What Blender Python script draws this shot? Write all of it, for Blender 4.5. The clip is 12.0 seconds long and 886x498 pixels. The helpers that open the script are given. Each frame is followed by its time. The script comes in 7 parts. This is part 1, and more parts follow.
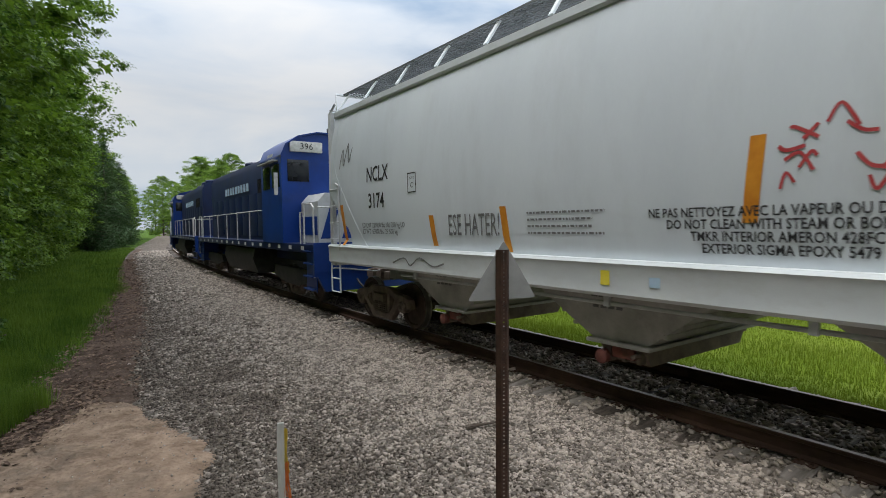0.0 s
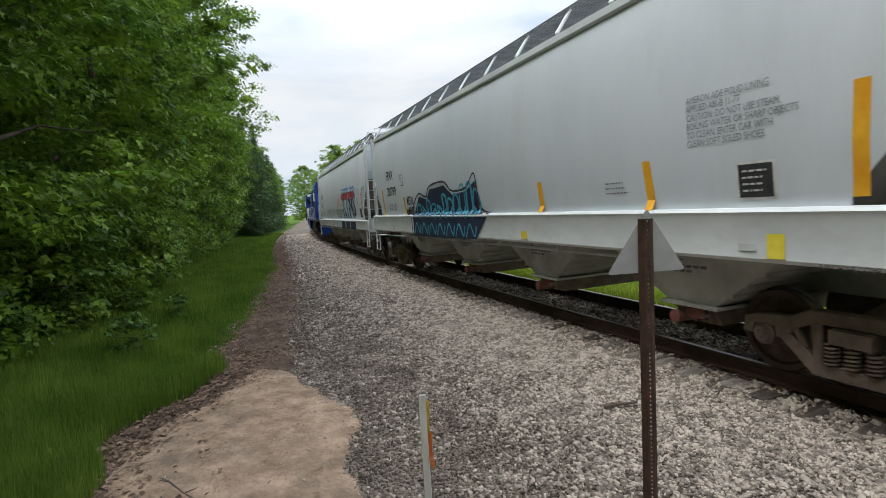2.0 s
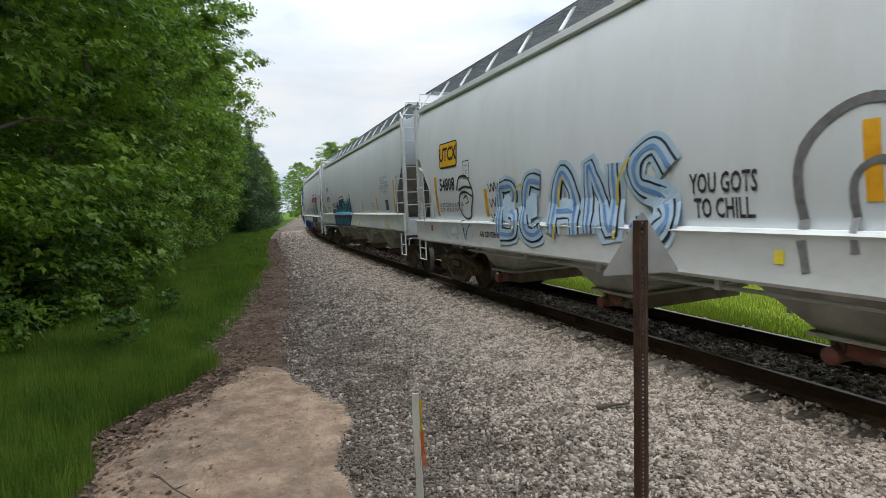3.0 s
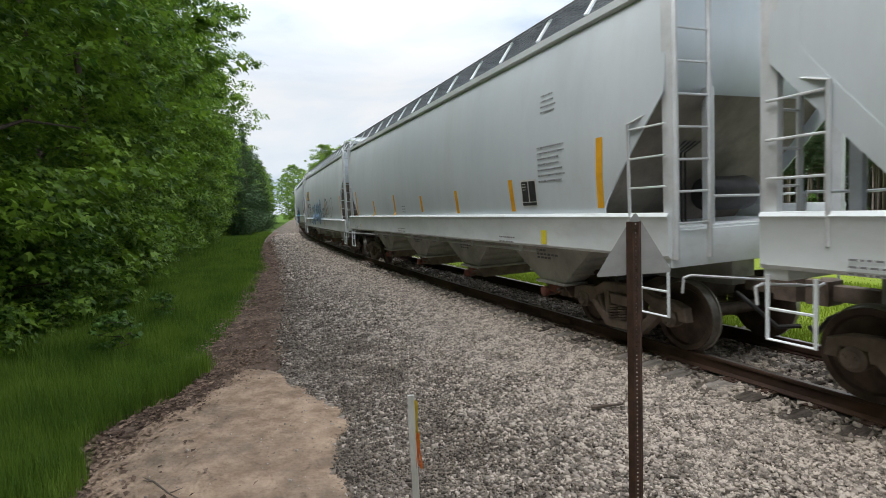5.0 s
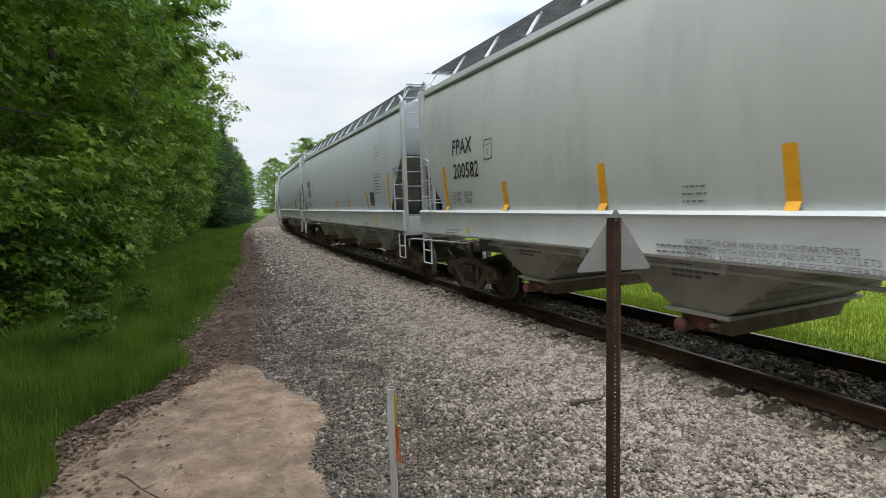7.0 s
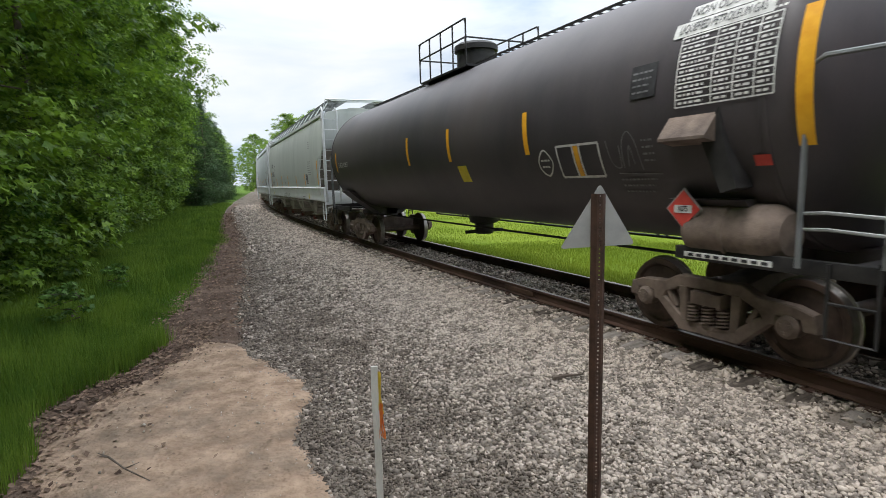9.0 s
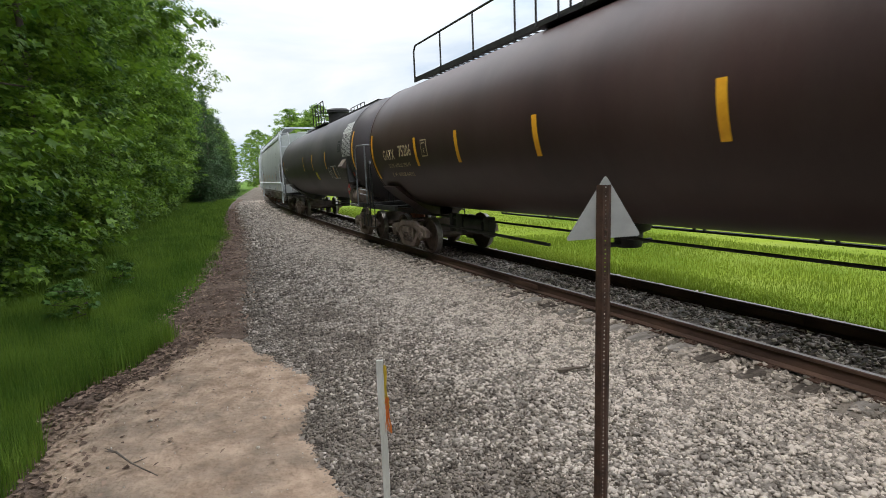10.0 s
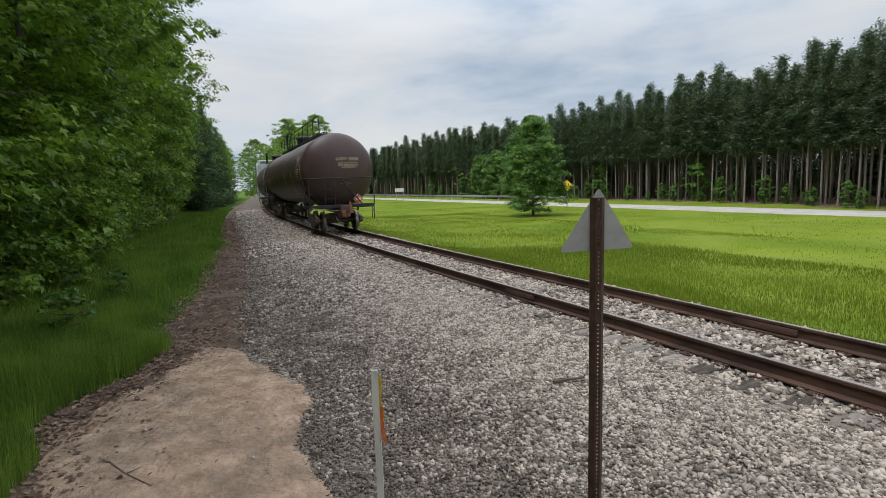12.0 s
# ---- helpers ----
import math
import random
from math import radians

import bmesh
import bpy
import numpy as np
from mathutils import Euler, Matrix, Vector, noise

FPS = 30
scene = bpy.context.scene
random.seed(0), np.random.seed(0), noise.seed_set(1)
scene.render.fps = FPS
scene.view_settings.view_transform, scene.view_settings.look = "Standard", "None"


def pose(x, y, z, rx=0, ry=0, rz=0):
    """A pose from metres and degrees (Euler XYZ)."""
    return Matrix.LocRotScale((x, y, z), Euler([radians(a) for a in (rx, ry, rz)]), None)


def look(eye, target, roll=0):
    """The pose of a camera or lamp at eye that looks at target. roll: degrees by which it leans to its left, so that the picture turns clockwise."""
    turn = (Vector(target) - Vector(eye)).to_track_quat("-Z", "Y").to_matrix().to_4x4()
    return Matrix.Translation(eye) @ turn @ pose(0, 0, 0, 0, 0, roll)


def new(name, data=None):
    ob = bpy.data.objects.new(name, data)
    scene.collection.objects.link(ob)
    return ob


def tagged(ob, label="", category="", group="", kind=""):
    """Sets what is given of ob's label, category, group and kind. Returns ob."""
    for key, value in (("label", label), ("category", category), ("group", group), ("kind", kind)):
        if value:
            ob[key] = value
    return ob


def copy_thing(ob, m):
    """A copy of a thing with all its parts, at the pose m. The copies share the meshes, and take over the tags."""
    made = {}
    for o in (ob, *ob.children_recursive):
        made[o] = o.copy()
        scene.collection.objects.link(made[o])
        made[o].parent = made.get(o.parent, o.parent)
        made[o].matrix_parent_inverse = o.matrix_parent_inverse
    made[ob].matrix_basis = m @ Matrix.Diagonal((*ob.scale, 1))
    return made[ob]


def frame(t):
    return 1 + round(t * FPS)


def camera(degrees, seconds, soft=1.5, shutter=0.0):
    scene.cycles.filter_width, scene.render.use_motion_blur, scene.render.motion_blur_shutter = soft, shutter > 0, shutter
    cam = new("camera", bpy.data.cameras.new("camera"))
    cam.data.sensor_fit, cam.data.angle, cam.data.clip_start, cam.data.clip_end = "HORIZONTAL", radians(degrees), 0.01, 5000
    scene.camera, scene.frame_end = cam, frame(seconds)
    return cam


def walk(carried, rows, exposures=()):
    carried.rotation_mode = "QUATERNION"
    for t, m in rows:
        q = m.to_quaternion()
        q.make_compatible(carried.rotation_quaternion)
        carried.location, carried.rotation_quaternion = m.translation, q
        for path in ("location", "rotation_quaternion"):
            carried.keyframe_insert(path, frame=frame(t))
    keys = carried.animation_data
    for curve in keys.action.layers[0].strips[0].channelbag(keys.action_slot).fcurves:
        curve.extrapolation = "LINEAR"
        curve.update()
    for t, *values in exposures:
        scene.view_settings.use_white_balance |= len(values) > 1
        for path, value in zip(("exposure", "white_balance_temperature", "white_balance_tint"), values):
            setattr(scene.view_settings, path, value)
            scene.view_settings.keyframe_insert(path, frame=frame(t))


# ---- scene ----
cam = camera(80.0, 12.0, soft=0.8, shutter=0.06)
PATH = [
    (0, (-5.601, -3.024, 2.069), 87.397, 0.822, -35.150),
    (0.2, (-5.597, -2.965, 2.049), 85.749, 1.185, -30.615),
    (0.5, (-5.594, -2.927, 2.035), 84.651, 1.427, -27.591),
    (1, (-5.604, -2.903, 2.035), 84.640, 2.556, -25.255),
    (1.5, (-5.604, -2.905, 2.035), 84.808, 3.474, -23.089),
    (2, (-5.610, -2.942, 2.053), 85.338, 3.428, -21.788),
    (2.5, (-5.617, -2.946, 2.057), 85.319, 3.282, -21.907),
    (3, (-5.609, -2.938, 2.050), 85.211, 2.554, -22.251),
    (5, (-5.615, -2.947, 2.051), 85.389, 2.760, -22.877),
    (5.5, (-5.620, -2.957, 2.050), 85.225, 2.402, -23.774),
    (6, (-5.607, -2.937, 2.039), 84.847, 2.246, -24.437),
    (6.5, (-5.602, -2.932, 2.039), 84.726, 2.314, -24.371),
    (7, (-5.607, -2.936, 2.039), 84.870, 1.974, -24.786),
    (9, (-5.596, -2.908, 2.027), 82.407, 1.873, -26.568),
    (9.5, (-5.589, -2.887, 2.017), 81.897, 2.370, -26.425),
    (10, (-5.593, -2.891, 2.019), 81.782, 2.431, -26.235),
    (10.5, (-5.592, -2.905, 2.026), 82.061, 2.546, -26.439),
    (11, (-5.594, -2.922, 2.031), 82.472, 2.427, -26.732),
    (11.5, (-5.596, -2.928, 2.029), 82.724, 1.937, -26.647),
    (12, (-5.598, -2.923, 2.028), 82.867, 2.094, -26.515),
]
walk(cam, [(t, pose(*eye, rx, ry, rz)) for t, eye, rx, ry, rz in PATH],
     [(0.0, -0.22), (0.6, 0.02), (1.5, 0.14), (7.2, 0.16), (9.0, 0.30), (10.0, 0.33), (10.5, 0.22), (11.0, -0.06), (12.0, -0.20)])

# ---- light: overcast sky, broad soft sun behind cloud ----
SUN_ELEV, SUN_AZ = 65.0, 262.0
world = bpy.data.worlds.new("sky")
scene.world = world
world.use_nodes = True
wn, wl = world.node_tree.nodes, world.node_tree.links
wn.clear()


def wnode(kind, **values):
    n = wn.new(kind)
    for k, v in values.items():
        n.inputs[k].default_value = v
    return n


w_out = wn.new("ShaderNodeOutputWorld")
w_bg = wnode("ShaderNodeBackground", Strength=1.0)
w_sky = wn.new("ShaderNodeTexSky")
w_sky.sky_type = "NISHITA"
w_sky.sun_disc = False
w_sky.sun_elevation, w_sky.sun_rotation = radians(SUN_ELEV), radians(SUN_AZ)
w_dim = wn.new("ShaderNodeMix")
w_dim.data_type, w_dim.blend_type = "RGBA", "MULTIPLY"
w_dim.inputs[0].default_value = 1.0
w_dim.inputs[7].default_value = (0.105, 0.105, 0.105, 1)
w_co = wn.new("ShaderNodeTexCoord")
w_map = wn.new("ShaderNodeMapping")
w_map.inputs["Scale"].default_value = (1.0, 1.0, 3.6)
w_n1 = wnode("ShaderNodeTexNoise", Scale=2.1, Detail=6.0, Roughness=0.52, Distortion=0.35)
w_r1 = wn.new("ShaderNodeValToRGB")
w_r1.color_ramp.elements[0].position, w_r1.color_ramp.elements[0].color = 0.30, (0.40, 0.52, 0.68, 1)
w_r1.color_ramp.elements[1].position, w_r1.color_ramp.elements[1].color = 0.60, (0.87, 0.885, 0.90, 1)
w_e = w_r1.color_ramp.elements.new(0.46)
w_e.color = (0.72, 0.785, 0.865, 1)
w_mix = wn.new("ShaderNodeMix")
w_mix.data_type = "RGBA"
w_mix.inputs[0].default_value = 0.88
wl.new(w_co.outputs["Generated"], w_map.inputs["Vector"])
wl.new(w_map.outputs[0], w_n1.inputs["Vector"])
wl.new(w_n1.outputs["Fac"], w_r1.inputs[0])
wl.new(w_sky.outputs[0], w_dim.inputs[6])
wl.new(w_dim.outputs[2], w_mix.inputs[6])
wl.new(w_r1.outputs[0], w_mix.inputs[7])
# an overcast sky is brighter overhead than at the horizon
w_sep = wn.new("ShaderNodeSeparateXYZ")
w_up = wn.new("ShaderNodeMapRange")
w_up.inputs["From Min"].default_value, w_up.inputs["From Max"].default_value = 0.22, 0.95
w_up.inputs["To Min"].default_value, w_up.inputs["To Max"].default_value = 1.0, 2.9
wl.new(w_co.outputs["Generated"], w_sep.inputs[0])
wl.new(w_sep.outputs["Z"], w_up.inputs["Value"])
wl.new(w_mix.outputs[2], w_bg.inputs["Color"])
wl.new(w_up.outputs[0], w_bg.inputs["Strength"])
wl.new(w_bg.outputs[0], w_out.inputs["Surface"])

sun = new("sun", bpy.data.lights.new("sun", "SUN"))
sun.data.energy, sun.data.angle, sun.data.color = 2.8, radians(40), (1.0, 0.98, 0.96)
sun_way = Vector((math.sin(radians(SUN_AZ)) * math.cos(radians(SUN_ELEV)), math.cos(radians(SUN_AZ)) * math.cos(radians(SUN_ELEV)), math.sin(radians(SUN_ELEV))))
sun.matrix_world = look(sun_way * 300, (0, 0, 0))

# ---- materials ----


def surface(name, a, b, scale=4.0, rough=0.7, metal=0.0, bump=0.15, fine=60.0, stretch=(1, 1, 1), dirt=None, dirt_amount=0.3, dirt_scale=1.5,
            island=0.0, per_object=0.0, through_light=0.0, spec=0.4, bump_dist=0.01):
    """A surface with two scales of variation: broad stains between colours a and b, fine grain in colour and relief."""
    m = bpy.data.materials.new(name)
    m.use_nodes = True
    n, l = m.node_tree.nodes, m.node_tree.links
    bsdf, out = n["Principled BSDF"], n["Material Output"]
    co = n.new("ShaderNodeTexCoord")
    mp = n.new("ShaderNodeMapping")
    mp.inputs["Scale"].default_value = stretch
    l.new(co.outputs["Object"], mp.inputs["Vector"])
    broad = n.new("ShaderNodeTexNoise")
    broad.inputs["Scale"].default_value, broad.inputs["Detail"].default_value, broad.inputs["Roughness"].default_value = scale, 5.0, 0.6
    grain = n.new("ShaderNodeTexNoise")
    grain.inputs["Scale"].default_value, grain.inputs["Detail"].default_value = fine, 3.0
    l.new(mp.outputs[0], broad.inputs["Vector"])
    l.new(mp.outputs[0], grain.inputs["Vector"])
    mix = n.new("ShaderNodeMix")
    mix.data_type = "RGBA"
    mix.inputs[6].default_value, mix.inputs[7].default_value = (*a, 1), (*b, 1)
    add = n.new("ShaderNodeMath")
    add.operation = "MULTIPLY_ADD"
    add.inputs[1].default_value = 0.35
    l.new(grain.outputs["Fac"], add.inputs[0])
    ramp = n.new("ShaderNodeMapRange")
    ramp.inputs["From Min"].default_value, ramp.inputs["From Max"].default_value = 0.34, 0.66
    l.new(broad.outputs["Fac"], ramp.inputs["Value"])
    sub = n.new("ShaderNodeMath")
    sub.operation = "SUBTRACT"
    sub.inputs[1].default_value = 0.17
    l.new(ramp.outputs[0], sub.inputs[0])
    l.new(sub.outputs[0], add.inputs[2])
    fac = add
    if island or per_object:
        src = n.new("ShaderNodeNewGeometry").outputs["Random Per Island"] if island else n.new("ShaderNodeObjectInfo").outputs["Random"]
        k = n.new("ShaderNodeMath")
        k.operation = "MULTIPLY_ADD"
        k.inputs[1].default_value = island or per_object
        l.new(src, k.inputs[0])
        l.new(add.outputs[0], k.inputs[2])
        k2 = n.new("ShaderNodeMath")
        k2.operation = "SUBTRACT"
        k2.inputs[1].default_value = (island or per_object) / 2
        l.new(k.outputs[0], k2.inputs[0])
        fac = k2
    l.new(fac.outputs[0], mix.inputs[0])
    colour = mix.outputs[2]
    if dirt:
        dn = n.new("ShaderNodeTexNoise")
        dn.inputs["Scale"].default_value, dn.inputs["Detail"].default_value, dn.inputs["Roughness"].default_value = dirt_scale, 8.0, 0.68
        l.new(mp.outputs[0], dn.inputs["Vector"])
        dr = n.new("ShaderNodeMapRange")
        dr.inputs["From Min"].default_value, dr.inputs["From Max"].default_value, dr.inputs["To Max"].default_value = 0.48, 0.75, dirt_amount
        l.new(dn.outputs["Fac"], dr.inputs["Value"])
        dm = n.new("ShaderNodeMix")
        dm.data_type = "RGBA"
        dm.inputs[7].default_value = (*dirt, 1)
        l.new(dr.outputs[0], dm.inputs[0])
        l.new(colour, dm.inputs[6])
        colour = dm.outputs[2]
    l.new(colour, bsdf.inputs["Base Color"])
    bsdf.inputs["Roughness"].default_value, bsdf.inputs["Metallic"].default_value = rough, metal
    bsdf.inputs["Specular IOR Level"].default_value = spec
    if bump:
        bp = n.new("ShaderNodeBump")
        bp.inputs["Strength"].default_value, bp.inputs["Distance"].default_value = bump, bump_dist
        l.new(grain.outputs["Fac"], bp.inputs["Height"])
        l.new(bp.outputs[0], bsdf.inputs["Normal"])
    if through_light:
        tr = n.new("ShaderNodeBsdfTranslucent")
        l.new(colour, tr.inputs["Color"])
        ms = n.new("ShaderNodeMixShader")
        ms.inputs[0].default_value = through_light
        l.new(bsdf.outputs[0], ms.inputs[1])
        l.new(tr.outputs[0], ms.inputs[2])
        l.new(ms.outputs[0], out.inputs["Surface"])
    return m


M = {
    "stone": surface("ballast_stone", (0.175, 0.150, 0.128), (0.50, 0.430, 0.365), 6, 0.9, 0, 0.4, 90, island=1.3, spec=0.2),
    "stone_dark": surface("weathered_ballast_stone", (0.070, 0.056, 0.045), (0.25, 0.208, 0.172), 6, 0.9, 0, 0.4, 90, island=1.3, spec=0.2),
    "ballast_bed": surface("ballast_bed", (0.085, 0.072, 0.060), (0.25, 0.212, 0.178), 1.2, 0.95, 0, 1.0, 26, spec=0.1, bump_dist=0.03),
    "grass_ground": surface("grass_ground", (0.045, 0.09, 0.014), (0.10, 0.17, 0.025), 0.5, 0.95, 0, 1.0, 18, spec=0.1, bump_dist=0.05),
    "field_ground": surface("field_ground", (0.085, 0.135, 0.012), (0.150, 0.195, 0.020), 0.16, 0.95, 0, 1.0, 5, dirt=(0.17, 0.20, 0.05), dirt_amount=0.6, dirt_scale=0.35, spec=0.05, bump_dist=0.1),
    "blade": surface("grass_blade", (0.066, 0.140, 0.015), (0.20, 0.30, 0.040), 0.8, 0.6, 0, 0, 30, island=0.7, through_light=0.35, spec=0.25),
    "field_blade": surface("field_grass_blade", (0.115, 0.170, 0.013), (0.200, 0.250, 0.024), 0.12, 0.6, 0, 0, 30, island=0.6, through_light=0.35, spec=0.2),
    "sand": surface("packed_sand", (0.24, 0.165, 0.115), (0.46, 0.332, 0.238), 3.4, 0.95, 0, 1.0, 16, dirt=(0.155, 0.125, 0.098), dirt_amount=1.0, dirt_scale=1.1, spec=0.1, bump_dist=0.05),
    "litter": surface("leaf_litter_soil", (0.085, 0.058, 0.044), (0.20, 0.142, 0.110), 1.6, 0.95, 0, 0.9, 40, spec=0.1, bump_dist=0.03),
    "dead_leaf": surface("dead_leaf", (0.085, 0.055, 0.040), (0.30, 0.205, 0.150), 3, 0.85, 0, 0.2, 40, island=1.0, spec=0.15),
    "rail_rust": surface("rail_rust", (0.045, 0.027, 0.021), (0.12, 0.07, 0.05), 3, 0.75, 0.2, 0.3, 60, stretch=(1, 0.3, 1), spec=0.3),
    "rail_head": surface("rail_head", (0.28, 0.24, 0.21), (0.40, 0.36, 0.33), 8, 0.42, 0.9, 0.05, 60, stretch=(1, 0.1, 1)),
    "tie": surface("weathered_tie", (0.12, 0.105, 0.09), (0.29, 0.26, 0.235), 3, 0.9, 0, 0.8, 30, stretch=(0.4, 4, 4), per_object=0.6, spec=0.15),
    "tie_dark": surface("creosote_tie", (0.035, 0.028, 0.022), (0.12, 0.10, 0.085), 5, 0.9, 0, 0.8, 40, stretch=(0.5, 3, 3), spec=0.15),
    "asphalt": surface("road_asphalt", (0.27, 0.255, 0.235), (0.36, 0.34, 0.31), 0.5, 0.9, 0, 0.3, 30, spec=0.2),
    "leaf": surface("maple_leaf", (0.048, 0.115, 0.015), (0.250, 0.400, 0.040), 0.7, 0.5, 0, 0, 20, island=0.6, through_light=0.4, spec=0.35),
    "leaf_young": surface("young_tree_leaf", (0.052, 0.125, 0.022), (0.135, 0.255, 0.042), 0.7, 0.5, 0, 0, 20, island=0.6, through_light=0.35, spec=0.3),
    "needle": surface("pine_needle", (0.054, 0.092, 0.046), (0.118, 0.172, 0.082), 0.3, 0.7, 0, 0, 20, island=0.5, through_light=0.3, spec=0.3),
    "spruce_needle": surface("spruce_needle", (0.036, 0.085, 0.030), (0.095, 0.165, 0.055), 0.6, 0.6, 0, 0, 20, island=0.6, through_light=0.15, spec=0.3),
    "bark": surface("tree_bark", (0.07, 0.055, 0.045), (0.17, 0.14, 0.115), 2, 0.95, 0, 1.0, 14, stretch=(1, 1, 0.25), spec=0.1, bump_dist=0.03),
    "pine_bark": surface("pine_bark", (0.16, 0.13, 0.115), (0.30, 0.255, 0.228), 1.2, 0.95, 0, 1.0, 12, stretch=(1, 1, 0.25), per_object=0.4, spec=0.1, bump_dist=0.03),
    "post_steel": surface("rusty_post_steel", (0.050, 0.030, 0.022), (0.105, 0.058, 0.042), 9, 0.75, 0.3, 0.2, 120, dirt=(0.13, 0.06, 0.035), dirt_amount=0.4, dirt_scale=20),
    "sign_back": surface("bare_aluminium_sign", (0.34, 0.335, 0.325), (0.43, 0.425, 0.415), 6, 0.6, 0.15, 0.03, 90, dirt=(0.30, 0.30, 0.31), dirt_amount=0.3, dirt_scale=9),
    "stake": surface("painted_stake", (0.50, 0.49, 0.45), (0.68, 0.67, 0.63), 12, 0.8, 0, 0.3, 90, stretch=(1, 1, 0.2), dirt=(0.34, 0.30, 0.24), dirt_amount=0.6, dirt_scale=14),
    "flag_orange": surface("orange_ribbon", (0.70, 0.20, 0.05), (0.85, 0.32, 0.08), 20, 0.7, 0, 0.1, 80, through_light=0.2),
    "flag_yellow": surface("yellow_ribbon", (0.62, 0.45, 0.05), (0.78, 0.60, 0.10), 20, 0.7, 0, 0.1, 80, through_light=0.2),
    "car_grey": surface("grey_car_paint", (0.545, 0.59, 0.625), (0.615, 0.66, 0.695), 0.55, 0.38, 0, 0.02, 40, stretch=(1, 1, 0.35), dirt=(0.42, 0.43, 0.42), dirt_amount=0.35, dirt_scale=0.8),
    "car_white": surface("white_car_paint", (0.63, 0.675, 0.715), (0.71, 0.755, 0.79), 0.55, 0.38, 0, 0.02, 40, stretch=(1, 1, 0.35), dirt=(0.42, 0.42, 0.41), dirt_amount=0.3, dirt_scale=0.8),
    "car_green": surface("grey_green_car_paint", (0.46, 0.49, 0.47), (0.53, 0.56, 0.535), 0.5, 0.45, 0, 0.02, 40, stretch=(1, 1, 0.35), dirt=(0.25, 0.28, 0.265), dirt_amount=0.5, dirt_scale=0.8),
    "sill_white": surface("white_sill_paint", (0.69, 0.73, 0.755), (0.79, 0.83, 0.85), 0.8, 0.42, 0, 0.02, 40, stretch=(1, 1, 2), dirt=(0.50, 0.49, 0.46), dirt_amount=0.35, dirt_scale=2.2),
    "frame_grey": surface("grey_frame_paint", (0.50, 0.52, 0.53), (0.62, 0.63, 0.64), 2, 0.45, 0, 0.02, 40, dirt=(0.33, 0.31, 0.28), dirt_amount=0.45, dirt_scale=3),
    "chute": surface("grimy_chute_paint", (0.34, 0.33, 0.31), (0.52, 0.51, 0.485), 1.6, 0.7, 0, 0.1, 40, dirt=(0.13, 0.11, 0.09), dirt_amount=0.6, dirt_scale=1.8),
    "slope_dirt_shade": surface("dirt_caked_shaded_slope_sheet", (0.15, 0.125, 0.105), (0.27, 0.235, 0.20), 1.2, 0.85, 0, 0.15, 40, dirt=(0.09, 0.07, 0.055), dirt_amount=0.6, dirt_scale=1.6),
    "gate_red": surface("red_outlet_gate", (0.13, 0.05, 0.042), (0.26, 0.085, 0.066), 5, 0.75, 0, 0.2, 60, dirt=(0.12, 0.09, 0.07), dirt_amount=0.8, dirt_scale=6),
    "truck": surface("grimy_truck_steel", (0.105, 0.080, 0.066), (0.230, 0.178, 0.146), 4, 0.8, 0.1, 0.4, 50, dirt=(0.20, 0.15, 0.115), dirt_amount=0.5, dirt_scale=5),
    "wheel": surface("wheel_steel", (0.060, 0.043, 0.035), (0.13, 0.092, 0.074), 5, 0.65, 0.5, 0.15, 50),
    "tread": surface("wheel_tread", (0.20, 0.185, 0.17), (0.32, 0.30, 0.28), 10, 0.4, 0.8, 0.03, 60),
    "grate": surface("roof_grating", (0.15, 0.16, 0.165), (0.25, 0.26, 0.265), 3, 0.6, 0.4, 0.05, 50),
    "tank_brown": surface("brown_black_tank_paint", (0.037, 0.021, 0.020), (0.066, 0.038, 0.034), 0.45, 0.42, 0, 0.03, 50, stretch=(1, 1, 0.4), dirt=(0.085, 0.068, 0.062), dirt_amount=0.4, dirt_scale=0.7),
    "tank_black": surface("black_tank_paint", (0.044, 0.040, 0.045), (0.090, 0.078, 0.082), 0.5, 0.44, 0, 0.03, 50, stretch=(1, 1, 0.4), dirt=(0.085, 0.066, 0.060), dirt_amount=0.5, dirt_scale=0.7),
    "black": surface("black_steel", (0.012, 0.012, 0.013), (0.035, 0.033, 0.032), 4, 0.55, 0.1, 0.1, 60),
    "loco_blue": surface("blue_locomotive_paint", (0.006, 0.035, 0.20), (0.012, 0.055, 0.28), 0.8, 0.35, 0, 0.02, 50, dirt=(0.02, 0.03, 0.08), dirt_amount=0.5, dirt_scale=1.2),
    "loco_dark": surface("dark_blue_locomotive_paint", (0.006, 0.014, 0.055), (0.012, 0.026, 0.09), 0.8, 0.45, 0, 0.02, 50, dirt=(0.02, 0.02, 0.03), dirt_amount=0.5, dirt_scale=1.2),
    "glass": surface("dark_window_glass", (0.01, 0.012, 0.015), (0.02, 0.022, 0.026), 2, 0.06, 0, 0, 10, spec=0.6),
    "ink": surface("black_stencil_paint", (0.020, 0.020, 0.022), (0.045, 0.045, 0.048), 9, 0.6, 0, 0, 90),
    "ink_grey": surface("faded_stencil_paint", (0.13, 0.13, 0.135), (0.22, 0.22, 0.225), 9, 0.6, 0, 0, 90),
    "ink_white": surface("white_stencil_paint", (0.50, 0.50, 0.48), (0.70, 0.70, 0.68), 9, 0.6, 0, 0, 90),
    "ink_cream": surface("cream_stencil_paint", (0.52, 0.42, 0.25), (0.68, 0.56, 0.36), 9, 0.6, 0, 0, 90),
    "reflective": surface("yellow_reflective_tape", (0.72, 0.33, 0.015), (0.85, 0.45, 0.03), 6, 0.5, 0, 0, 90),
    "tape_orange": surface("orange_reflective_tape", (0.62, 0.22, 0.02), (0.74, 0.31, 0.03), 6, 0.5, 0, 0, 90),
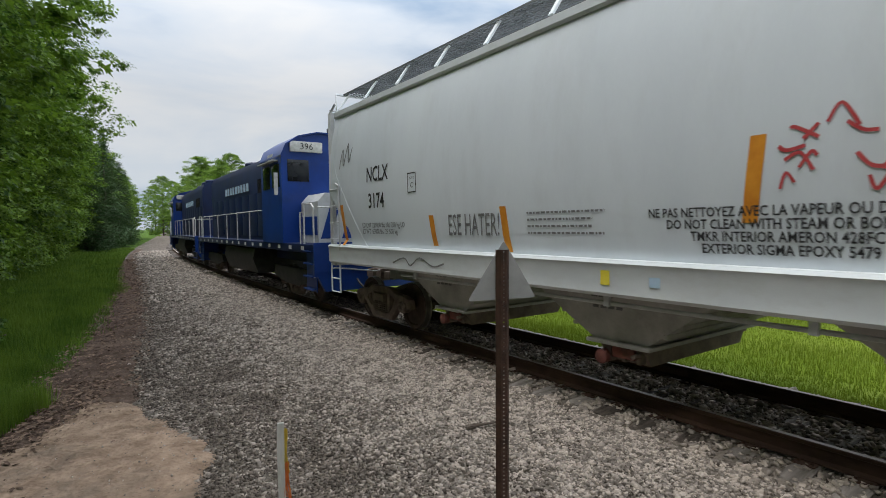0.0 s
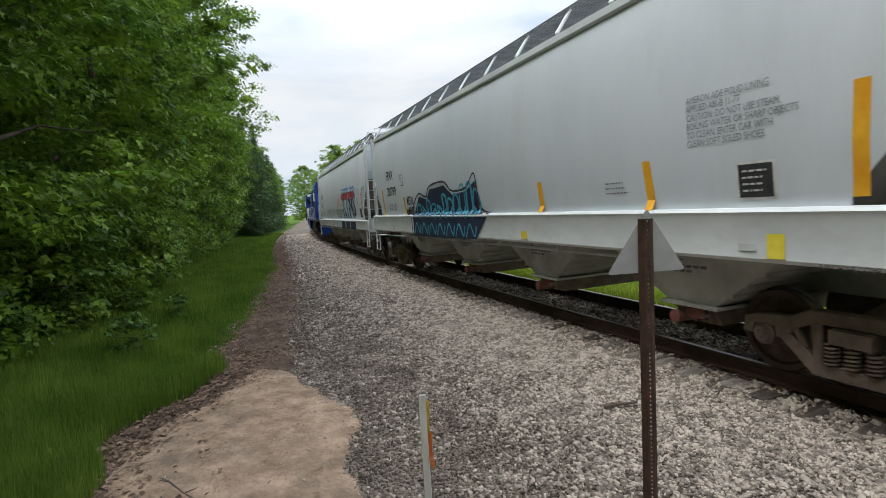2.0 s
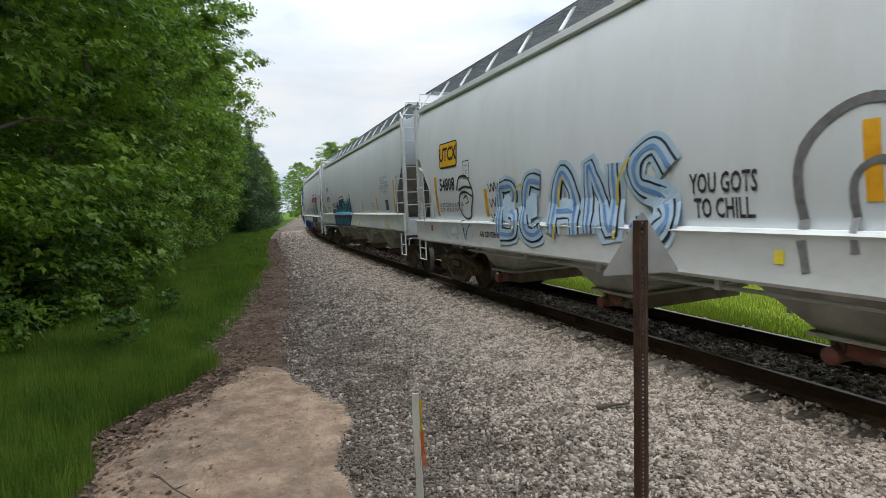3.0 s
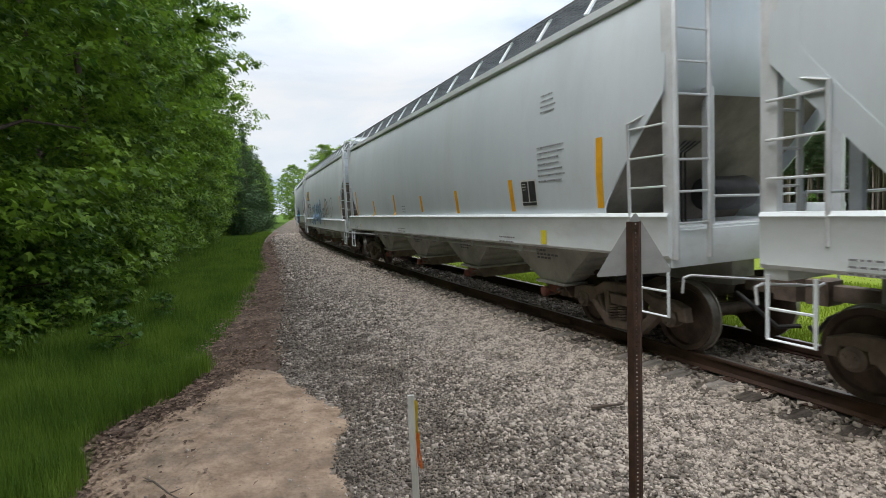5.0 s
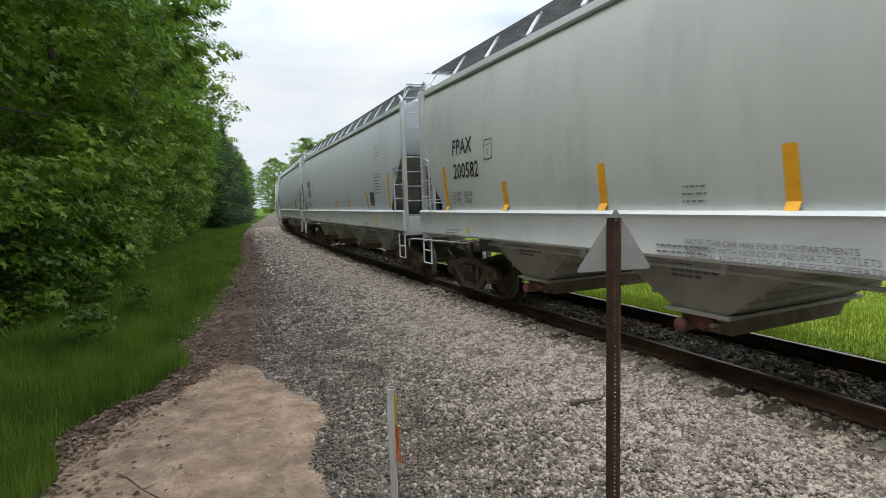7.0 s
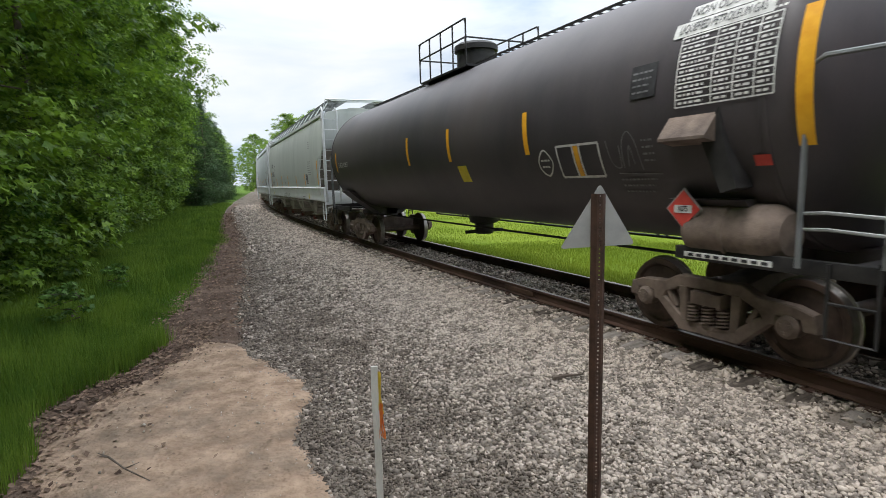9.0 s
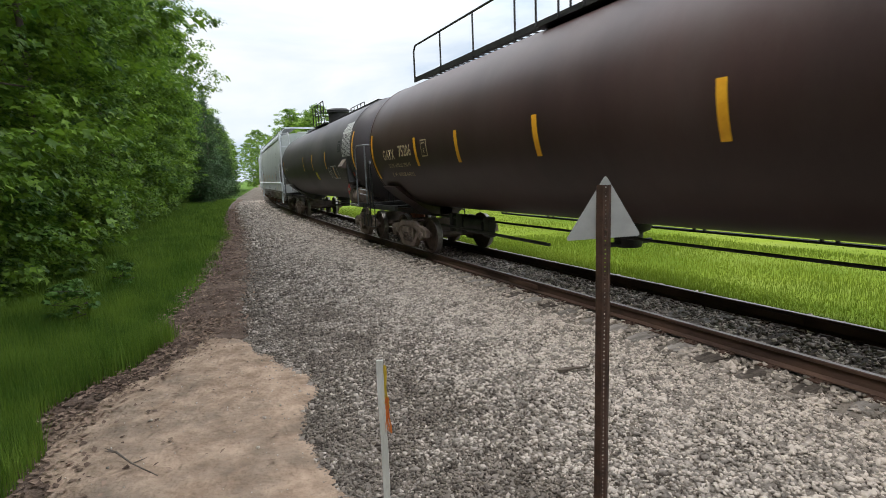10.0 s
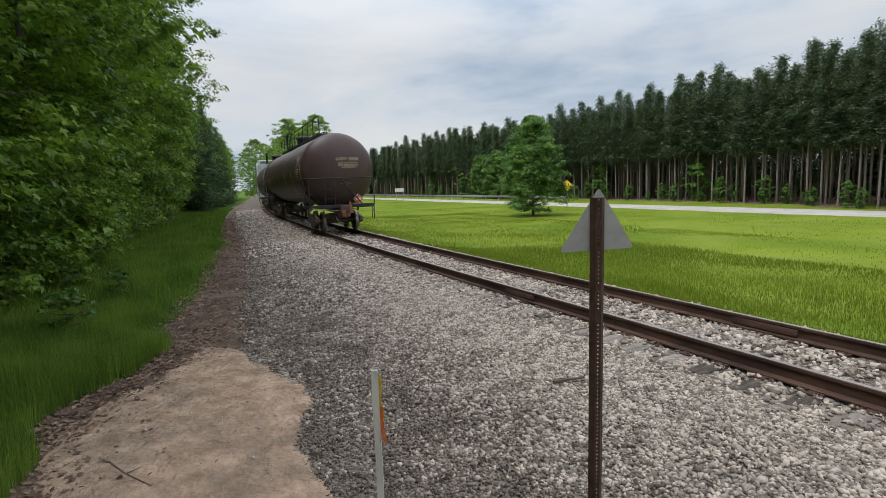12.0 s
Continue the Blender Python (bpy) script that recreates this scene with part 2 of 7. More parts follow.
    "panel_yellow": surface("yellow_panel_paint", (0.78, 0.42, 0.015), (0.86, 0.50, 0.03), 5, 0.5, 0, 0, 90),
    "yellow_sticker": surface("yellow_sticker", (0.70, 0.58, 0.04), (0.80, 0.68, 0.08), 9, 0.6, 0, 0, 90),
    "spray_blue": surface("light_blue_spray_paint", (0.10, 0.34, 0.52), (0.16, 0.46, 0.64), 2.5, 0.6, 0, 0, 60),
    "spray_cyan": surface("cyan_spray_paint", (0.05, 0.30, 0.46), (0.10, 0.44, 0.60), 2.5, 0.6, 0, 0, 60),
    "spray_navy": surface("navy_spray_paint", (0.012, 0.016, 0.04), (0.03, 0.04, 0.085), 2.5, 0.6, 0, 0, 60),
    "spray_mid": surface("mid_blue_spray_paint", (0.10, 0.22, 0.50), (0.22, 0.38, 0.66), 2.5, 0.6, 0, 0, 60),
    "spray_red": surface("red_spray_paint", (0.42, 0.04, 0.045), (0.55, 0.09, 0.09), 2.5, 0.6, 0, 0, 60),
    "spray_sky": surface("pale_blue_spray_paint", (0.36, 0.52, 0.68), (0.50, 0.64, 0.76), 2.5, 0.6, 0, 0, 60),
    "spray_yellow": surface("yellow_spray_paint", (0.60, 0.46, 0.05), (0.72, 0.58, 0.10), 2.5, 0.6, 0, 0, 60),
    "faded_red": surface("faded_red_stencil", (0.36, 0.20, 0.19), (0.46, 0.27, 0.26), 9, 0.6, 0, 0, 90),
    "red": surface("red_enamel", (0.50, 0.05, 0.04), (0.65, 0.09, 0.07), 5, 0.5, 0, 0, 60),
    "orange_coupler": surface("orange_painted_coupler", (0.20, 0.07, 0.04), (0.34, 0.12, 0.06), 5, 0.7, 0, 0.1, 60, dirt=(0.10, 0.06, 0.04), dirt_amount=0.8, dirt_scale=7),
    "sign_yellow": surface("yellow_road_sign", (0.75, 0.42, 0.01), (0.82, 0.50, 0.02), 4, 0.5, 0, 0, 60),
    "galv": surface("galvanised_steel", (0.30, 0.31, 0.31), (0.42, 0.43, 0.43), 4, 0.5, 0.5, 0.05, 60),
    "weed_yellow": surface("yellow_wildflower", (0.55, 0.50, 0.05), (0.70, 0.64, 0.10), 4, 0.7, 0, 0, 60, through_light=0.2),
}

# ---- building tools ----
RNG = np.random.default_rng(7)


def box(bm, c, s, m=None, bevel=0.0):
    """A box with centre c and full size s, turned by m."""
    vs = []
    for dz in (-0.5, 0.5):
        for dx, dy in ((-0.5, -0.5), (0.5, -0.5), (0.5, 0.5), (-0.5, 0.5)):
            v = Vector((dx * s[0], dy * s[1], dz * s[2]))
            if m is not None:
                v = m @ v
            vs.append(bm.verts.new(v + Vector(c)))
    for f in ((3, 2, 1, 0), (4, 5, 6, 7), (0, 1, 5, 4), (1, 2, 6, 5), (2, 3, 7, 6), (3, 0, 4, 7)):
        bm.faces.new([vs[i] for i in f])
    if bevel:
        es = {e for v in vs for e in v.link_edges}
        bmesh.ops.bevel(bm, geom=list(es), offset=bevel, segments=2, affect="EDGES", profile=0.6)


def tube(bm, pts, r, n=8, close=False):
    """A round bar along points; r is one radius or one a point."""
    pts = [Vector(p) for p in pts]
    rs = r if isinstance(r, (list, tuple)) else [r] * len(pts)
    rings, prev = [], None
    for i, p in enumerate(pts):
        a, b = pts[max(i - 1, 0)], pts[min(i + 1, len(pts) - 1)]
        d = (b - a).normalized()
        side = prev if prev is not None else (Vector((0, 0, 1)) if abs(d.z) < 0.9 else Vector((1, 0, 0)))
        u = (side - d * side.dot(d))
        u = u.normalized() if u.length > 1e-5 else d.orthogonal().normalized()
        prev, w = u, d.cross(u)
        rings.append([bm.verts.new(p + (u * math.cos(2 * math.pi * k / n) + w * math.sin(2 * math.pi * k / n)) * rs[i]) for k in range(n)])
    for a, b in zip(rings, rings[1:]):
        for k in range(n):
            bm.faces.new((a[k], a[(k + 1) % n], b[(k + 1) % n], b[k]))
    bm.faces.new(rings[0][::-1])
    bm.faces.new(rings[-1])


def lathe(bm, profile, axis, origin, n=24):
    """A turned body: profile of (radius, along) round an axis 'x', 'y' or 'z'."""
    o = Vector(origin)
    rings = []
    for r, a in profile:
        ring = []
        for k in range(n):
            c, s = r * math.cos(2 * math.pi * k / n), r * math.sin(2 * math.pi * k / n)
            v = {"x": (a, c, s), "y": (s, a, c), "z": (c, s, a)}[axis]
            ring.append(bm.verts.new(o + Vector(v)))
        rings.append(ring)
    for a, b in zip(rings, rings[1:]):
        for k in range(n):
            bm.faces.new((a[k], a[(k + 1) % n], b[(k + 1) % n], b[k]))
    bm.faces.new(rings[0][::-1])
    bm.faces.new(rings[-1])


def prism(bm, outline, lo, hi, axis="x"):
    """An outline extruded from lo to hi along an axis; the outline gives the other two coordinates in order."""
    def place(p, h):
        return {"x": (h, p[0], p[1]), "y": (p[0], h, p[1]), "z": (p[0], p[1], h)}[axis]
    a = [bm.verts.new(place(p, lo)) for p in outline]
    b = [bm.verts.new(place(p, hi)) for p in outline]
    n = len(outline)
    for i in range(n):
        bm.faces.new((a[i], a[(i + 1) % n], b[(i + 1) % n], b[i]))
    bm.faces.new(a[::-1])
    bm.faces.new(b)


def finish(bm, name, material, smooth=None):
    bmesh.ops.recalc_face_normals(bm, faces=bm.faces[:])
    me = bpy.data.meshes.new(name)
    bm.to_mesh(me)
    bm.free()
    me.materials.append(material)
    if smooth is not None:
        me.polygons.foreach_set("use_smooth", [True] * len(me.polygons))
        me.set_sharp_from_angle(angle=radians(smooth))
    return me


def part(name, bm, material, parent, label="", smooth=35, at=None):
    """Links a bmesh, or a finished mesh, as one mesh object under a thing or a part."""
    me = bm if isinstance(bm, bpy.types.Mesh) else finish(bm, name, material, smooth)
    ob = new(name, me)
    ob.parent = parent
    if at is not None:
        ob.matrix_basis = at
    return tagged(ob, label) if label else ob


def thing(name, label, category, group="", m=None):
    ob = new(name)
    ob.empty_display_size = 0.3
    if m is not None:
        ob.matrix_basis = m
    return tagged(ob, label, category, group)


def soup(name, verts, faces, material, smooth=False):
    """A mesh from arrays: verts (n, 3), faces (m, k) with k corners each."""
    verts, faces = np.asarray(verts, np.float32), np.asarray(faces, np.int32)
    me = bpy.data.meshes.new(name)
    me.vertices.add(len(verts))
    me.vertices.foreach_set("co", verts.ravel())
    k = faces.shape[1]
    me.loops.add(faces.size)
    me.loops.foreach_set("vertex_index", faces.ravel())
    me.polygons.add(len(faces))
    me.polygons.foreach_set("loop_start", np.arange(0, faces.size, k, dtype=np.int32))
    if smooth:
        me.polygons.foreach_set("use_smooth", np.ones(len(faces), bool))
    me.update(calc_edges=True)
    me.materials.append(material)
    return me


def scatter(name, template_v, template_f, pos, rot, scale, material, jitter=0.0):
    """Many copies of a small form joined in one mesh. rot: (n, 3, 3), scale: (n, 3)."""
    tv, tf = np.asarray(template_v, float), np.asarray(template_f, int)
    n = len(pos)
    v = tv[None] * scale[:, None, :]
    if jitter:
        v = v * (1 + RNG.uniform(-jitter, jitter, (n, len(tv), 3)))
    v = np.einsum("nij,nkj->nki", rot, v) + np.asarray(pos)[:, None, :]
    f = tf[None] + (np.arange(n) * len(tv))[:, None, None]
    return soup(name, v.reshape(-1, 3), f.reshape(-1, tf.shape[1]), material)


def turns(n, tilt=math.pi):
    """Random turns: a spin about z after a tilt up to the given angle about a random level axis."""
    a, b, c = RNG.uniform(0, 2 * math.pi, n), RNG.uniform(-tilt, tilt, n), RNG.uniform(0, 2 * math.pi, n)
    ca, sa, cb, sb, cc, sc = np.cos(a), np.sin(a), np.cos(b), np.sin(b), np.cos(c), np.sin(c)
    z = np.zeros(n)
    o = np.ones(n)
    rz = lambda q, w: np.stack([np.stack([q, -w, z], 1), np.stack([w, q, z], 1), np.stack([z, z, o], 1)], 1)
    rx = np.stack([np.stack([o, z, z], 1), np.stack([z, cb, -sb], 1), np.stack([z, sb, cb], 1)], 1)
    return np.einsum("nij,njk,nkl->nil", rz(ca, sa), rx, rz(cc, sc))


# ---- the line of the track: straight, then an easy bend to the right ----
XC, BEND, RADIUS, BEND_LEN = 0.7525, 6.0, 450.0, 62.0


def line(s):
    """Centre of the track and its heading (radians to the right of +y) at s metres along it."""
    if s < BEND:
        return XC, s, 0.0
    a = min(s - BEND, BEND_LEN) / RADIUS
    x, y = XC + RADIUS * (1 - math.cos(a)), BEND + RADIUS * math.sin(a)
    rest = max(0.0, s - BEND - BEND_LEN)
    return x + rest * math.sin(a), y + rest * math.cos(a), a


def beside(s, u, z=0.0):
    """The place u metres to the right of the track's centre at s."""
    x, y, a = line(s)
    return Vector((x + u * math.cos(a), y - u * math.sin(a), z))


def beside_many(s, u):
    a = np.clip(s - BEND, 0, BEND_LEN) / RADIUS
    rest = np.maximum(0, s - BEND - BEND_LEN)
    x = XC + RADIUS * (1 - np.cos(a)) + rest * np.sin(a)
    y = np.where(s < BEND, s, BEND + RADIUS * np.sin(a) + rest * np.cos(a))
    return x + u * np.cos(a), y - u * np.sin(a)


PROFILE_U = [-400, -60, -14, -9, -6.5, -5.2, -4.3, -2.6, -1.55, -1.25, 1.25, 1.5, 2.2, 4.5, 9, 18, 30, 60, 400]
PROFILE_Z = [-0.2, -0.2, -0.15, -0.24, -0.34, -0.35, -0.33, -0.25, -0.228, -0.225, -0.225, -0.25, -0.42, -0.74, -0.92, -1.05, -1.12, -1.2, -1.2]


def height(u):
    return np.interp(u, PROFILE_U, PROFILE_Z)

# ---- train: shared pieces ----
WHEEL_R = 0.457


def wheelset_mesh():
    bm = bmesh.new()
    for sx in (-1, 1):
        prof = [(0.0, -0.085), (0.085, -0.085), (0.10, -0.055), (0.36, -0.035), (0.385, -0.068), (0.445, -0.068), (0.452, -0.06)]
        lathe(bm, [(r, sx * (0.7525 - a)) for r, a in prof] + [(WHEEL_R + 0.004, sx * (0.7525 - 0.045)), (WHEEL_R + 0.026, sx * (0.7525 - 0.05)), (WHEEL_R + 0.024, sx * 0.682), (0.36, sx * 0.68), (0.10, sx * 0.70)], "x", (0, 0, 0), 36)
    tube(bm, [(-1.02, 0, 0), (1.02, 0, 0)], 0.085, 14)
    me = finish(bm, "wheelset", M["wheel"], 40)
    return me


def side_frame_mesh():
    """A cast truck side frame: arched top bar, dropped spring seat, two columns, journal ends."""
    bm = bmesh.new()
    top = [(-1.16, 0.44), (-1.13, 0.62), (-0.95, 0.68), (-0.60, 0.70), (-0.40, 0.80), (0.40, 0.80), (0.60, 0.70), (0.95, 0.68), (1.13, 0.62), (1.16, 0.44),
           (1.03, 0.44), (1.00, 0.55), (0.78, 0.55), (0.76, 0.44), (0.64, 0.45), (0.58, 0.56), (0.36, 0.66), (-0.36, 0.66), (-0.58, 0.56), (-0.64, 0.45), (-0.76, 0.44), (-0.78, 0.55), (-1.00, 0.55), (-1.03, 0.44)]
    prism(bm, top, -0.07, 0.07, "x")
    prism(bm, [(-0.74, 0.47), (-0.60, 0.50), (-0.30, 0.27), (0.30, 0.27), (0.60, 0.50), (0.74, 0.47), (0.38, 0.13), (-0.38, 0.13)], -0.07, 0.07, "x")
    for sy in (-1, 1):
        prism(bm, [(sy * 0.27, 0.25), (sy * 0.36, 0.25), (sy * 0.40, 0.68), (sy * 0.28, 0.68)], -0.075, 0.075, "x")
        prism(bm, [(sy * 0.43, 0.40), (sy * 0.50, 0.38), (sy * 0.62, 0.60), (sy * 0.55, 0.62)], -0.05, 0.05, "x")
    bmesh.ops.recalc_face_normals(bm, faces=bm.faces[:])
    bmesh.ops.bevel(bm, geom=[e for e in bm.edges if abs(e.verts[0].co.x - e.verts[1].co.x) < 1e-4], offset=0.014, segments=1, affect="EDGES")
    return finish(bm, "side_frame", M["truck"], 40)


def bearing_mesh():
    bm = bmesh.new()
    lathe(bm, [(0.115, -0.09), (0.12, -0.05), (0.12, 0.06), (0.09, 0.085), (0.085, 0.10), (0.03, 0.105)], "x", (0, 0, 0), 18)
    for k in range(3):
        a = 2 * math.pi * k / 3 + 0.5
        box(bm, (0.108, 0.052 * math.cos(a), 0.052 * math.sin(a)), (0.02, 0.03, 0.03))
    return finish(bm, "bearing_cap", M["truck"], 40)


def spring_mesh():
    bm = bmesh.new()
    for dx, dy in ((-0.05, -0.19), (-0.05, 0.0), (-0.05, 0.19), (0.06, -0.1), (0.06, 0.1)):
        pts = [(dx + 0.062 * math.cos(a), dy + 0.062 * math.sin(a), 0.275 + 0.22 * a / (2 * math.pi * 5.5)) for a in np.linspace(0, 2 * math.pi * 5.5, 56)]
        tube(bm, pts, 0.014, 5)
    return finish(bm, "spring", M["truck"], 60)


def bolster_mesh():
    bm = bmesh.new()
    prism(bm, [(-1.12, 0.50), (-0.6, 0.46), (0.6, 0.46), (1.12, 0.50), (1.12, 0.64), (0.6, 0.72), (0.25, 0.80), (-0.25, 0.80), (-0.6, 0.72), (-1.12, 0.64)], -0.19, 0.19, "y")
    for sy in (-1, 1):
        tube(bm, [(-0.7, sy * 0.42, 0.40), (0, sy * 0.36, 0.40), (0.7, sy * 0.42, 0.40)], 0.04, 8)
        for sx in (-1, 1):
            box(bm, (sx * 0.75, sy * 0.43, 0.42), (0.09, 0.06, 0.32), bevel=0.012)
    return finish(bm, "truck_bolster", M["truck"], 40)


WHEELSET, SIDE_FRAME, BEARING, SPRING, BOLSTER = wheelset_mesh(), side_frame_mesh(), bearing_mesh(), spring_mesh(), bolster_mesh()
ROLLING = []


def truck(parent, y, base=1.78, sets=2, frame_label=""):
    b = part("truck_bolster", BOLSTER, None, parent, "grimy dark steel wheel truck", at=pose(0, y, 0))
    for sx in (-1, 1):
        part("side_frame", SIDE_FRAME, None, b, at=pose(sx * 1.0, 0, 0))
        part("spring", SPRING, None, b, at=pose(sx * 1.0, 0, 0))
        for sy in (-1, 1):
            part("bearing_cap", BEARING, None, b, at=pose(sx * 1.02, sy * base / 2, WHEEL_R, 0, 0, 0 if sx > 0 else 180))
    for sy in (-1, 1):
        w = part("wheelset", WHEELSET, None, b, "rusty steel wheels on an axle", at=pose(0, sy * base / 2, WHEEL_R))
        ROLLING.append((w, sy * base / 2))
        w.data.materials.append(M["tread"]) if len(w.data.materials) < 2 else None
    return b


def paint_treads():
    """Bright worn faces on the wheel treads."""
    me = WHEELSET
    for p in me.polygons:
        c = p.center
        r = math.hypot(c.y, c.z)
        if r > 0.4505:
            p.material_index = 1


def coupler(parent, y, way, mat="truck", label=""):
    bm = bmesh.new()
    box(bm, (0, y + way * 0.15, 0.86), (0.16, 0.5, 0.18), bevel=0.02)
    prism(bm, [(-0.16, y + way * 0.36), (0.10, y + way * 0.36), (0.20, y + way * 0.52), (0.13, y + way * 0.62), (0.02, y + way * 0.54), (-0.02, y + way * 0.66), (-0.15, y + way * 0.62)], 0.72, 1.0, "z")
    head = part("coupler", bm, M[mat], parent, label)
    bm = bmesh.new()
    tube(bm, [(-0.35, y, 0.78), (-0.34, y + way * 0.25, 0.62), (-0.22, y + way * 0.45, 0.40), (-0.05, y + way * 0.62, 0.42)], 0.028, 7)
    part("air_hose", bm, M["black"], parent, "black rubber air hose")
    return head


def cut_bar(parent, y, way, mat):
    """Uncoupling lever across the end sill."""
    bm = bmesh.new()
    tube(bm, [(-1.5, y + way * 0.1, 0.92), (-1.5, y + way * 0.12, 1.10), (-1.40, y + way * 0.12, 1.12), (-0.35, y + way * 0.22, 0.98), (-0.1, y + way * 0.3, 0.98)], 0.017, 6)
    part("cut_lever", bm, M[mat], parent, "bent steel uncoupling lever")


def lettering(text, size, parent, wall, y0, z0, mat, align="LEFT", squeeze=1.0, gap=0.008, name="lettering", bold=0.0, shear=0.0, slope=0.0):
    """Painted writing that follows a car's side; wall(z) gives the side's distance from the centre."""
    cu = bpy.data.curves.new("lettering", "FONT")
    cu.body, cu.size, cu.align_x, cu.align_y, cu.offset, cu.shear, cu.space_line = text, size, align, "CENTER", bold, shear, 0.9
    cu.resolution_u = 2
    tmp = bpy.data.objects.new("lettering", cu)
    me = bpy.data.meshes.new_from_object(tmp)
    bpy.data.objects.remove(tmp)
    n = len(me.vertices)
    co = np.empty(n * 3, np.float32)
    me.vertices.foreach_get("co", co)
    co = co.reshape(-1, 3)
    z = z0 + co[:, 1] + slope * co[:, 0]
    y = y0 - co[:, 0] * squeeze
    x = -np.array([wall(float(q)) for q in z]) - gap
    me.vertices.foreach_set("co", np.stack([x, y, z], 1).astype(np.float32).ravel())
    me.materials.clear()
    me.materials.append(M[mat])
    me.update()
    return part(name, me, None, parent)


def painted(parent, wall, pts, mat, gap=0.006, name="painted_mark"):
    """A flat painted shape on the side: outline of (y, z)."""
    bm = bmesh.new()
    f = bm.faces.new([bm.verts.new((0, y, z)) for y, z in pts])
    hi, lo = max(p[1] for p in pts), min(p[1] for p in pts)
    for k in range(1, 1 + int((hi - lo) / 0.12)):
        z = lo + (hi - lo) * k / (1 + int((hi - lo) / 0.12))
        bmesh.ops.bisect_plane(bm, geom=bm.verts[:] + bm.edges[:] + bm.faces[:], plane_co=(0, 0, z), plane_no=(0, 0, 1))
    for v in bm.verts:
        v.co.x = -wall(v.co.z) - gap
    me = finish(bm, name, M[mat])
    return part(name, me, None, parent)


def rect(parent, wall, y, z, w, h, mat, gap=0.006, name="painted_mark", skew=0.0):
    return painted(parent, wall, [(y + w / 2 + skew, z + h / 2), (y - w / 2 + skew, z + h / 2), (y - w / 2, z - h / 2), (y + w / 2, z - h / 2)], mat, gap, name)


def bars(parent, wall, y, z, w, h, lines, mat, gap=0.008):
    """Unreadable small print: rows of short bars from y towards the rear."""
    r = random.Random(int(y * 97 + z * 31))
    bm = bmesh.new()
    for k in range(lines):
        zz = z - h * (k + 0.5) / lines
        yy = y
        end = y - w * r.uniform(0.75, 1.0)
        while yy > end:
            q = r.uniform(0.02, 0.075)
            t = h / lines * 0.30
            vs = [bm.verts.new((-wall(c) - gap, a, c)) for a, c in ((yy, zz + t / 2), (max(yy - q, end), zz + t / 2), (max(yy - q, end), zz - t / 2), (yy, zz - t / 2))]
            bm.faces.new(vs)
            yy -= q + 0.018
    part("small_print", finish(bm, "small_print", M[mat]), None, parent)


def stroke(parent, wall, pts, width, mat, gap=0.008, name="paint_stroke", closed=False):
    """A painted line along (y, z) points, smoothed."""
    P = [Vector(p) for p in pts]
    n = len(P)
    fine = []
    for k in range(n if closed else n - 1):
        a, b = P[k], P[(k + 1) % n]
        c = P[k - 1] if (k or closed) else a
        d = P[(k + 2) % n] if (k + 2 < n or closed) else b
        for q in range(6):
            t = q / 6
            fine.append(0.5 * ((2 * a) + (b - c) * t + (2 * c - 5 * a + 4 * b - d) * t * t + (-c + 3 * a - 3 * b + d) * t ** 3))
    fine.append(P[0] if closed else P[-1])
    bm = bmesh.new()
    prev = None
    for k, p in enumerate(fine):
        a, b = fine[max(k - 1, 0)], fine[min(k + 1, len(fine) - 1)]
        d = (b - a)
        d = d.normalized() if d.length > 1e-6 else Vector((1, 0))
        w = width * (0.8 + 0.3 * noise.noise((p.x * 4, p.y * 4, 2)))
        q = Vector((-d.y, d.x)) * w / 2
        row = [bm.verts.new((-wall(r.y) - gap, r.x, r.y)) for r in (p + q, p - q)]
        if prev:
            bm.faces.new((prev[0], prev[1], row[1], row[0]))
        prev = row
    part(name, finish(bm, name, M[mat]), None, parent)

# ---- covered hopper cars ----
SIDE_Z = [1.55, 1.9, 2.4, 3.0, 3.5, 4.0, 4.35, 4.55]
SIDE_X = [1.46, 1.53, 1.575, 1.585, 1.56, 1.51, 1.44, 1.39]


SILL = {"top": 1.70}


def hopper_wall(z):
    if z < SILL["top"] + 0.01:
        return 1.60
    return float(np.interp(z, SIDE_Z, SIDE_X))


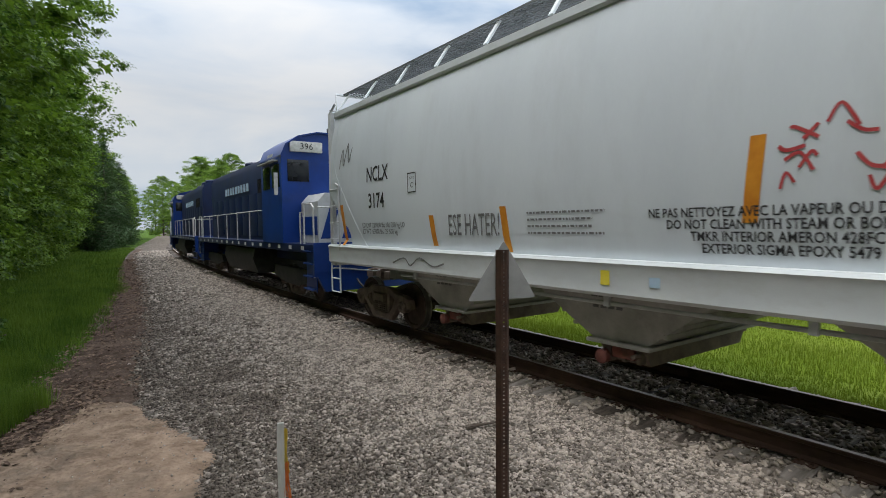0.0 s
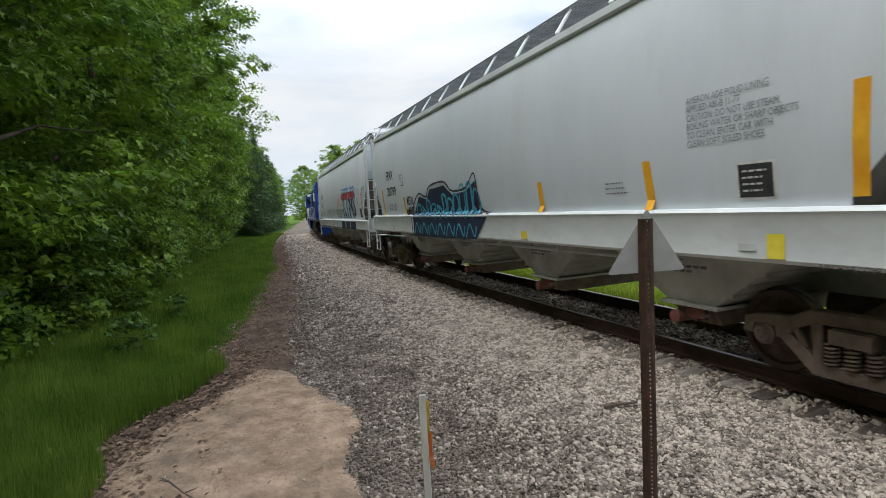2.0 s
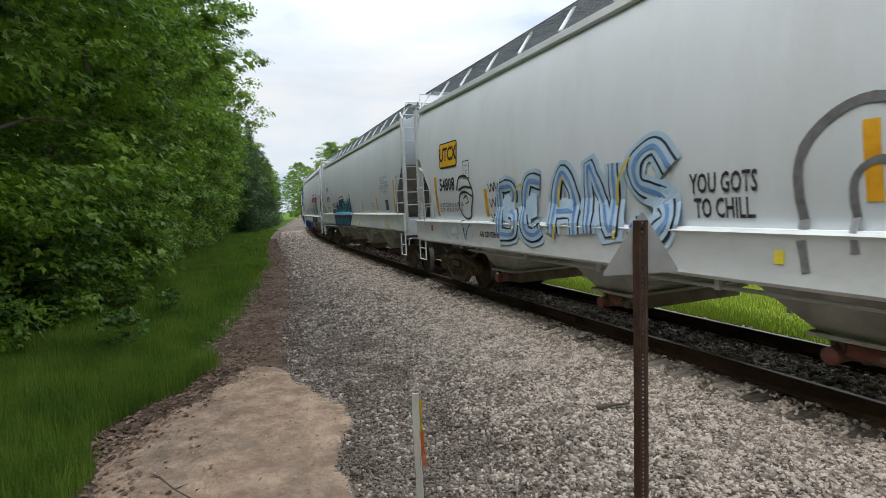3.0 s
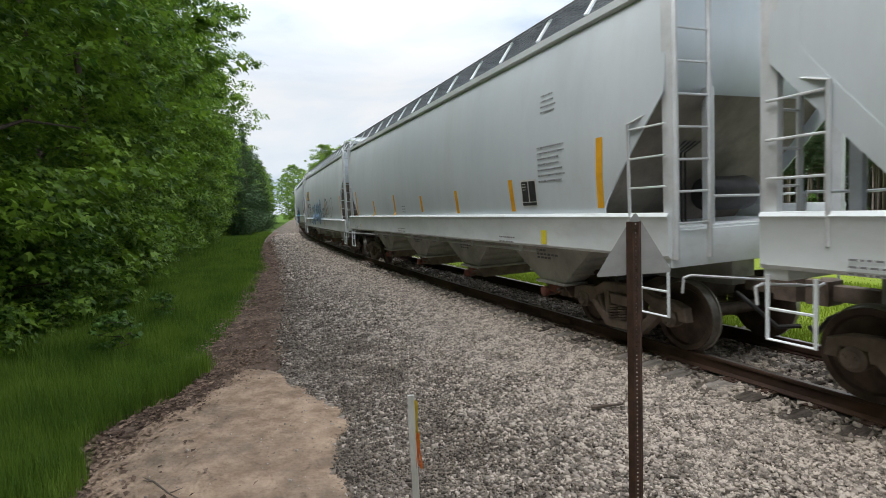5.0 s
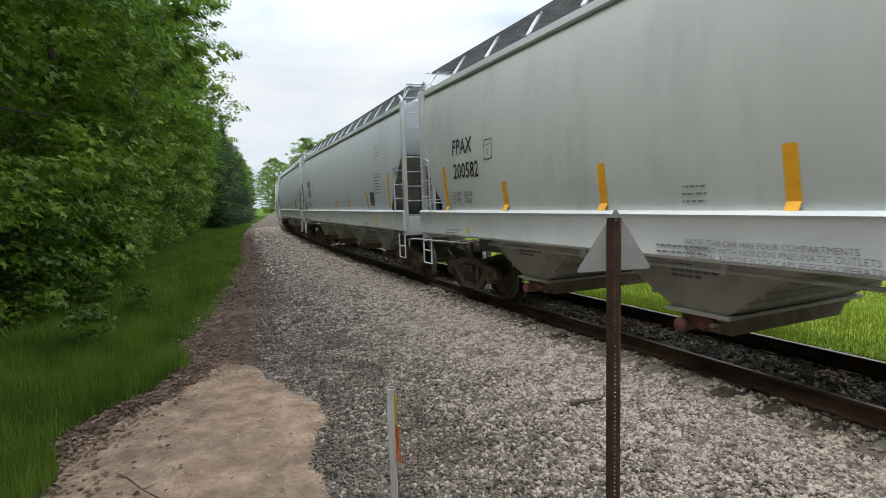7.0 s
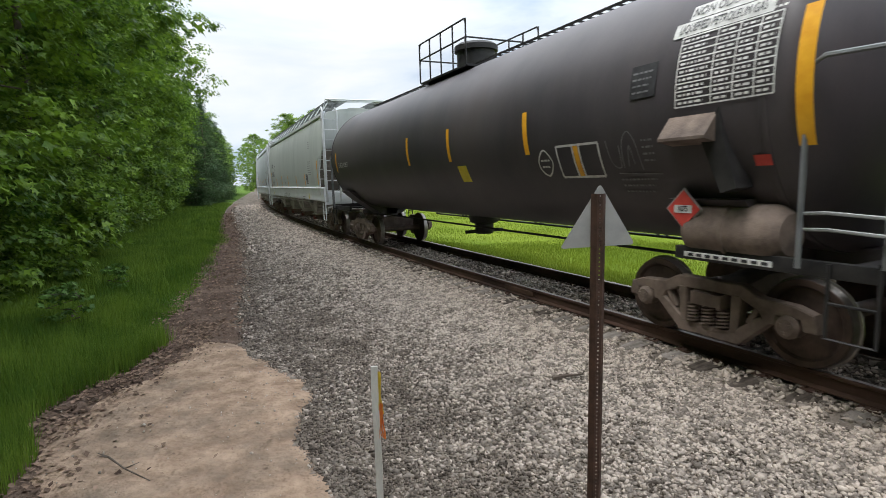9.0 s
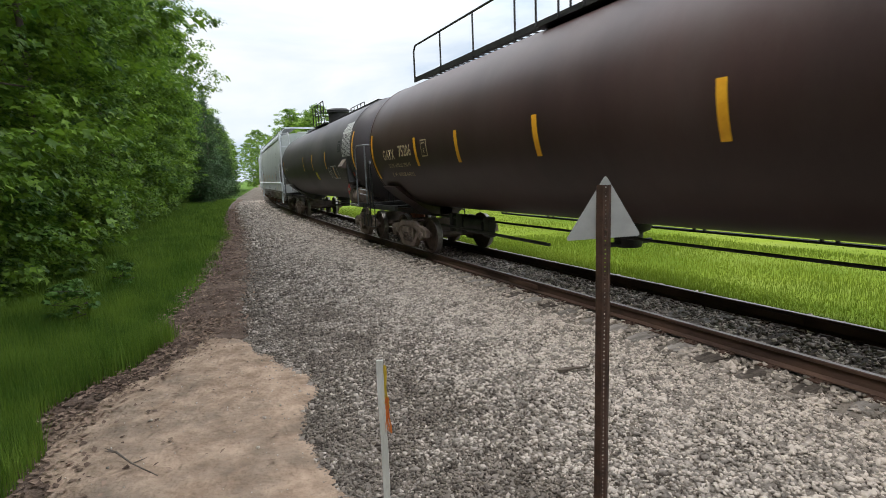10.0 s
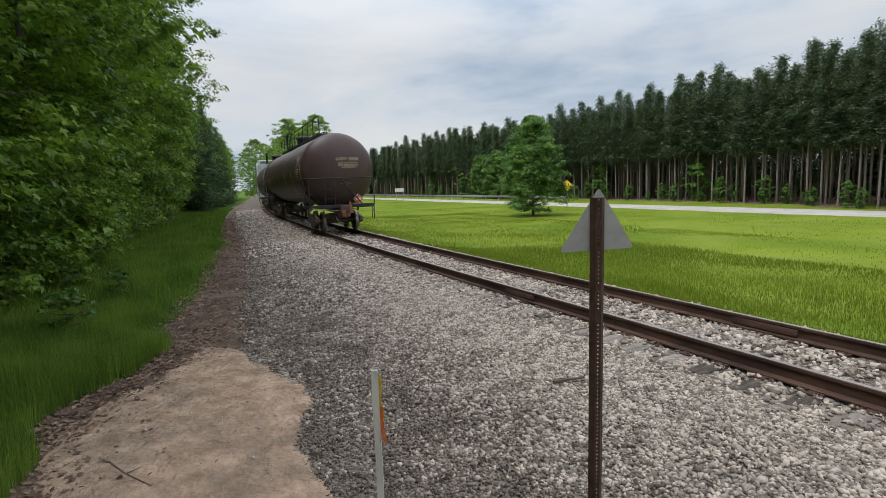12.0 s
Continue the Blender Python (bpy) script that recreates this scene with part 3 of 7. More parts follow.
def hopper(length, paint, label, style="round", sill="sill_white", posts="frame_grey", cut=(1.05, 3.35), sill_z=(1.31, 1.85), chute_shift=0.0):
    """A covered hopper car; its front looks to +y. Origin on the rail top under its middle."""
    car = thing("covered_hopper_car", label, "hopper car", "freight cars of the train")
    hl = length / 2 - 0.55
    cut_w, cut_z = cut
    z_lo, z_hi = sill_z
    SILL["top"] = z_hi
    # body: level slices, ends sloped in below
    bm = bmesh.new()
    rings = []
    for z, hx in list(zip(SIDE_Z, SIDE_X)) + [(4.64, 1.22), (4.72, 0.80), (4.76, 0.30)]:
        hy = hl - 0.28 - max(0, (3.3 - z)) * 0.82 if z < 4.58 else hl - 0.30
        ring = []
        for cx, cy in ((1, 1), (-1, 1), (-1, -1), (1, -1)):
            ring.append(bm.verts.new((cx * hx, cy * hy, z)))
        rings.append(ring)
    for a, b in zip(rings, rings[1:]):
        for k in range(4):
            bm.faces.new((a[k], a[(k + 1) % 4], b[(k + 1) % 4], b[k]))
    bm.faces.new(rings[0][::-1])
    bm.faces.new(rings[-1])
    part("body", bm, M[paint], car, smooth=28)
    # slope sheets: brown grime, its colour also carrying the shade under the sloped ends
    for sy in (-1, 1):
        bm = bmesh.new()
        rows = []
        for z in (1.66, 2.2, 2.75, 3.28):
            y = hl - 0.28 - (3.3 - z) * 0.82 + 0.02
            x = float(np.interp(z, SIDE_Z, SIDE_X)) - 0.03
            rows.append([bm.verts.new((cx * x, sy * y, z)) for cx in (-1, 1)])
        for a, b in zip(rows, rows[1:]):
            bm.faces.new((a[0], a[1], b[1], b[0]))
        part("slope_sheet", bm, M["slope_dirt_shade"], car, "brown dirt-caked slope sheet, darkened for its shade")
    # side sheets that run on past the sloped ends, cut away in a bow
    for sx in (-1, 1):
        for sy in (-1, 1):
            bm = bmesh.new()
            prev = None
            for z in np.linspace(1.55, 4.55, 26):
                z = float(z)
                inner = hl - 0.30 - max(0, (3.3 - z)) * 0.82 - 0.05
                if z >= cut_z:
                    outer = hl - 0.06
                elif style == "round":
                    outer = hl - 0.06 - cut_w * math.sqrt(max(0, 1 - ((z - 1.75) / (cut_z - 1.75)) ** 2))
                else:
                    outer = hl - 0.06 - cut_w * min(1, (cut_z - z) / (cut_z - 1.95))
                outer = max(outer, inner + 0.02)
                x = float(np.interp(max(z, 1.72), SIDE_Z, SIDE_X))
                row = [bm.verts.new((sx * xx, sy * yy, z)) for xx, yy in ((x + 0.004, inner), (x + 0.004, outer), (x - 0.02, outer), (x - 0.02, inner))]
                if prev:
                    for k in range(4):
                        bm.faces.new((prev[k], prev[(k + 1) % 4], row[(k + 1) % 4], row[k]))
                prev = row
            part("side_sheet", bm, M[paint], car, smooth=30)
        # long side sill with a rolled top edge
        bm = bmesh.new()
        prism(bm, [(sx * 1.46, z_hi), (sx * 1.60, z_hi), (sx * 1.625, z_hi - 0.04), (sx * 1.605, z_hi - 0.08), (sx * 1.60, z_lo + 0.04), (sx * 1.56, z_lo), (sx * 1.46, z_lo)], -hl, hl, "y")
        part("side_sill", bm, M[sill], car, "white painted side sill", smooth=30)
        bm = bmesh.new()
        prism(bm, [(sx * 1.36, 4.47), (sx * 1.43, 4.47), (sx * 1.46, 4.50), (sx * 1.46, 4.60), (sx * 1.36, 4.65)], -hl + 0.1, hl - 0.1, "y")
        part("roof_edge", bm, M[sill], car, "pale roof edge angle", smooth=30)
    # ends: sills, corner posts, ladders, steps
    for sy in (-1, 1):
        bm = bmesh.new()
        box(bm, (0, sy * (hl - 0.12), 1.42), (3.10, 0.24, 0.44), bevel=0.02)
        box(bm, (0, sy * (hl - 0.9), 1.64), (3.0, 1.7, 0.05))
        part("end_sill", bm, M[sill], car)
        for sx in (-1, 1):
            bm = bmesh.new()
            box(bm, (sx * 1.50, sy * (hl - 0.05), 2.95), (0.09, 0.16, 3.3), bevel=0.012)
            part("corner_post", bm, M[posts], car)
            bm = bmesh.new()
            box(bm, (sx * 0.62, sy * (hl - 0.30), 2.5), (0.09, 0.12, 1.75), bevel=0.012)
            part("end_brace", bm, M[posts], car)
        bm = bmesh.new()
        x0, x1, ye = -1.50, -0.98, sy * (hl + 0.03)
        tube(bm, [(x1, ye, 1.3), (x1, ye, 4.58), (x1, sy * (hl - 0.25), 4.78)], 0.032, 6)
        tube(bm, [(x0, ye, 1.3), (x0, ye, 4.58), (x0 + 0.02, sy * (hl - 0.25), 4.78)], 0.032, 6)
        for k in range(9):
            tube(bm, [(x0, ye, 1.72 + k * 0.37), (x1, ye, 1.72 + k * 0.37)], 0.014, 6)
        part("end_ladder", bm, M[posts], car, "grey steel ladder")
        bm = bmesh.new()
        yy = sy * (hl - 0.62)
        tube(bm, [(-1.60, yy, 1.55), (-1.62, yy, 2.95), (-1.55, yy + sy * 0.35, 3.05)], 0.022, 6)
        for k in range(4):
            tube(bm, [(-1.61, yy, 1.80 + k * 0.36), (-1.58, sy * (hl - 0.05), 1.80 + k * 0.36)], 0.013, 6)
        part("side_ladder", bm, M[posts], car, "short grey side ladder")
        for sx in (-1, 1):
            bm = bmesh.new()
            ya, yb = sy * (hl - 0.05), sy * (hl - 0.50)
            tube(bm, [(sx * 1.56, ya, 1.25), (sx * 1.56, ya, 0.62), (sx * 1.56, yb, 0.62), (sx * 1.56, yb, 1.25)], 0.02, 6)
            tube(bm, [(sx * 1.56, ya, 0.92), (sx * 1.56, yb, 0.92)], 0.015, 6)
            part("sill_step", bm, M["sill_white"], car, "white steel sill step")
        bm = bmesh.new()
        tube(bm, [(1.3, sy * (hl - 0.28), 2.0), (0.1, sy * (hl + 0.02), 2.0), (-0.9, sy * (hl + 0.02), 2.02)], 0.016, 6)
        tube(bm, [(-0.9, sy * (hl + 0.02), 2.02), (-0.95, sy * (hl + 0.02), 1.65)], 0.016, 6)
        part("grab_rail", bm, M[posts], car)
        coupler(car, sy * (hl - 0.12), sy)
        cut_bar(car, sy * hl, sy, "frame_grey")
        truck(car, sy * (hl - 1.42))
    # brake gear at the rear end
    bm = bmesh.new()
    lathe(bm, [(0.22, 0), (0.24, 0.06), (0.24, 0.75), (0.22, 0.82)], "x", (-0.2, -(hl - 0.75), 2.05), 18)
    for k in range(4):
        tube(bm, [(-0.9 + k * 0.07, -(hl - 0.6), 1.7), (-0.88 + k * 0.07, -(hl - 0.62), 2.6), (-0.4 + k * 0.1, -(hl - 0.75), 2.85)], 0.014, 5)
    part("air_brake_gear", bm, M["black"], car, "dark brake reservoir and pipes")
    for sy in (-1, 1):
        bm = bmesh.new()
        box(bm, (0, sy * (hl - 1.75), 1.0), (0.42, 2.9, 0.34), bevel=0.01)
        part("stub_sill", bm, M["chute"], car)
    bm = bmesh.new()
    for sx in (-1, 1):
        tube(bm, [(sx * 1.47, -hl + 3.0, z_lo - 0.09), (sx * 1.47, hl - 3.0, z_lo - 0.09)], 0.024, 6)
        for k in range(6):
            yy = (-0.5 + k / 5) * (2 * hl - 7)
            box(bm, (sx * 1.50, yy, z_lo - 0.04), (0.05, 0.07, 0.16))
    part("train_line_pipe", bm, M["frame_grey"], car)
    # outlet chutes: wide funnels, narrow along the car at the gate
    pitch = 3.28
    for k in range(4):
        yc = 4.35 - k * pitch + chute_shift
        bm = bmesh.new()
        loops = []
        for hx, hy, z in ((1.42, pitch / 2 - 0.02, 1.64), (1.34, 1.34, 1.36), (1.24, 0.62, 0.86), (1.19, 0.36, 0.68)):
            loops.append([bm.verts.new((cx * hx, yc + cy * hy, z)) for cx, cy in ((-1, -1), (1, -1), (1, 1), (-1, 1))])
        for a, b in zip(loops, loops[1:]):
            for q in range(4):
                bm.faces.new((a[q], a[(q + 1) % 4], b[(q + 1) % 4], b[q]))
        bm.faces.new(loops[0])
        bm.faces.new(loops[-1][::-1])
        ch = part("outlet_chute", bm, M["chute"], car, "grimy grey outlet chute")
        for sy in (-1, 1):
            bm = bmesh.new()
            for z, hy in ((1.12, 1.0), (0.97, 0.785), (0.84, 0.60)):
                box(bm, (0, yc + sy * (hy + 0.012), z), (2.50, 0.05, 0.045))
            part("stiffener", bm, M["chute"], ch)
        bm = bmesh.new()
        box(bm, (0, yc, 0.66), (2.52, 0.86, 0.045), bevel=0.008)
        part("flange", bm, M["chute"], ch)
        bm = bmesh.new()
        prism(bm, [(-1.16, 0.64), (1.16, 0.64), (1.02, 0.42), (-1.02, 0.42)], yc - 0.30, yc + 0.30, "y")
        tube(bm, [(-1.22, yc + 0.22, 0.47), (1.22, yc + 0.22, 0.47)], 0.075, 10)
        tube(bm, [(-1.28, yc - 0.24, 0.56), (1.28, yc - 0.24, 0.56)], 0.028, 7)
        for q in range(3):
            box(bm, (-1.12, yc - 0.24 + q * 0.20, 0.54), (0.10, 0.05, 0.17))
        part("outlet_gate", bm, M["truck"], ch)
        bm = bmesh.new()
        lathe(bm, [(0.05, -0.07), (0.085, -0.05), (0.085, 0.05), (0.06, 0.07)], "x", (-1.20, yc + 0.22, 0.48), 12)
        box(bm, (-1.16, yc - 0.04, 0.55), (0.05, 0.30, 0.12), bevel=0.01)
        part("gate_cap", bm, M["gate_red"], ch, "red painted outlet cap")
        bm = bmesh.new()
        for q, (w, z) in enumerate(((0.42, 1.22), (0.66, 1.15), (0.52, 1.09))):
            for g in range(int(w / 0.11)):
                x = 1.34 - (1.36 - z) * 0.2 + 0.006
                bm.faces.new([bm.verts.new((-x - dz * -0.2, yc + 0.3 - g * 0.11 - dy, z + dz)) for dy, dz in ((0, 0.018), (0.085, 0.018), (0.085, -0.018), (0, -0.018))])
        part("small_print", finish(bm, "small_print", M["ink_grey"]), None, ch)
    # roof: running boards on brackets, hatch trough
    bm = bmesh.new()
    box(bm, (0, 0, 4.80), (0.62, 2 * hl - 1.4, 0.10), bevel=0.02)
    part("hatch_cover", bm, M[paint], car, "long grey roof hatch")
    for sx in (-1, 1):
        bm = bmesh.new()
        for q in range(11):
            box(bm, (sx * (0.52 + q * 0.07), 0, 5.02), (0.030, 2 * hl - 0.3, 0.035))
        for q in range(int((2 * hl - 0.3) / 0.11)):
            box(bm, (sx * 0.87, -hl + 0.2 + q * 0.11, 5.02), (0.73, 0.030, 0.03))
        rb = part("running_board", bm, M["grate"], car, "steel grating roof walkway", smooth=None)
        bm = bmesh.new()
        box(bm, (sx * 1.305, 0, 4.815), (0.03, 0.075, 0.46), Matrix.Rotation(sx * -0.62, 3, "Y"))
        tube(bm, [(sx * 0.52, 0, 5.03), (sx * 1.20, 0, 5.03)], 0.014, 5)
        bracket = finish(bm, "board_bracket", M["sill_white"], 40)
        for q in range(14):
            part("board_bracket", bracket, None, rb, at=pose(0, -hl + 0.35 + q * (2 * hl - 0.7) / 13, 0))
    for sy in (-1, 1):
        bm = bmesh.new()
        ye = sy * (hl - 0.02)
        tube(bm, [(-1.45, sy * (hl - 0.25), 4.58), (-1.35, ye, 5.04), (1.35, ye, 5.04), (1.45, sy * (hl - 0.25), 4.58)], 0.024, 6)
        for q in range(4):
            box(bm, (0, sy * (hl - 0.1 - 0.12 * q), 5.01), (2.3, 0.02, 0.03))
        part("end_running_board", bm, M["sill_white"], car)
    return car, hl


def tape(car, y, z, h=0.62, w=0.13, mat="reflective", skew=0.0):
    rect(car, hopper_wall, y, z, w, h, mat, name="reflective_tape", skew=skew)


def placard_box(car, y, z, text="C", s=0.30):
    """The small framed clearance plate mark."""
    y0, y1, z0, z1 = y + s * 0.4, y - s * 0.4, z - s / 2, z + s / 2
    bm = bmesh.new()
    t = 0.018
    for a, b, c, d in ((y0, y1, z1, z1 - t), (y0, y1, z0 + t, z0), (y0, y0 - t, z1, z0), (y1 + t, y1, z1, z0)):
        bm.faces.new([bm.verts.new((-hopper_wall(q) - 0.007, p, q)) for p, q in ((a, c), (b, c), (b, d), (a, d))])
    part("plate_frame", finish(bm, "plate_frame", M["ink"]), None, car)
    lettering("PLATE", 0.055, car, hopper_wall, y, z + s * 0.22, "ink", "CENTER")
    lettering(text, 0.13, car, hopper_wall, y, z - s * 0.14, "ink", "CENTER")

# ---- tank cars ----
TANK_R, TANK_Z = 1.66, 2.78


def tank_wall(z):
    d = max(-1, min(1, (z - TANK_Z) / TANK_R))
    return TANK_R * math.sqrt(max(0.02, 1 - d * d))


def tank_car(length, paint, label, full_rail):
    car = thing("tank_car", label, "tank car", "freight cars of the train")
    hl = length / 2 - 0.38
    bm = bmesh.new()
    tail = 0.20 if full_rail else 0.0
    prof = [(0.02, -hl)] + [(TANK_R * math.sin(a), -hl + 0.62 * (1 - math.cos(a))) for a in np.linspace(0.12, math.pi / 2, 10)]
    rings = [(-hl + 0.62 + (2 * hl - 1.24) * k / 10) for k in range(1, 11)]
    full = [(r, y - tail) for r, y in prof] + [(TANK_R, y) for y in rings] + [(r, -y) for r, y in prof[::-1][1:]]
    lathe(bm, full, "y", (0, 0, TANK_Z), 56)
    part("tank_shell", bm, M[paint], car, smooth=50)
    for y in (-hl + 0.64 - tail, hl - 0.64):
        bm = bmesh.new()
        lathe(bm, [(TANK_R + 0.004, y - 0.04), (TANK_R + 0.010, y - 0.03), (TANK_R + 0.010, y + 0.03), (TANK_R + 0.004, y + 0.04)], "y", (0, 0, TANK_Z), 56)
        part("weld_band", bm, M[paint], car, smooth=40)
    for sy in (-1, 1):
        bm = bmesh.new()
        yb = sy * (hl - 1.35)
        prism(bm, [(-1.45, 1.72), (-1.1, 1.42), (-0.35, 0.92), (0.35, 0.92), (1.1, 1.42), (1.45, 1.72), (1.0, 1.75), (-1.0, 1.75)], yb - 0.45, yb + 0.45, "y")
        box(bm, (0, sy * (hl - 0.5), 1.02), (0.40, 2.6, 0.34), bevel=0.015)
        part("saddle", bm, M[paint], car)
        bm = bmesh.new()
        ye = sy * (hl + 0.28)
        box(bm, (0, ye, 1.16), (2.9, 0.10, 0.16), bevel=0.01)
        box(bm, (0, sy * (hl + 0.02), 1.10), (2.7, 0.50, 0.04))
        for sx in (-1, 1):
            box(bm, (sx * 1.40, sy * (hl - 0.65), 1.14), (0.08, 2.1, 0.14), bevel=0.01)
        part("end_platform", bm, M["black"], car, "black steel end platform")
        bm = bmesh.new()
        z2 = 2.42 if full_rail else 2.92
        tube(bm, [(-1.56, sy * (hl - 0.32), 1.15), (-1.58, sy * (hl - 0.30), z2 - 0.08), (-1.54, sy * (hl - 0.20), z2), (-1.45, ye - sy * 0.1, z2), (-1.35, ye, z2), (1.35, ye, z2), (1.47, ye, z2 - 0.10), (1.47, ye, 1.2)], 0.024, 7)
        tube(bm, [(-1.45, ye, z2 - 0.02), (-1.45, ye, 1.2)], 0.024, 7)
        part("end_handrail", bm, M["black" if full_rail else "grate"], car, "black pipe handrail" if full_rail else "grey pipe handrail")
        for sx in (-1, 1):
            bm = bmesh.new()
            ya, yc = sy * (hl + 0.26), sy * (hl - 0.12)
            tube(bm, [(sx * 1.46, ya, 1.2), (sx * 1.46, ya, 0.55), (sx * 1.46, yc, 0.55), (sx * 1.46, yc, 1.2)], 0.018, 6)
            tube(bm, [(sx * 1.46, ya, 0.86), (sx * 1.46, yc, 0.86)], 0.014, 6)
            part("sill_step", bm, M["black"], car)
        bm = bmesh.new()
        for k in range(5):
            tube(bm, [(-0.75, sy * (hl + 0.2 - 0.04 * k), 1.5 + k * 0.42), (-0.30, sy * (hl + 0.2 - 0.04 * k), 1.5 + k * 0.42)], 0.014, 6)
        for x in (-0.75, -0.30):
            tube(bm, [(x, sy * (hl + 0.2), 1.2), (x, sy * (hl + 0.2), 1.5), (x, sy * (hl + 0.04), 3.3)], 0.016, 6)
        part("end_ladder", bm, M["black"], car, "black end ladder")
        coupler(car, sy * (hl + 0.18), sy, "orange_coupler" if sy < 0 else "truck", "rusty orange coupler" if sy < 0 else "")
        cut_bar(car, sy * (hl + 0.26), sy, "truck")
        truck(car, sy * (hl - 1.55))
    # handrail low on the far flank
    bm = bmesh.new()
    for z in (1.18, 0.86):
        tube(bm, [(1.40, -hl + 2.4, z), (1.40, hl - 2.4, z)], 0.026, 6)
    for k in range(7):
        yy = -hl + 2.5 + k * (2 * hl - 5.0) / 6
        tube(bm, [(1.40, yy - 0.1, 1.34), (1.40, yy - 0.1, 0.84)], 0.03, 5)
        tube(bm, [(1.40, yy + 0.1, 1.34), (1.40, yy + 0.1, 0.84)], 0.03, 5)
        tube(bm, [(1.40, yy, 1.18), (1.10, yy, 1.55)], 0.018, 5)
    part("flank_handrail", bm, M["black"], car, "black pipe handrail along the flank")
    # belly outlet and brake rigging
    bm = bmesh.new()
    lathe(bm, [(0.20, 0.72), (0.22, 0.80), (0.22, 0.95), (0.34, 1.0), (0.36, 1.14)], "z", (0, 0.2, 0), 16)
    tube(bm, [(-0.35, -hl + 2.2, 0.92), (-0.35, hl - 2.2, 0.92)], 0.022, 6)
    tube(bm, [(-0.5, 0.2, 0.78), (0.5, 0.2, 0.78)], 0.04, 8)
    part("bottom_outlet", bm, M["black"], car, "black outlet valve and rigging")
    # top: manway, platform, railings
    bm = bmesh.new()
    top = TANK_Z + TANK_R
    my = 0.2 if full_rail else 0.4
    lathe(bm, [(0.44, top - 0.06), (0.44, top + 0.42), (0.50, top + 0.43), (0.50, top + 0.54), (0.42, top + 0.60), (0.05, top + 0.62)], "z", (0, my, 0), 22)
    part("manway", bm, M["black"], car, "black dome cover")
    bm = bmesh.new()
    for sx in (-1, 1):
        box(bm, (sx * 0.72, my, top - 0.12), (0.34, 2.3, 0.04))
        for q in range(5):
            tube(bm, [(sx * 0.90, my - 1.15 + q * 0.575, top - 0.12), (sx * 0.90, my - 1.15 + q * 0.575, top + 0.78)], 0.02, 6)
        for z in (top + 0.42, top + 0.78):
            tube(bm, [(sx * 0.90, my - 1.15, z - 0.1), (sx * 0.90, my - 1.10, z), (sx * 0.90, my + 1.10, z), (sx * 0.90, my + 1.15, z - 0.1)], 0.02, 6)
    for sy in (-1, 1):
        tube(bm, [(-0.90, my + sy * 1.15, top + 0.42), (0.90, my + sy * 1.15, top + 0.42)], 0.018, 6)
    part("top_platform", bm, M["black"], car, "black railed platform round the dome")
    if full_rail:
        bm = bmesh.new()
        y0, y1, zr = -hl + 1.6, hl - 1.2, top + 0.92
        tube(bm, [(-0.48, y0, top), (-0.48, y0, zr - 0.12), (-0.48, y0 + 0.12, zr), (-0.48, y1 - 0.12, zr), (-0.48, y1, zr - 0.12), (-0.48, y1, top)], 0.024, 7)
        for yy in np.linspace(y0, y1, 10)[1:-1]:
            tube(bm, [(-0.48, yy, top - 0.1), (-0.48, yy, zr)], 0.022, 6)
        box(bm, (-0.48, (y0 + y1) / 2, top + 0.06), (0.03, y1 - y0, 0.12))
        part("top_handrail", bm, M["black"], car, "black pipe handrail along the top")
    bm = bmesh.new()
    for q in range(4):
        box(bm, (-0.33 + q * 0.22, 0, top + 0.05), (0.03, 2 * hl - 3.0, 0.035))
    for q in range(60):
        box(bm, (0, -hl + 1.55 + q * (2 * hl - 3.1) / 59, top + 0.05), (0.72, 0.025, 0.03))
    part("running_board", bm, M["black"], car, "black grating walkway", smooth=None)
    # ladder and brake gear on the near flank, at the rear
    bm = bmesh.new()
    lathe(bm, [(0.05, -0.56), (0.20, -0.54), (0.27, -0.47), (0.285, -0.40), (0.285, -0.02), (0.30, -0.01), (0.30, 0.03), (0.285, 0.04), (0.285, 0.40), (0.27, 0.47), (0.20, 0.54), (0.05, 0.56)], "y", (-1.24, -hl + 1.10, 1.40), 28) if not full_rail else box(bm, (-1.25, -hl + 0.75, 1.78), (0.14, 0.34, 0.30), bevel=0.02)
    part("brake_cylinder", bm, M["truck"], car, "dirty grey brake cylinder")
    return car, hl


def tank_tape(car, y, z, h=0.62, w=0.12):
    rect(car, tank_wall, y, z, w, h, "reflective", 0.008, "reflective_tape")


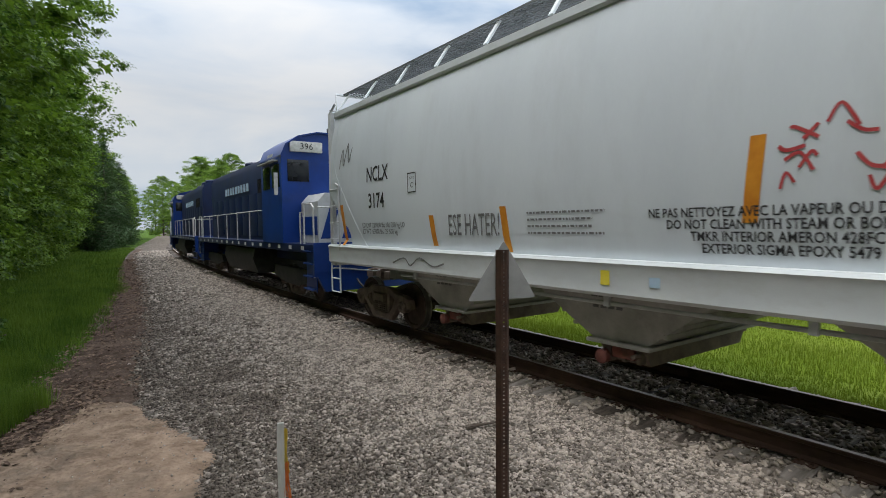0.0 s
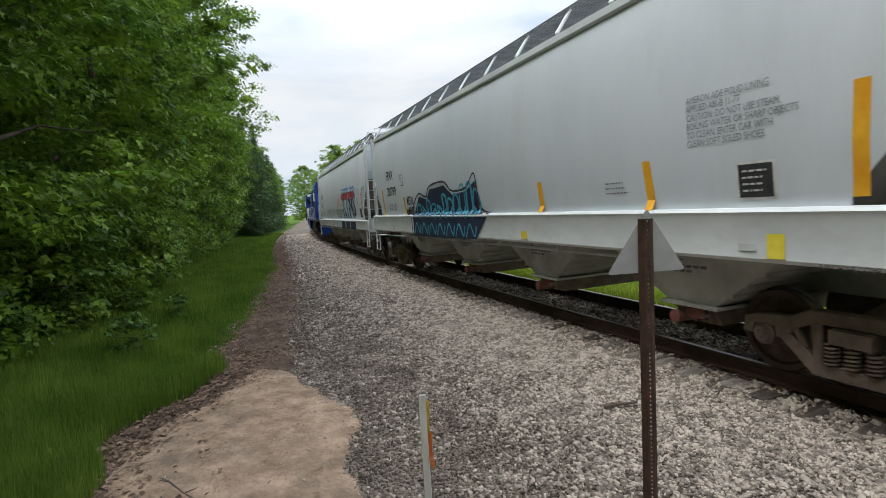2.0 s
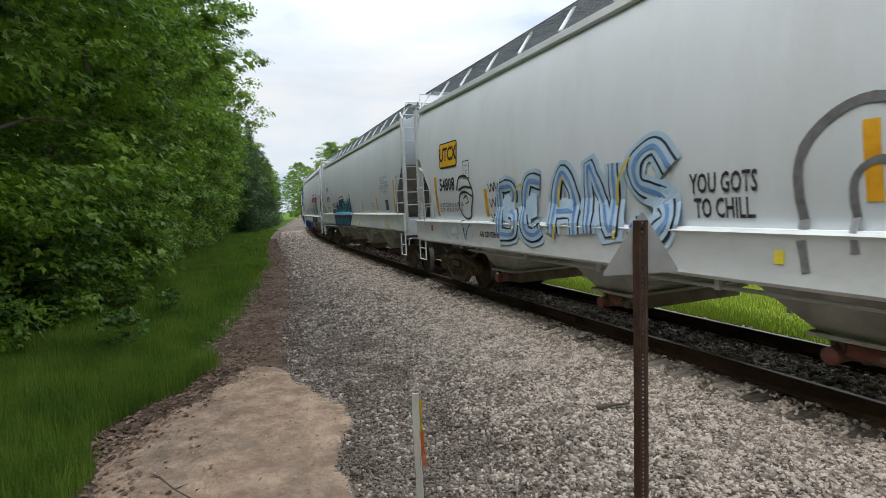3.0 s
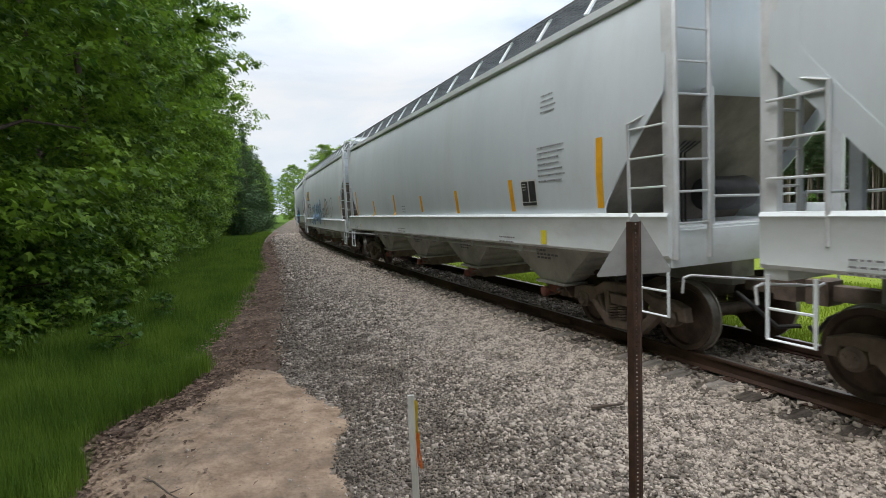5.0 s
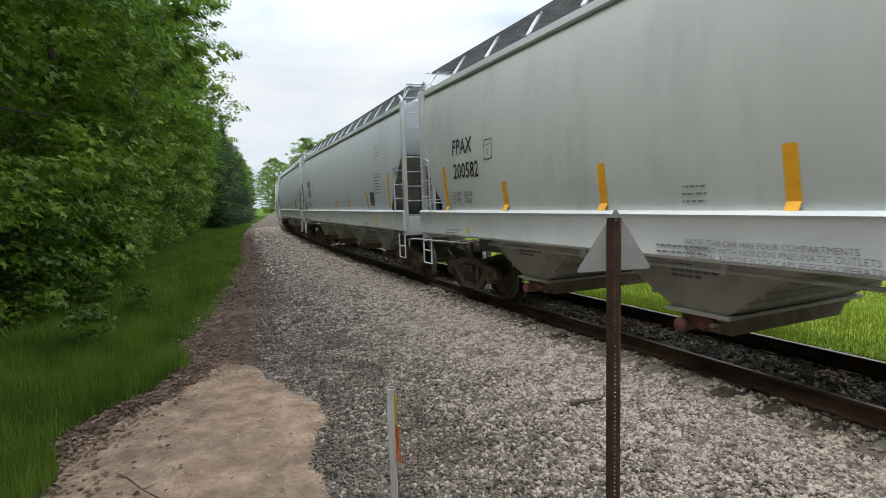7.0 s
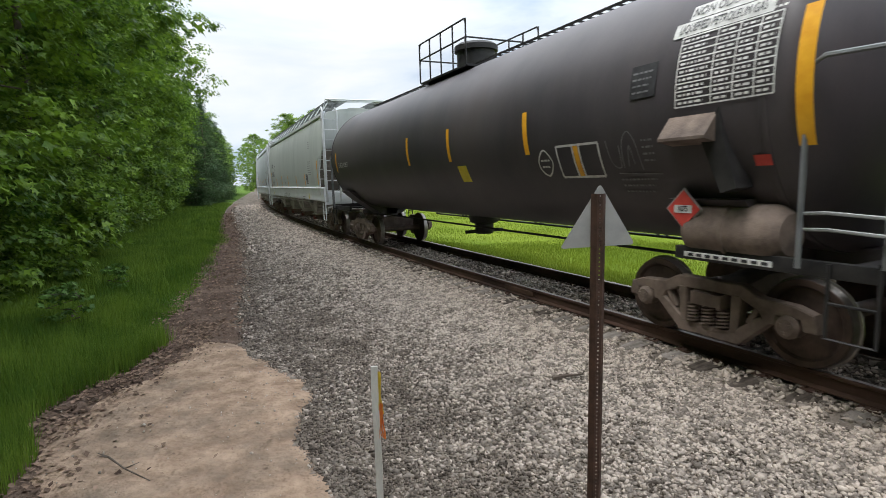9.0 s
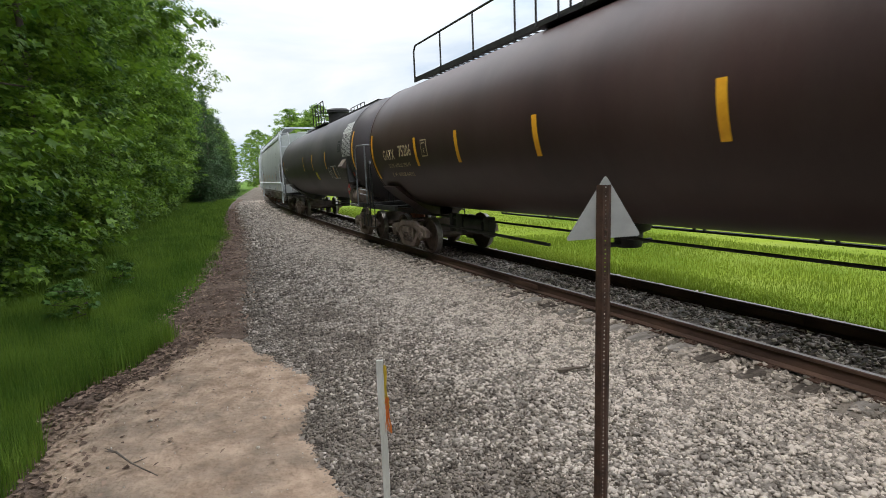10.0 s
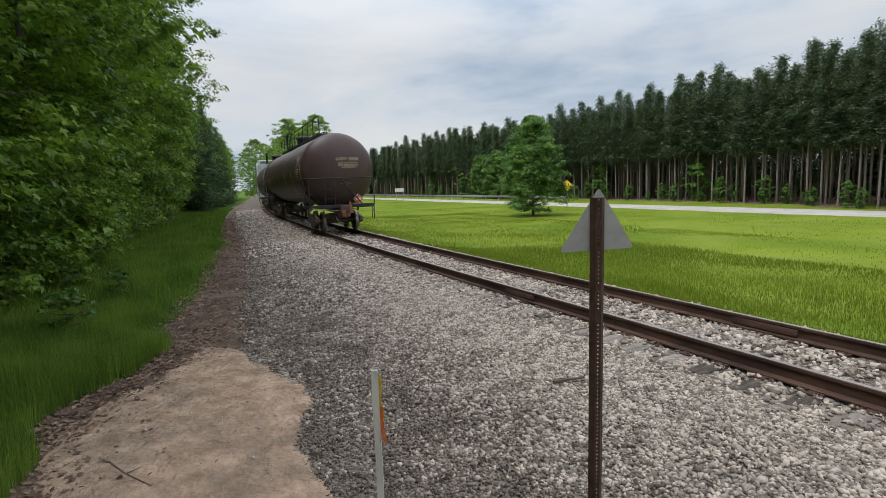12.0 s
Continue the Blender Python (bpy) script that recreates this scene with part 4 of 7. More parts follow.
def diamond(parent, centre, size, way, text="1075"):
    """A hazard placard: red diamond with a white number bar. way: 'x' for the flank, 'y' for the end."""
    bm = bmesh.new()
    for s, lift in ((size, 0.0),):
        pts = [(0, s), (s, 0), (0, -s), (-s, 0)]
        vs = [bm.verts.new((centre[0] - 0.01, centre[1] + a, centre[2] + b) if way == "x" else (centre[0] + a, centre[1] - 0.01, centre[2] + b)) for a, b in pts]
        bm.faces.new(vs)
        r = bmesh.ops.extrude_face_region(bm, geom=bm.faces[:])
        for v in r["geom"]:
            if isinstance(v, bmesh.types.BMVert):
                v.co += Vector((0.008, 0, 0)) if way == "x" else Vector((0, 0.008, 0))
    d = part("hazard_placard", bm, M["red"], parent, "red diamond hazard placard")
    bm = bmesh.new()
    if way == "x":
        box(bm, (centre[0] - 0.014, centre[1], centre[2]), (0.006, size * 1.1, size * 0.42))
    else:
        box(bm, (centre[0], centre[1] - 0.014, centre[2]), (size * 1.1, 0.006, size * 0.42))
    part("number_panel", bm, M["ink_white"], d)
    bm = bmesh.new()
    s = size * 1.16
    at = (lambda a, b, g: (centre[0] + g, centre[1] + a, centre[2] + b)) if way == "x" else (lambda a, b, g: (centre[0] + a, centre[1] + g, centre[2] + b))
    bm.faces.new([bm.verts.new(at(a, b, 0.004)) for a, b in ((0, s), (s, 0), (0, -s), (-s, 0))])
    part("placard_holder", bm, M["galv"], d, "grey metal placard holder")
    if way == "x":
        lettering(text, size * 0.40, d, lambda z: -centre[0] + 0.012, centre[1], centre[2], "ink", "CENTER", 0.8, bold=0.003)
    if way == "y":
        end_text(d, text, size * 0.36, centre[0], centre[1] - 0.019, centre[2], "ink")
    return d


def end_text(parent, text, size, x, y, z, mat):
    cu = bpy.data.curves.new("lettering", "FONT")
    cu.body, cu.size, cu.align_x, cu.align_y, cu.resolution_u = text, size, "CENTER", "CENTER", 2
    tmp = bpy.data.objects.new("lettering", cu)
    me = bpy.data.meshes.new_from_object(tmp)
    bpy.data.objects.remove(tmp)
    for v in me.vertices:
        v.co = Vector((x + v.co.x, y(v.co.x, z + v.co.y) if callable(y) else y, z + v.co.y))
    me.materials.clear()
    me.materials.append(M[mat])
    return part("lettering", me, None, parent)

# ---- locomotives ----


def locomotive(length, paint, label, cab_at_rear):
    """A hood-type diesel; the cab stands at the rear (-y) or at the front."""
    loco = thing("diesel_locomotive", label, "locomotive", "locomotives of the train")
    hl = length / 2 - 0.6
    w = -1 if cab_at_rear else 1
    bm = bmesh.new()
    box(bm, (0, 0, 1.52), (2.95, 2 * hl, 0.22), bevel=0.02)
    box(bm, (0, 0, 1.22), (1.2, 2 * hl - 1.0, 0.4))
    part("underframe", bm, M["loco_dark"], loco, "dark blue underframe")
    bm = bmesh.new()
    prism(bm, [(-1.35, 1.35), (-1.42, 1.0), (-1.25, 0.50), (1.25, 0.50), (1.42, 1.0), (1.35, 1.35)], -2.3, 2.3, "y")
    part("fuel_tank", bm, M["black"], loco, "black fuel tank")
    yh0, yh1 = sorted((-w * (hl - 0.9), w * (hl - 4.4)))
    bm = bmesh.new()
    prism(bm, [(-0.92, 1.62), (-0.92, 4.22), (-0.80, 4.50), (-0.45, 4.66), (0.45, 4.66), (0.80, 4.50), (0.92, 4.22), (0.92, 1.62)], yh0, yh1, "y")
    hood = part("long_hood", bm, M["loco_dark"], loco, "dark blue engine hood", smooth=30)
    n = 9
    for sx in (-1, 1):
        for k in range(n):
            y = yh0 + 0.5 + (yh1 - yh0 - 1.0) * (k + 0.5) / n
            bm = bmesh.new()
            box(bm, (sx * 0.93, y, 2.55), (0.03, (yh1 - yh0 - 1.0) / n - 0.08, 1.55), bevel=0.01)
            box(bm, (sx * 0.955, y + 0.2, 2.6), (0.03, 0.04, 0.18))
            part("hood_door", bm, M["loco_dark"], hood)
    for y, s in ((yh0 + 1.6, 0.55), (yh0 + 3.2, 0.55), ((yh0 + yh1) / 2 + 1, 0.4)):
        bm = bmesh.new()
        lathe(bm, [(s, 4.55), (s, 4.80), (s * 0.85, 4.86), (0.05, 4.86)], "z", (0, y, 0), 18)
        part("roof_fan", bm, M["loco_dark"], loco)
    for sx in (-1, 1):
        bm = bmesh.new()
        for k in range(12):
            box(bm, (sx * 0.94, yh0 + 1.2 + k * 0.13, 3.55), (0.04, 0.05, 0.5))
        part("radiator_grille", bm, M["black"], hood)
    yc = w * (hl - 3.4)
    bm = bmesh.new()
    prism(bm, [(-1.50, 1.62), (-1.50, 4.10), (-1.36, 4.40), (-1.0, 4.64), (-0.45, 4.78), (0.45, 4.78), (1.0, 4.64), (1.36, 4.40), (1.50, 4.10), (1.50, 1.62)], yc - 1.05, yc + 1.05, "y")
    cab = part("cab", bm, M[paint], loco, "bright blue cab", smooth=30)
    bm = bmesh.new()
    arch = [(-1.53, 4.10), (-1.39, 4.42), (-1.02, 4.67), (-0.46, 4.81), (0.46, 4.81), (1.02, 4.67), (1.39, 4.42), (1.53, 4.10)]
    prism(bm, arch + [(x * 0.985, z - 0.035) for x, z in arch[::-1]], yc - 1.12, yc + 1.12, "y")
    part("cab_roof", bm, M[paint], cab)
    for sx in (-1, 1):
        for dy in (-0.5, 0.45):
            bm = bmesh.new()
            box(bm, (sx * 1.50, yc + dy, 3.55), (0.03, 0.72, 0.66), bevel=0.01)
            part("cab_window", bm, M["glass"], cab)
        bm = bmesh.new()
        box(bm, (sx * 1.56, yc + w * -0.1, 3.98), (0.16, 1.7, 0.03))
        box(bm, (sx * 1.62, yc - 0.9, 3.3), (0.10, 0.05, 0.62))
        part("window_shade", bm, M["ink_white"], cab)
        for fy in (-1, 1):
            bm = bmesh.new()
            box(bm, (sx * 1.02, yc + fy * 1.05, 3.68), (0.62, 0.03, 0.62), bevel=0.01)
            part("windshield", bm, M["glass"], cab)
    for fy in (-1, 1):
        bm = bmesh.new()
        box(bm, (-0.78, yc + fy * 1.08, 4.36), (0.95, 0.08, 0.30), bevel=0.02)
        nb = part("number_board", bm, M["ink_white"], cab, "white number board")
        end_text(nb, "396", 0.26, -0.78, yc + fy * 1.08 - 0.046, 4.36, "ink")
    bm = bmesh.new()
    box(bm, (-1.504, yc, 4.10), (0.02, 0.5, 0.24))
    part("side_board", bm, M["ink_white"], cab)
    bm = bmesh.new()
    prism(bm, [(-0.95, 1.62), (-0.95, 2.75), (-0.75, 2.98), (0.75, 2.98), (0.95, 2.75), (0.95, 1.62)], min(w * (hl - 2.4), w * (hl - 1.0)), max(w * (hl - 2.4), w * (hl - 1.0)), "y")
    nose = part("short_hood", bm, M["frame_grey"], loco, "grey short hood", smooth=30)
    bm = bmesh.new()
    yn = w * (hl - 1.0) + w * 0.008
    for k in range(3):
        bm.faces.new([bm.verts.new((x, yn, z)) for x, z in ((-0.9 + k * 0.6, 1.75), (-0.62 + k * 0.6, 1.75), (-0.32 + k * 0.6, 2.7), (-0.60 + k * 0.6, 2.7))])
    part("nose_stripe", bm, M[paint], nose, "blue slanted stripe")
    bm = bmesh.new()
    box(bm, (-0.956, w * (hl - 1.7), 2.1), (0.012, 1.2, 0.5))
    part("nose_stripe", bm, M[paint], nose, "blue band")
    for sy in (-1, 1):
        bm = bmesh.new()
        box(bm, (0, sy * hl, 1.25), (2.95, 0.12, 0.85), bevel=0.02)
        prism(bm, [(-1.45, 0.95), (-1.2, 0.45), (1.2, 0.45), (1.45, 0.95)], sy * hl - 0.06, sy * hl + 0.06, "y")
        part("pilot", bm, M[paint], loco, "blue pilot sheet")
        for sx in (-1, 1):
            bm = bmesh.new()
            x = sx * 1.42
            for k in range(4):
                box(bm, (x, sy * (hl - 0.45), 0.50 + k * 0.32), (0.14, 0.62, 0.03))
            box(bm, (x - sx * 0.06, sy * (hl - 0.45), 0.98), (0.02, 0.72, 1.1))
            part("step_well", bm, M[paint], loco)
            bm = bmesh.new()
            tube(bm, [(x, sy * (hl - 0.10), 0.8), (x, sy * (hl - 0.10), 2.55), (x, sy * (hl - 0.25), 2.65), (x, sy * (hl - 0.80), 2.65), (x, sy * (hl - 0.80), 1.6)], 0.024, 7)
            tube(bm, [(x, sy * (hl - 0.80), 2.45), (x, sy * (hl - 1.1), 2.45), (x, sy * (hl - 1.1), 1.6)], 0.02, 7)
            part("stair_handrail", bm, M["ink_white"], loco, "white stair handrail")
        bm = bmesh.new()
        tube(bm, [(-1.35, sy * (hl + 0.02), 2.55), (-0.4, sy * (hl + 0.02), 2.55), (-0.4, sy * (hl + 0.02), 1.7)], 0.02, 7)
        tube(bm, [(1.35, sy * (hl + 0.02), 2.55), (0.4, sy * (hl + 0.02), 2.55), (0.4, sy * (hl + 0.02), 1.7)], 0.02, 7)
        part("end_handrail", bm, M["ink_white"], loco, "white end handrail")
        coupler(loco, sy * (hl - 0.05), sy)
    for sx in (-1, 1):
        bm = bmesh.new()
        y0, y1 = sorted((-w * (hl - 1.2), w * (hl - 4.6)))
        tube(bm, [(sx * 1.42, y0, 2.62), (sx * 1.42, y1, 2.62)], 0.018, 6)
        for k in range(7):
            yy = y0 + (y1 - y0) * k / 6
            tube(bm, [(sx * 1.42, yy, 1.6), (sx * 1.42, yy, 2.64)], 0.018, 6)
        part("side_handrail", bm, M["ink_white"], loco, "pale walkway handrail")
        bm = bmesh.new()
        for k in range(16):
            box(bm, (sx * 1.479, -hl + 0.8 + k * (2 * hl - 1.6) / 15, 1.52), (0.008, 0.22, 0.10))
        part("sill_marker", bm, M["ink_white"], loco)
    bm = bmesh.new()
    for k in range(9):
        box(bm, (-0.962, (yh0 + yh1) / 2 + 2.2 - k * 0.48, 3.62), (0.012, 0.30, 0.30))
    part("side_emblem", bm, M["spray_sky"], hood, "pale unreadable name on the hood")
    for sy in (-1, 1):
        truck(loco, sy * (hl - 2.7), base=2.4)
        for sx in (-1, 1):
            bm = bmesh.new()
            prism(bm, [(-1.75, 0.62), (-1.6, 0.90), (1.6, 0.90), (1.75, 0.62), (1.4, 0.55), (0.6, 0.42), (-0.6, 0.42), (-1.4, 0.55)], sx * 1.10 - 0.08, sx * 1.10 + 0.08, "x")
            part("truck_frame", bm, M["black"], loco, at=pose(0, sy * (hl - 2.7), 0))
    bm = bmesh.new()
    tube(bm, [(0.3, yc, 4.8), (0.3, yc, 5.15)], 0.02, 6)
    for k in range(3):
        lathe(bm, [(0.03, 0), (0.05, 0.3), (0.09, 0.42)], "y", (-0.2 + k * 0.14, yc - 0.2, 4.90), 10)
    part("horn", bm, M["black"], cab)
    return loco, hl

# ---- ground: one sheet to the horizon ----


def ground_sheet():
    us = np.array(sorted(set([-1500, -600, -250, -120, -60, -35, -22, -16, -13] + list(np.arange(-11, 6.01, 0.25)) + list(np.arange(7, 20, 1.0)) + [22, 25, 28, 31, 34, 38, 42, 46, 52, 60, 80, 120, 250, 600, 1500])))
    ss = np.array(sorted(set([-1500, -600, -300, -150, -80, -50, -35, -25, -18, -12, -9, -6] + list(np.arange(-4, 26, 0.25)) + list(np.arange(26, 70, 1.0)) + list(np.arange(70, 160, 5.0)) + [180, 220, 300, 450, 700, 1100, 1600])))
    S, U = np.meshgrid(ss, us, indexing="ij")
    X, Y = beside_many(S.ravel(), U.ravel())
    Z = height(U.ravel())
    rough = np.array([noise.noise((x * 0.9, y * 0.9, 0.3)) * 0.025 + noise.noise((x * 0.22, y * 0.22, 2.0)) * 0.06 for x, y in zip(X, Y)])
    calm = np.clip((np.abs(U.ravel() + 1.0) - 7.0) / 4.0, 0.0, 1)
    Z = Z + rough * calm * (np.abs(U.ravel()) < 70)
    ns, nu = len(ss), len(us)
    i, j = np.meshgrid(np.arange(ns - 1), np.arange(nu - 1), indexing="ij")
    a = (i * nu + j).ravel()
    F = np.stack([a, a + 1, a + nu + 1, a + nu], 1)[:, ::-1]
    me = soup("ground", np.stack([X, Y, Z], 1), F, M["grass_ground"], smooth=True)
    me.materials.append(M["ballast_bed"])
    me.materials.append(M["field_ground"])
    mid_u = (us[:-1] + us[1:]) / 2
    kind = np.where(mid_u > 1.5, 2, np.where(mid_u > -5.0, 1, 0))
    mid_s = (ss[:-1] + ss[1:]) / 2
    kinds = np.tile(kind, (ns - 1, 1))
    kinds[(mid_s[:, None] < 15) & (mid_u[None] > -6.1) & (mid_u[None] < -4.0)] = 1
    me.polygons.foreach_set("material_index", kinds.ravel().astype(np.int32))
    me.update()
    ob = new("ground", me)
    return tagged(ob, "green grass ground with a grey crushed-stone track bed", "ground", kind="structure")


ground_sheet()


def patch(name, outline, material, label, lift=0.012, inset=0.5):
    """A thin irregular spread on the ground with a ragged edge; outline in world x, y."""
    pts = []
    n = len(outline)
    for k in range(n):
        a, b = Vector(outline[k]), Vector(outline[(k + 1) % n])
        c, d = Vector(outline[k - 1]), Vector(outline[(k + 2) % n])
        for q in range(8):
            t = q / 8
            p = 0.5 * ((2 * a) + (b - c) * t + (2 * c - 5 * a + 4 * b - d) * t * t + (-c + 3 * a - 3 * b + d) * t ** 3)
            p += Vector((noise.noise((p.x * 3, p.y * 3, 5)), noise.noise((p.x * 3, p.y * 3, 9)))) * 0.16 + Vector((noise.noise((p.x * 11, p.y * 11, 5)), noise.noise((p.x * 11, p.y * 11, 9)))) * 0.07
            pts.append(p)
    c = sum(pts, Vector((0, 0))) / len(pts)
    bm = bmesh.new()
    rings = []
    for k, (f, up) in enumerate(((1.0, -0.05), (0.97, -0.012), (0.9, lift - 0.012), (0.8, lift - 0.006), (0.68, lift), (0.55, lift - 0.004), (0.4, lift), (0.25, lift - 0.004), (0.1, lift))):
        ring = []
        for p in pts:
            w = c + (p - c) * f
            u = w.x - XC
            ring.append(bm.verts.new((w.x, w.y, float(height(u)) + up + 0.012 + noise.noise((w.x * 1.3, w.y * 1.3, 1)) * 0.010 + noise.noise((w.x * 4.3, w.y * 4.3, 1)) * 0.007)))
        rings.append(ring)
    m = len(pts)
    for r0, r1 in zip(rings, rings[1:]):
        for k in range(m):
            bm.faces.new((r0[k], r0[(k + 1) % m], r1[(k + 1) % m], r1[k]))
    bm.faces.new(rings[-1])
    ob = new(name, finish(bm, name, material, 60))
    return tagged(ob, label, name.replace("_", " "), kind="structure")


patch("soil_edge", [(-7.7, -4), (-7.65, 2), (-7.5, 3.6), (-7.0, 4.8), (-6.4, 5.9), (-5.9, 7.0), (-5.1, 7.4), (-4.6, 6.4), (-4.9, 5.4), (-5.8, 3.6), (-6.2, 1), (-6.3, -4)],
      M["litter"], "dark bare soil between the grass and the sand", lift=0.002)
patch("sand_patch", [(-5.05, 5.9), (-4.75, 4.6), (-4.35, 3.2), (-4.75, 2.2), (-4.72, 0.9), (-4.6, -1.5), (-4.9, -5), (-6.6, -5.5), (-7.2, -2), (-6.9, 1.5), (-7.05, 3.0), (-6.7, 3.9), (-6.0, 4.9), (-5.5, 5.9)],
      M["sand"], "bare packed tan sand beside the gravel", lift=0.018)


def litter_lo(s):
    return np.interp(s, [6, 6.7, 11.5, 22.5, 40, 60], [-7.2, -6.95, -6.05, -4.95, -4.6, -4.5])


def litter_hi(s):
    return np.interp(s, [6, 8, 11.5, 22.5, 40], [-5.7, -5.25, -4.85, -4.05, -3.8])


def litter_strip():
    """Dark soil with fallen leaves between the grass and the stones."""
    bm = bmesh.new()
    rows = []
    for k in range(0, 130):
        s = 6.0 + k * 0.5
        lo = litter_lo(s) - 0.12 + 0.22 * noise.noise((s * 0.8, 1, 0))
        hi = litter_hi(s) + 0.15 * noise.noise((s * 0.9, 7, 0))
        row = []
        for q in range(7):
            u = lo + (hi - lo) * q / 6
            e = -0.05 if q in (0, 6) else 0.012 + 0.012 * noise.noise((s * 1.7, u * 2.2, 3))
            p = beside(s, u, float(height(u)) + e + 0.003)
            row.append(bm.verts.new(p))
        rows.append(row)
    for a, b in zip(rows, rows[1:]):
        for q in range(6):
            bm.faces.new((a[q], a[q + 1], b[q + 1], b[q]))
    ob = new("leaf_litter", finish(bm, "leaf_litter", M["litter"], 60))
    tagged(ob, "dark soil strip strewn with old brown leaves", "leaf litter", kind="structure")


litter_strip()

# road beyond the field, with a verge line
ROAD_X0, ROAD_X1, ROAD_Z = 34.0, 38.5, -1.06


def road():
    bm = bmesh.new()
    prev = None
    for y in list(range(-300, 401, 10)):
        row = [bm.verts.new((x, y, z)) for x, z in ((ROAD_X0 - 0.8, ROAD_Z - 0.25), (ROAD_X0, ROAD_Z), ((ROAD_X0 + ROAD_X1) / 2, ROAD_Z + 0.07), (ROAD_X1, ROAD_Z), (ROAD_X1 + 0.8, ROAD_Z - 0.25))]
        if prev:
            for q in range(4):
                bm.faces.new((prev[q], prev[q + 1], row[q + 1], row[q]))
        prev = row
    tagged(new("road", finish(bm, "road", M["asphalt"], 60)), "pale grey asphalt country road", "road", kind="structure")


road()

# ---- track ----
track = tagged(thing("railway_track", "rusty railway track on weathered ties in crushed stone", "railway track"), kind="structure")
RAIL_PROFILE = [(-0.07, -0.185), (0.07, -0.185), (0.07, -0.172), (0.012, -0.150), (0.010, -0.048), (0.035, -0.036), (0.036, -0.008), (0.028, 0.0), (-0.028, 0.0), (-0.036, -0.008), (-0.035, -0.036), (-0.010, -0.048), (-0.012, -0.150), (-0.07, -0.172)]


def rail(u0):
    bm = bmesh.new()
    rows = []
    for s in list(range(-200, -10, 10)) + list(range(-10, 80, 2)) + list(range(80, 320, 10)):
        rows.append([bm.verts.new(beside(s, u0 + u, z)) for u, z in RAIL_PROFILE])
    n = len(RAIL_PROFILE)
    heads = []
    for a, b in zip(rows, rows[1:]):
        for k in range(n):
            f = bm.faces.new((a[k], a[(k + 1) % n], b[(k + 1) % n], b[k]))
            if k in (7,):
                heads.append(f)
    for f in heads:
        f.material_index = 1
    me = finish(bm, "rail", M["rail_rust"], 40)
    me.materials.append(M["rail_head"])
    return part("rail", me, None, track, "rusty brown steel rail with a dull head")


rail(-0.7525)
rail(0.7525)


def joint_bar(s, u0, side):
    bm = bmesh.new()
    box(bm, (0, 0, -0.098), (0.028, 0.92, 0.092), bevel=0.006)
    for k in range(6):
        lathe(bm, [(0.022, 0), (0.022, 0.022), (0.012, 0.03)], "x", (0.012 * side, -0.38 + k * 0.152, -0.098), 6)
    x, y, a = line(s)
    p = beside(s, u0 + side * 0.030)
    part("joint_bar", bm, M["rail_rust"], track, "bolted rusty joint bar", at=Matrix.Translation(p) @ Matrix.Rotation(-a, 4, "Z"))


for s0, u0 in ((5.2, -0.7525), (1.5, 0.7525)):
    for sd in (-1, 1):
        joint_bar(s0, u0, sd)


def ties():
    metas = []
    for v in range(5):
        bm = bmesh.new()
        r = random.Random(v)
        n = 12
        rows = []
        for k in range(n + 1):
            x = -1.3 + 2.6 * k / n
            e = 0.03 if k in (0, n) else 0.0
            top = 0.0 + r.uniform(-0.008, 0.006) - e * r.random()
            w = 0.112 - e * r.random()
            rows.append([bm.verts.new((x + (r.uniform(-0.04, 0.04) if k in (0, n) else 0), yy, zz)) for yy, zz in ((-w, -0.16), (-w, top - 0.012), (-w + 0.02, top), (-0.02, top - 0.004), (0.03, top + 0.003), (w - 0.02, top), (w, top - 0.012), (w, -0.16))])
        for a, b in zip(rows, rows[1:]):
            for q in range(7):
                bm.faces.new((a[q], a[q + 1], b[q + 1], b[q]))
        bm.faces.new(rows[0])
        bm.faces.new(rows[-1][::-1])
        metas.append(finish(bm, "tie", M["tie"] if v % 2 else M["tie_dark"]))
    plate = bmesh.new()
    box(plate, (0, 0, 0), (0.34, 0.19, 0.014))
    for dx, dy in ((-0.1, 0.06), (0.1, -0.06), (-0.13, -0.06)):
        box(plate, (dx, dy, 0.014), (0.028, 0.022, 0.026))
    plate_me = finish(plate, "tie_plate", M["rail_rust"])
    r = random.Random(3)
    for k in range(-14, 180):
        s = 0.495 * k + r.uniform(-0.035, 0.035)
        x, y, a = line(s)
        m = Matrix.Translation((x, y, -0.196 + r.uniform(-0.008, 0.004))) @ Matrix.Rotation(-a + r.uniform(-0.02, 0.02), 4, "Z") @ Matrix.Translation((r.uniform(-0.06, 0.05), 0, 0))
        part("tie", metas[r.choice((0, 1, 1, 2, 3, 3, 4))], None, track, at=m)
        if -2 < s < 30:
            for u in (-0.7525, 0.7525):
                part("tie_plate", plate_me, None, track, at=Matrix.Translation(beside(s, u, -0.190)) @ Matrix.Rotation(-a, 4, "Z"))


ties()

# ---- sign post and stake by the track ----


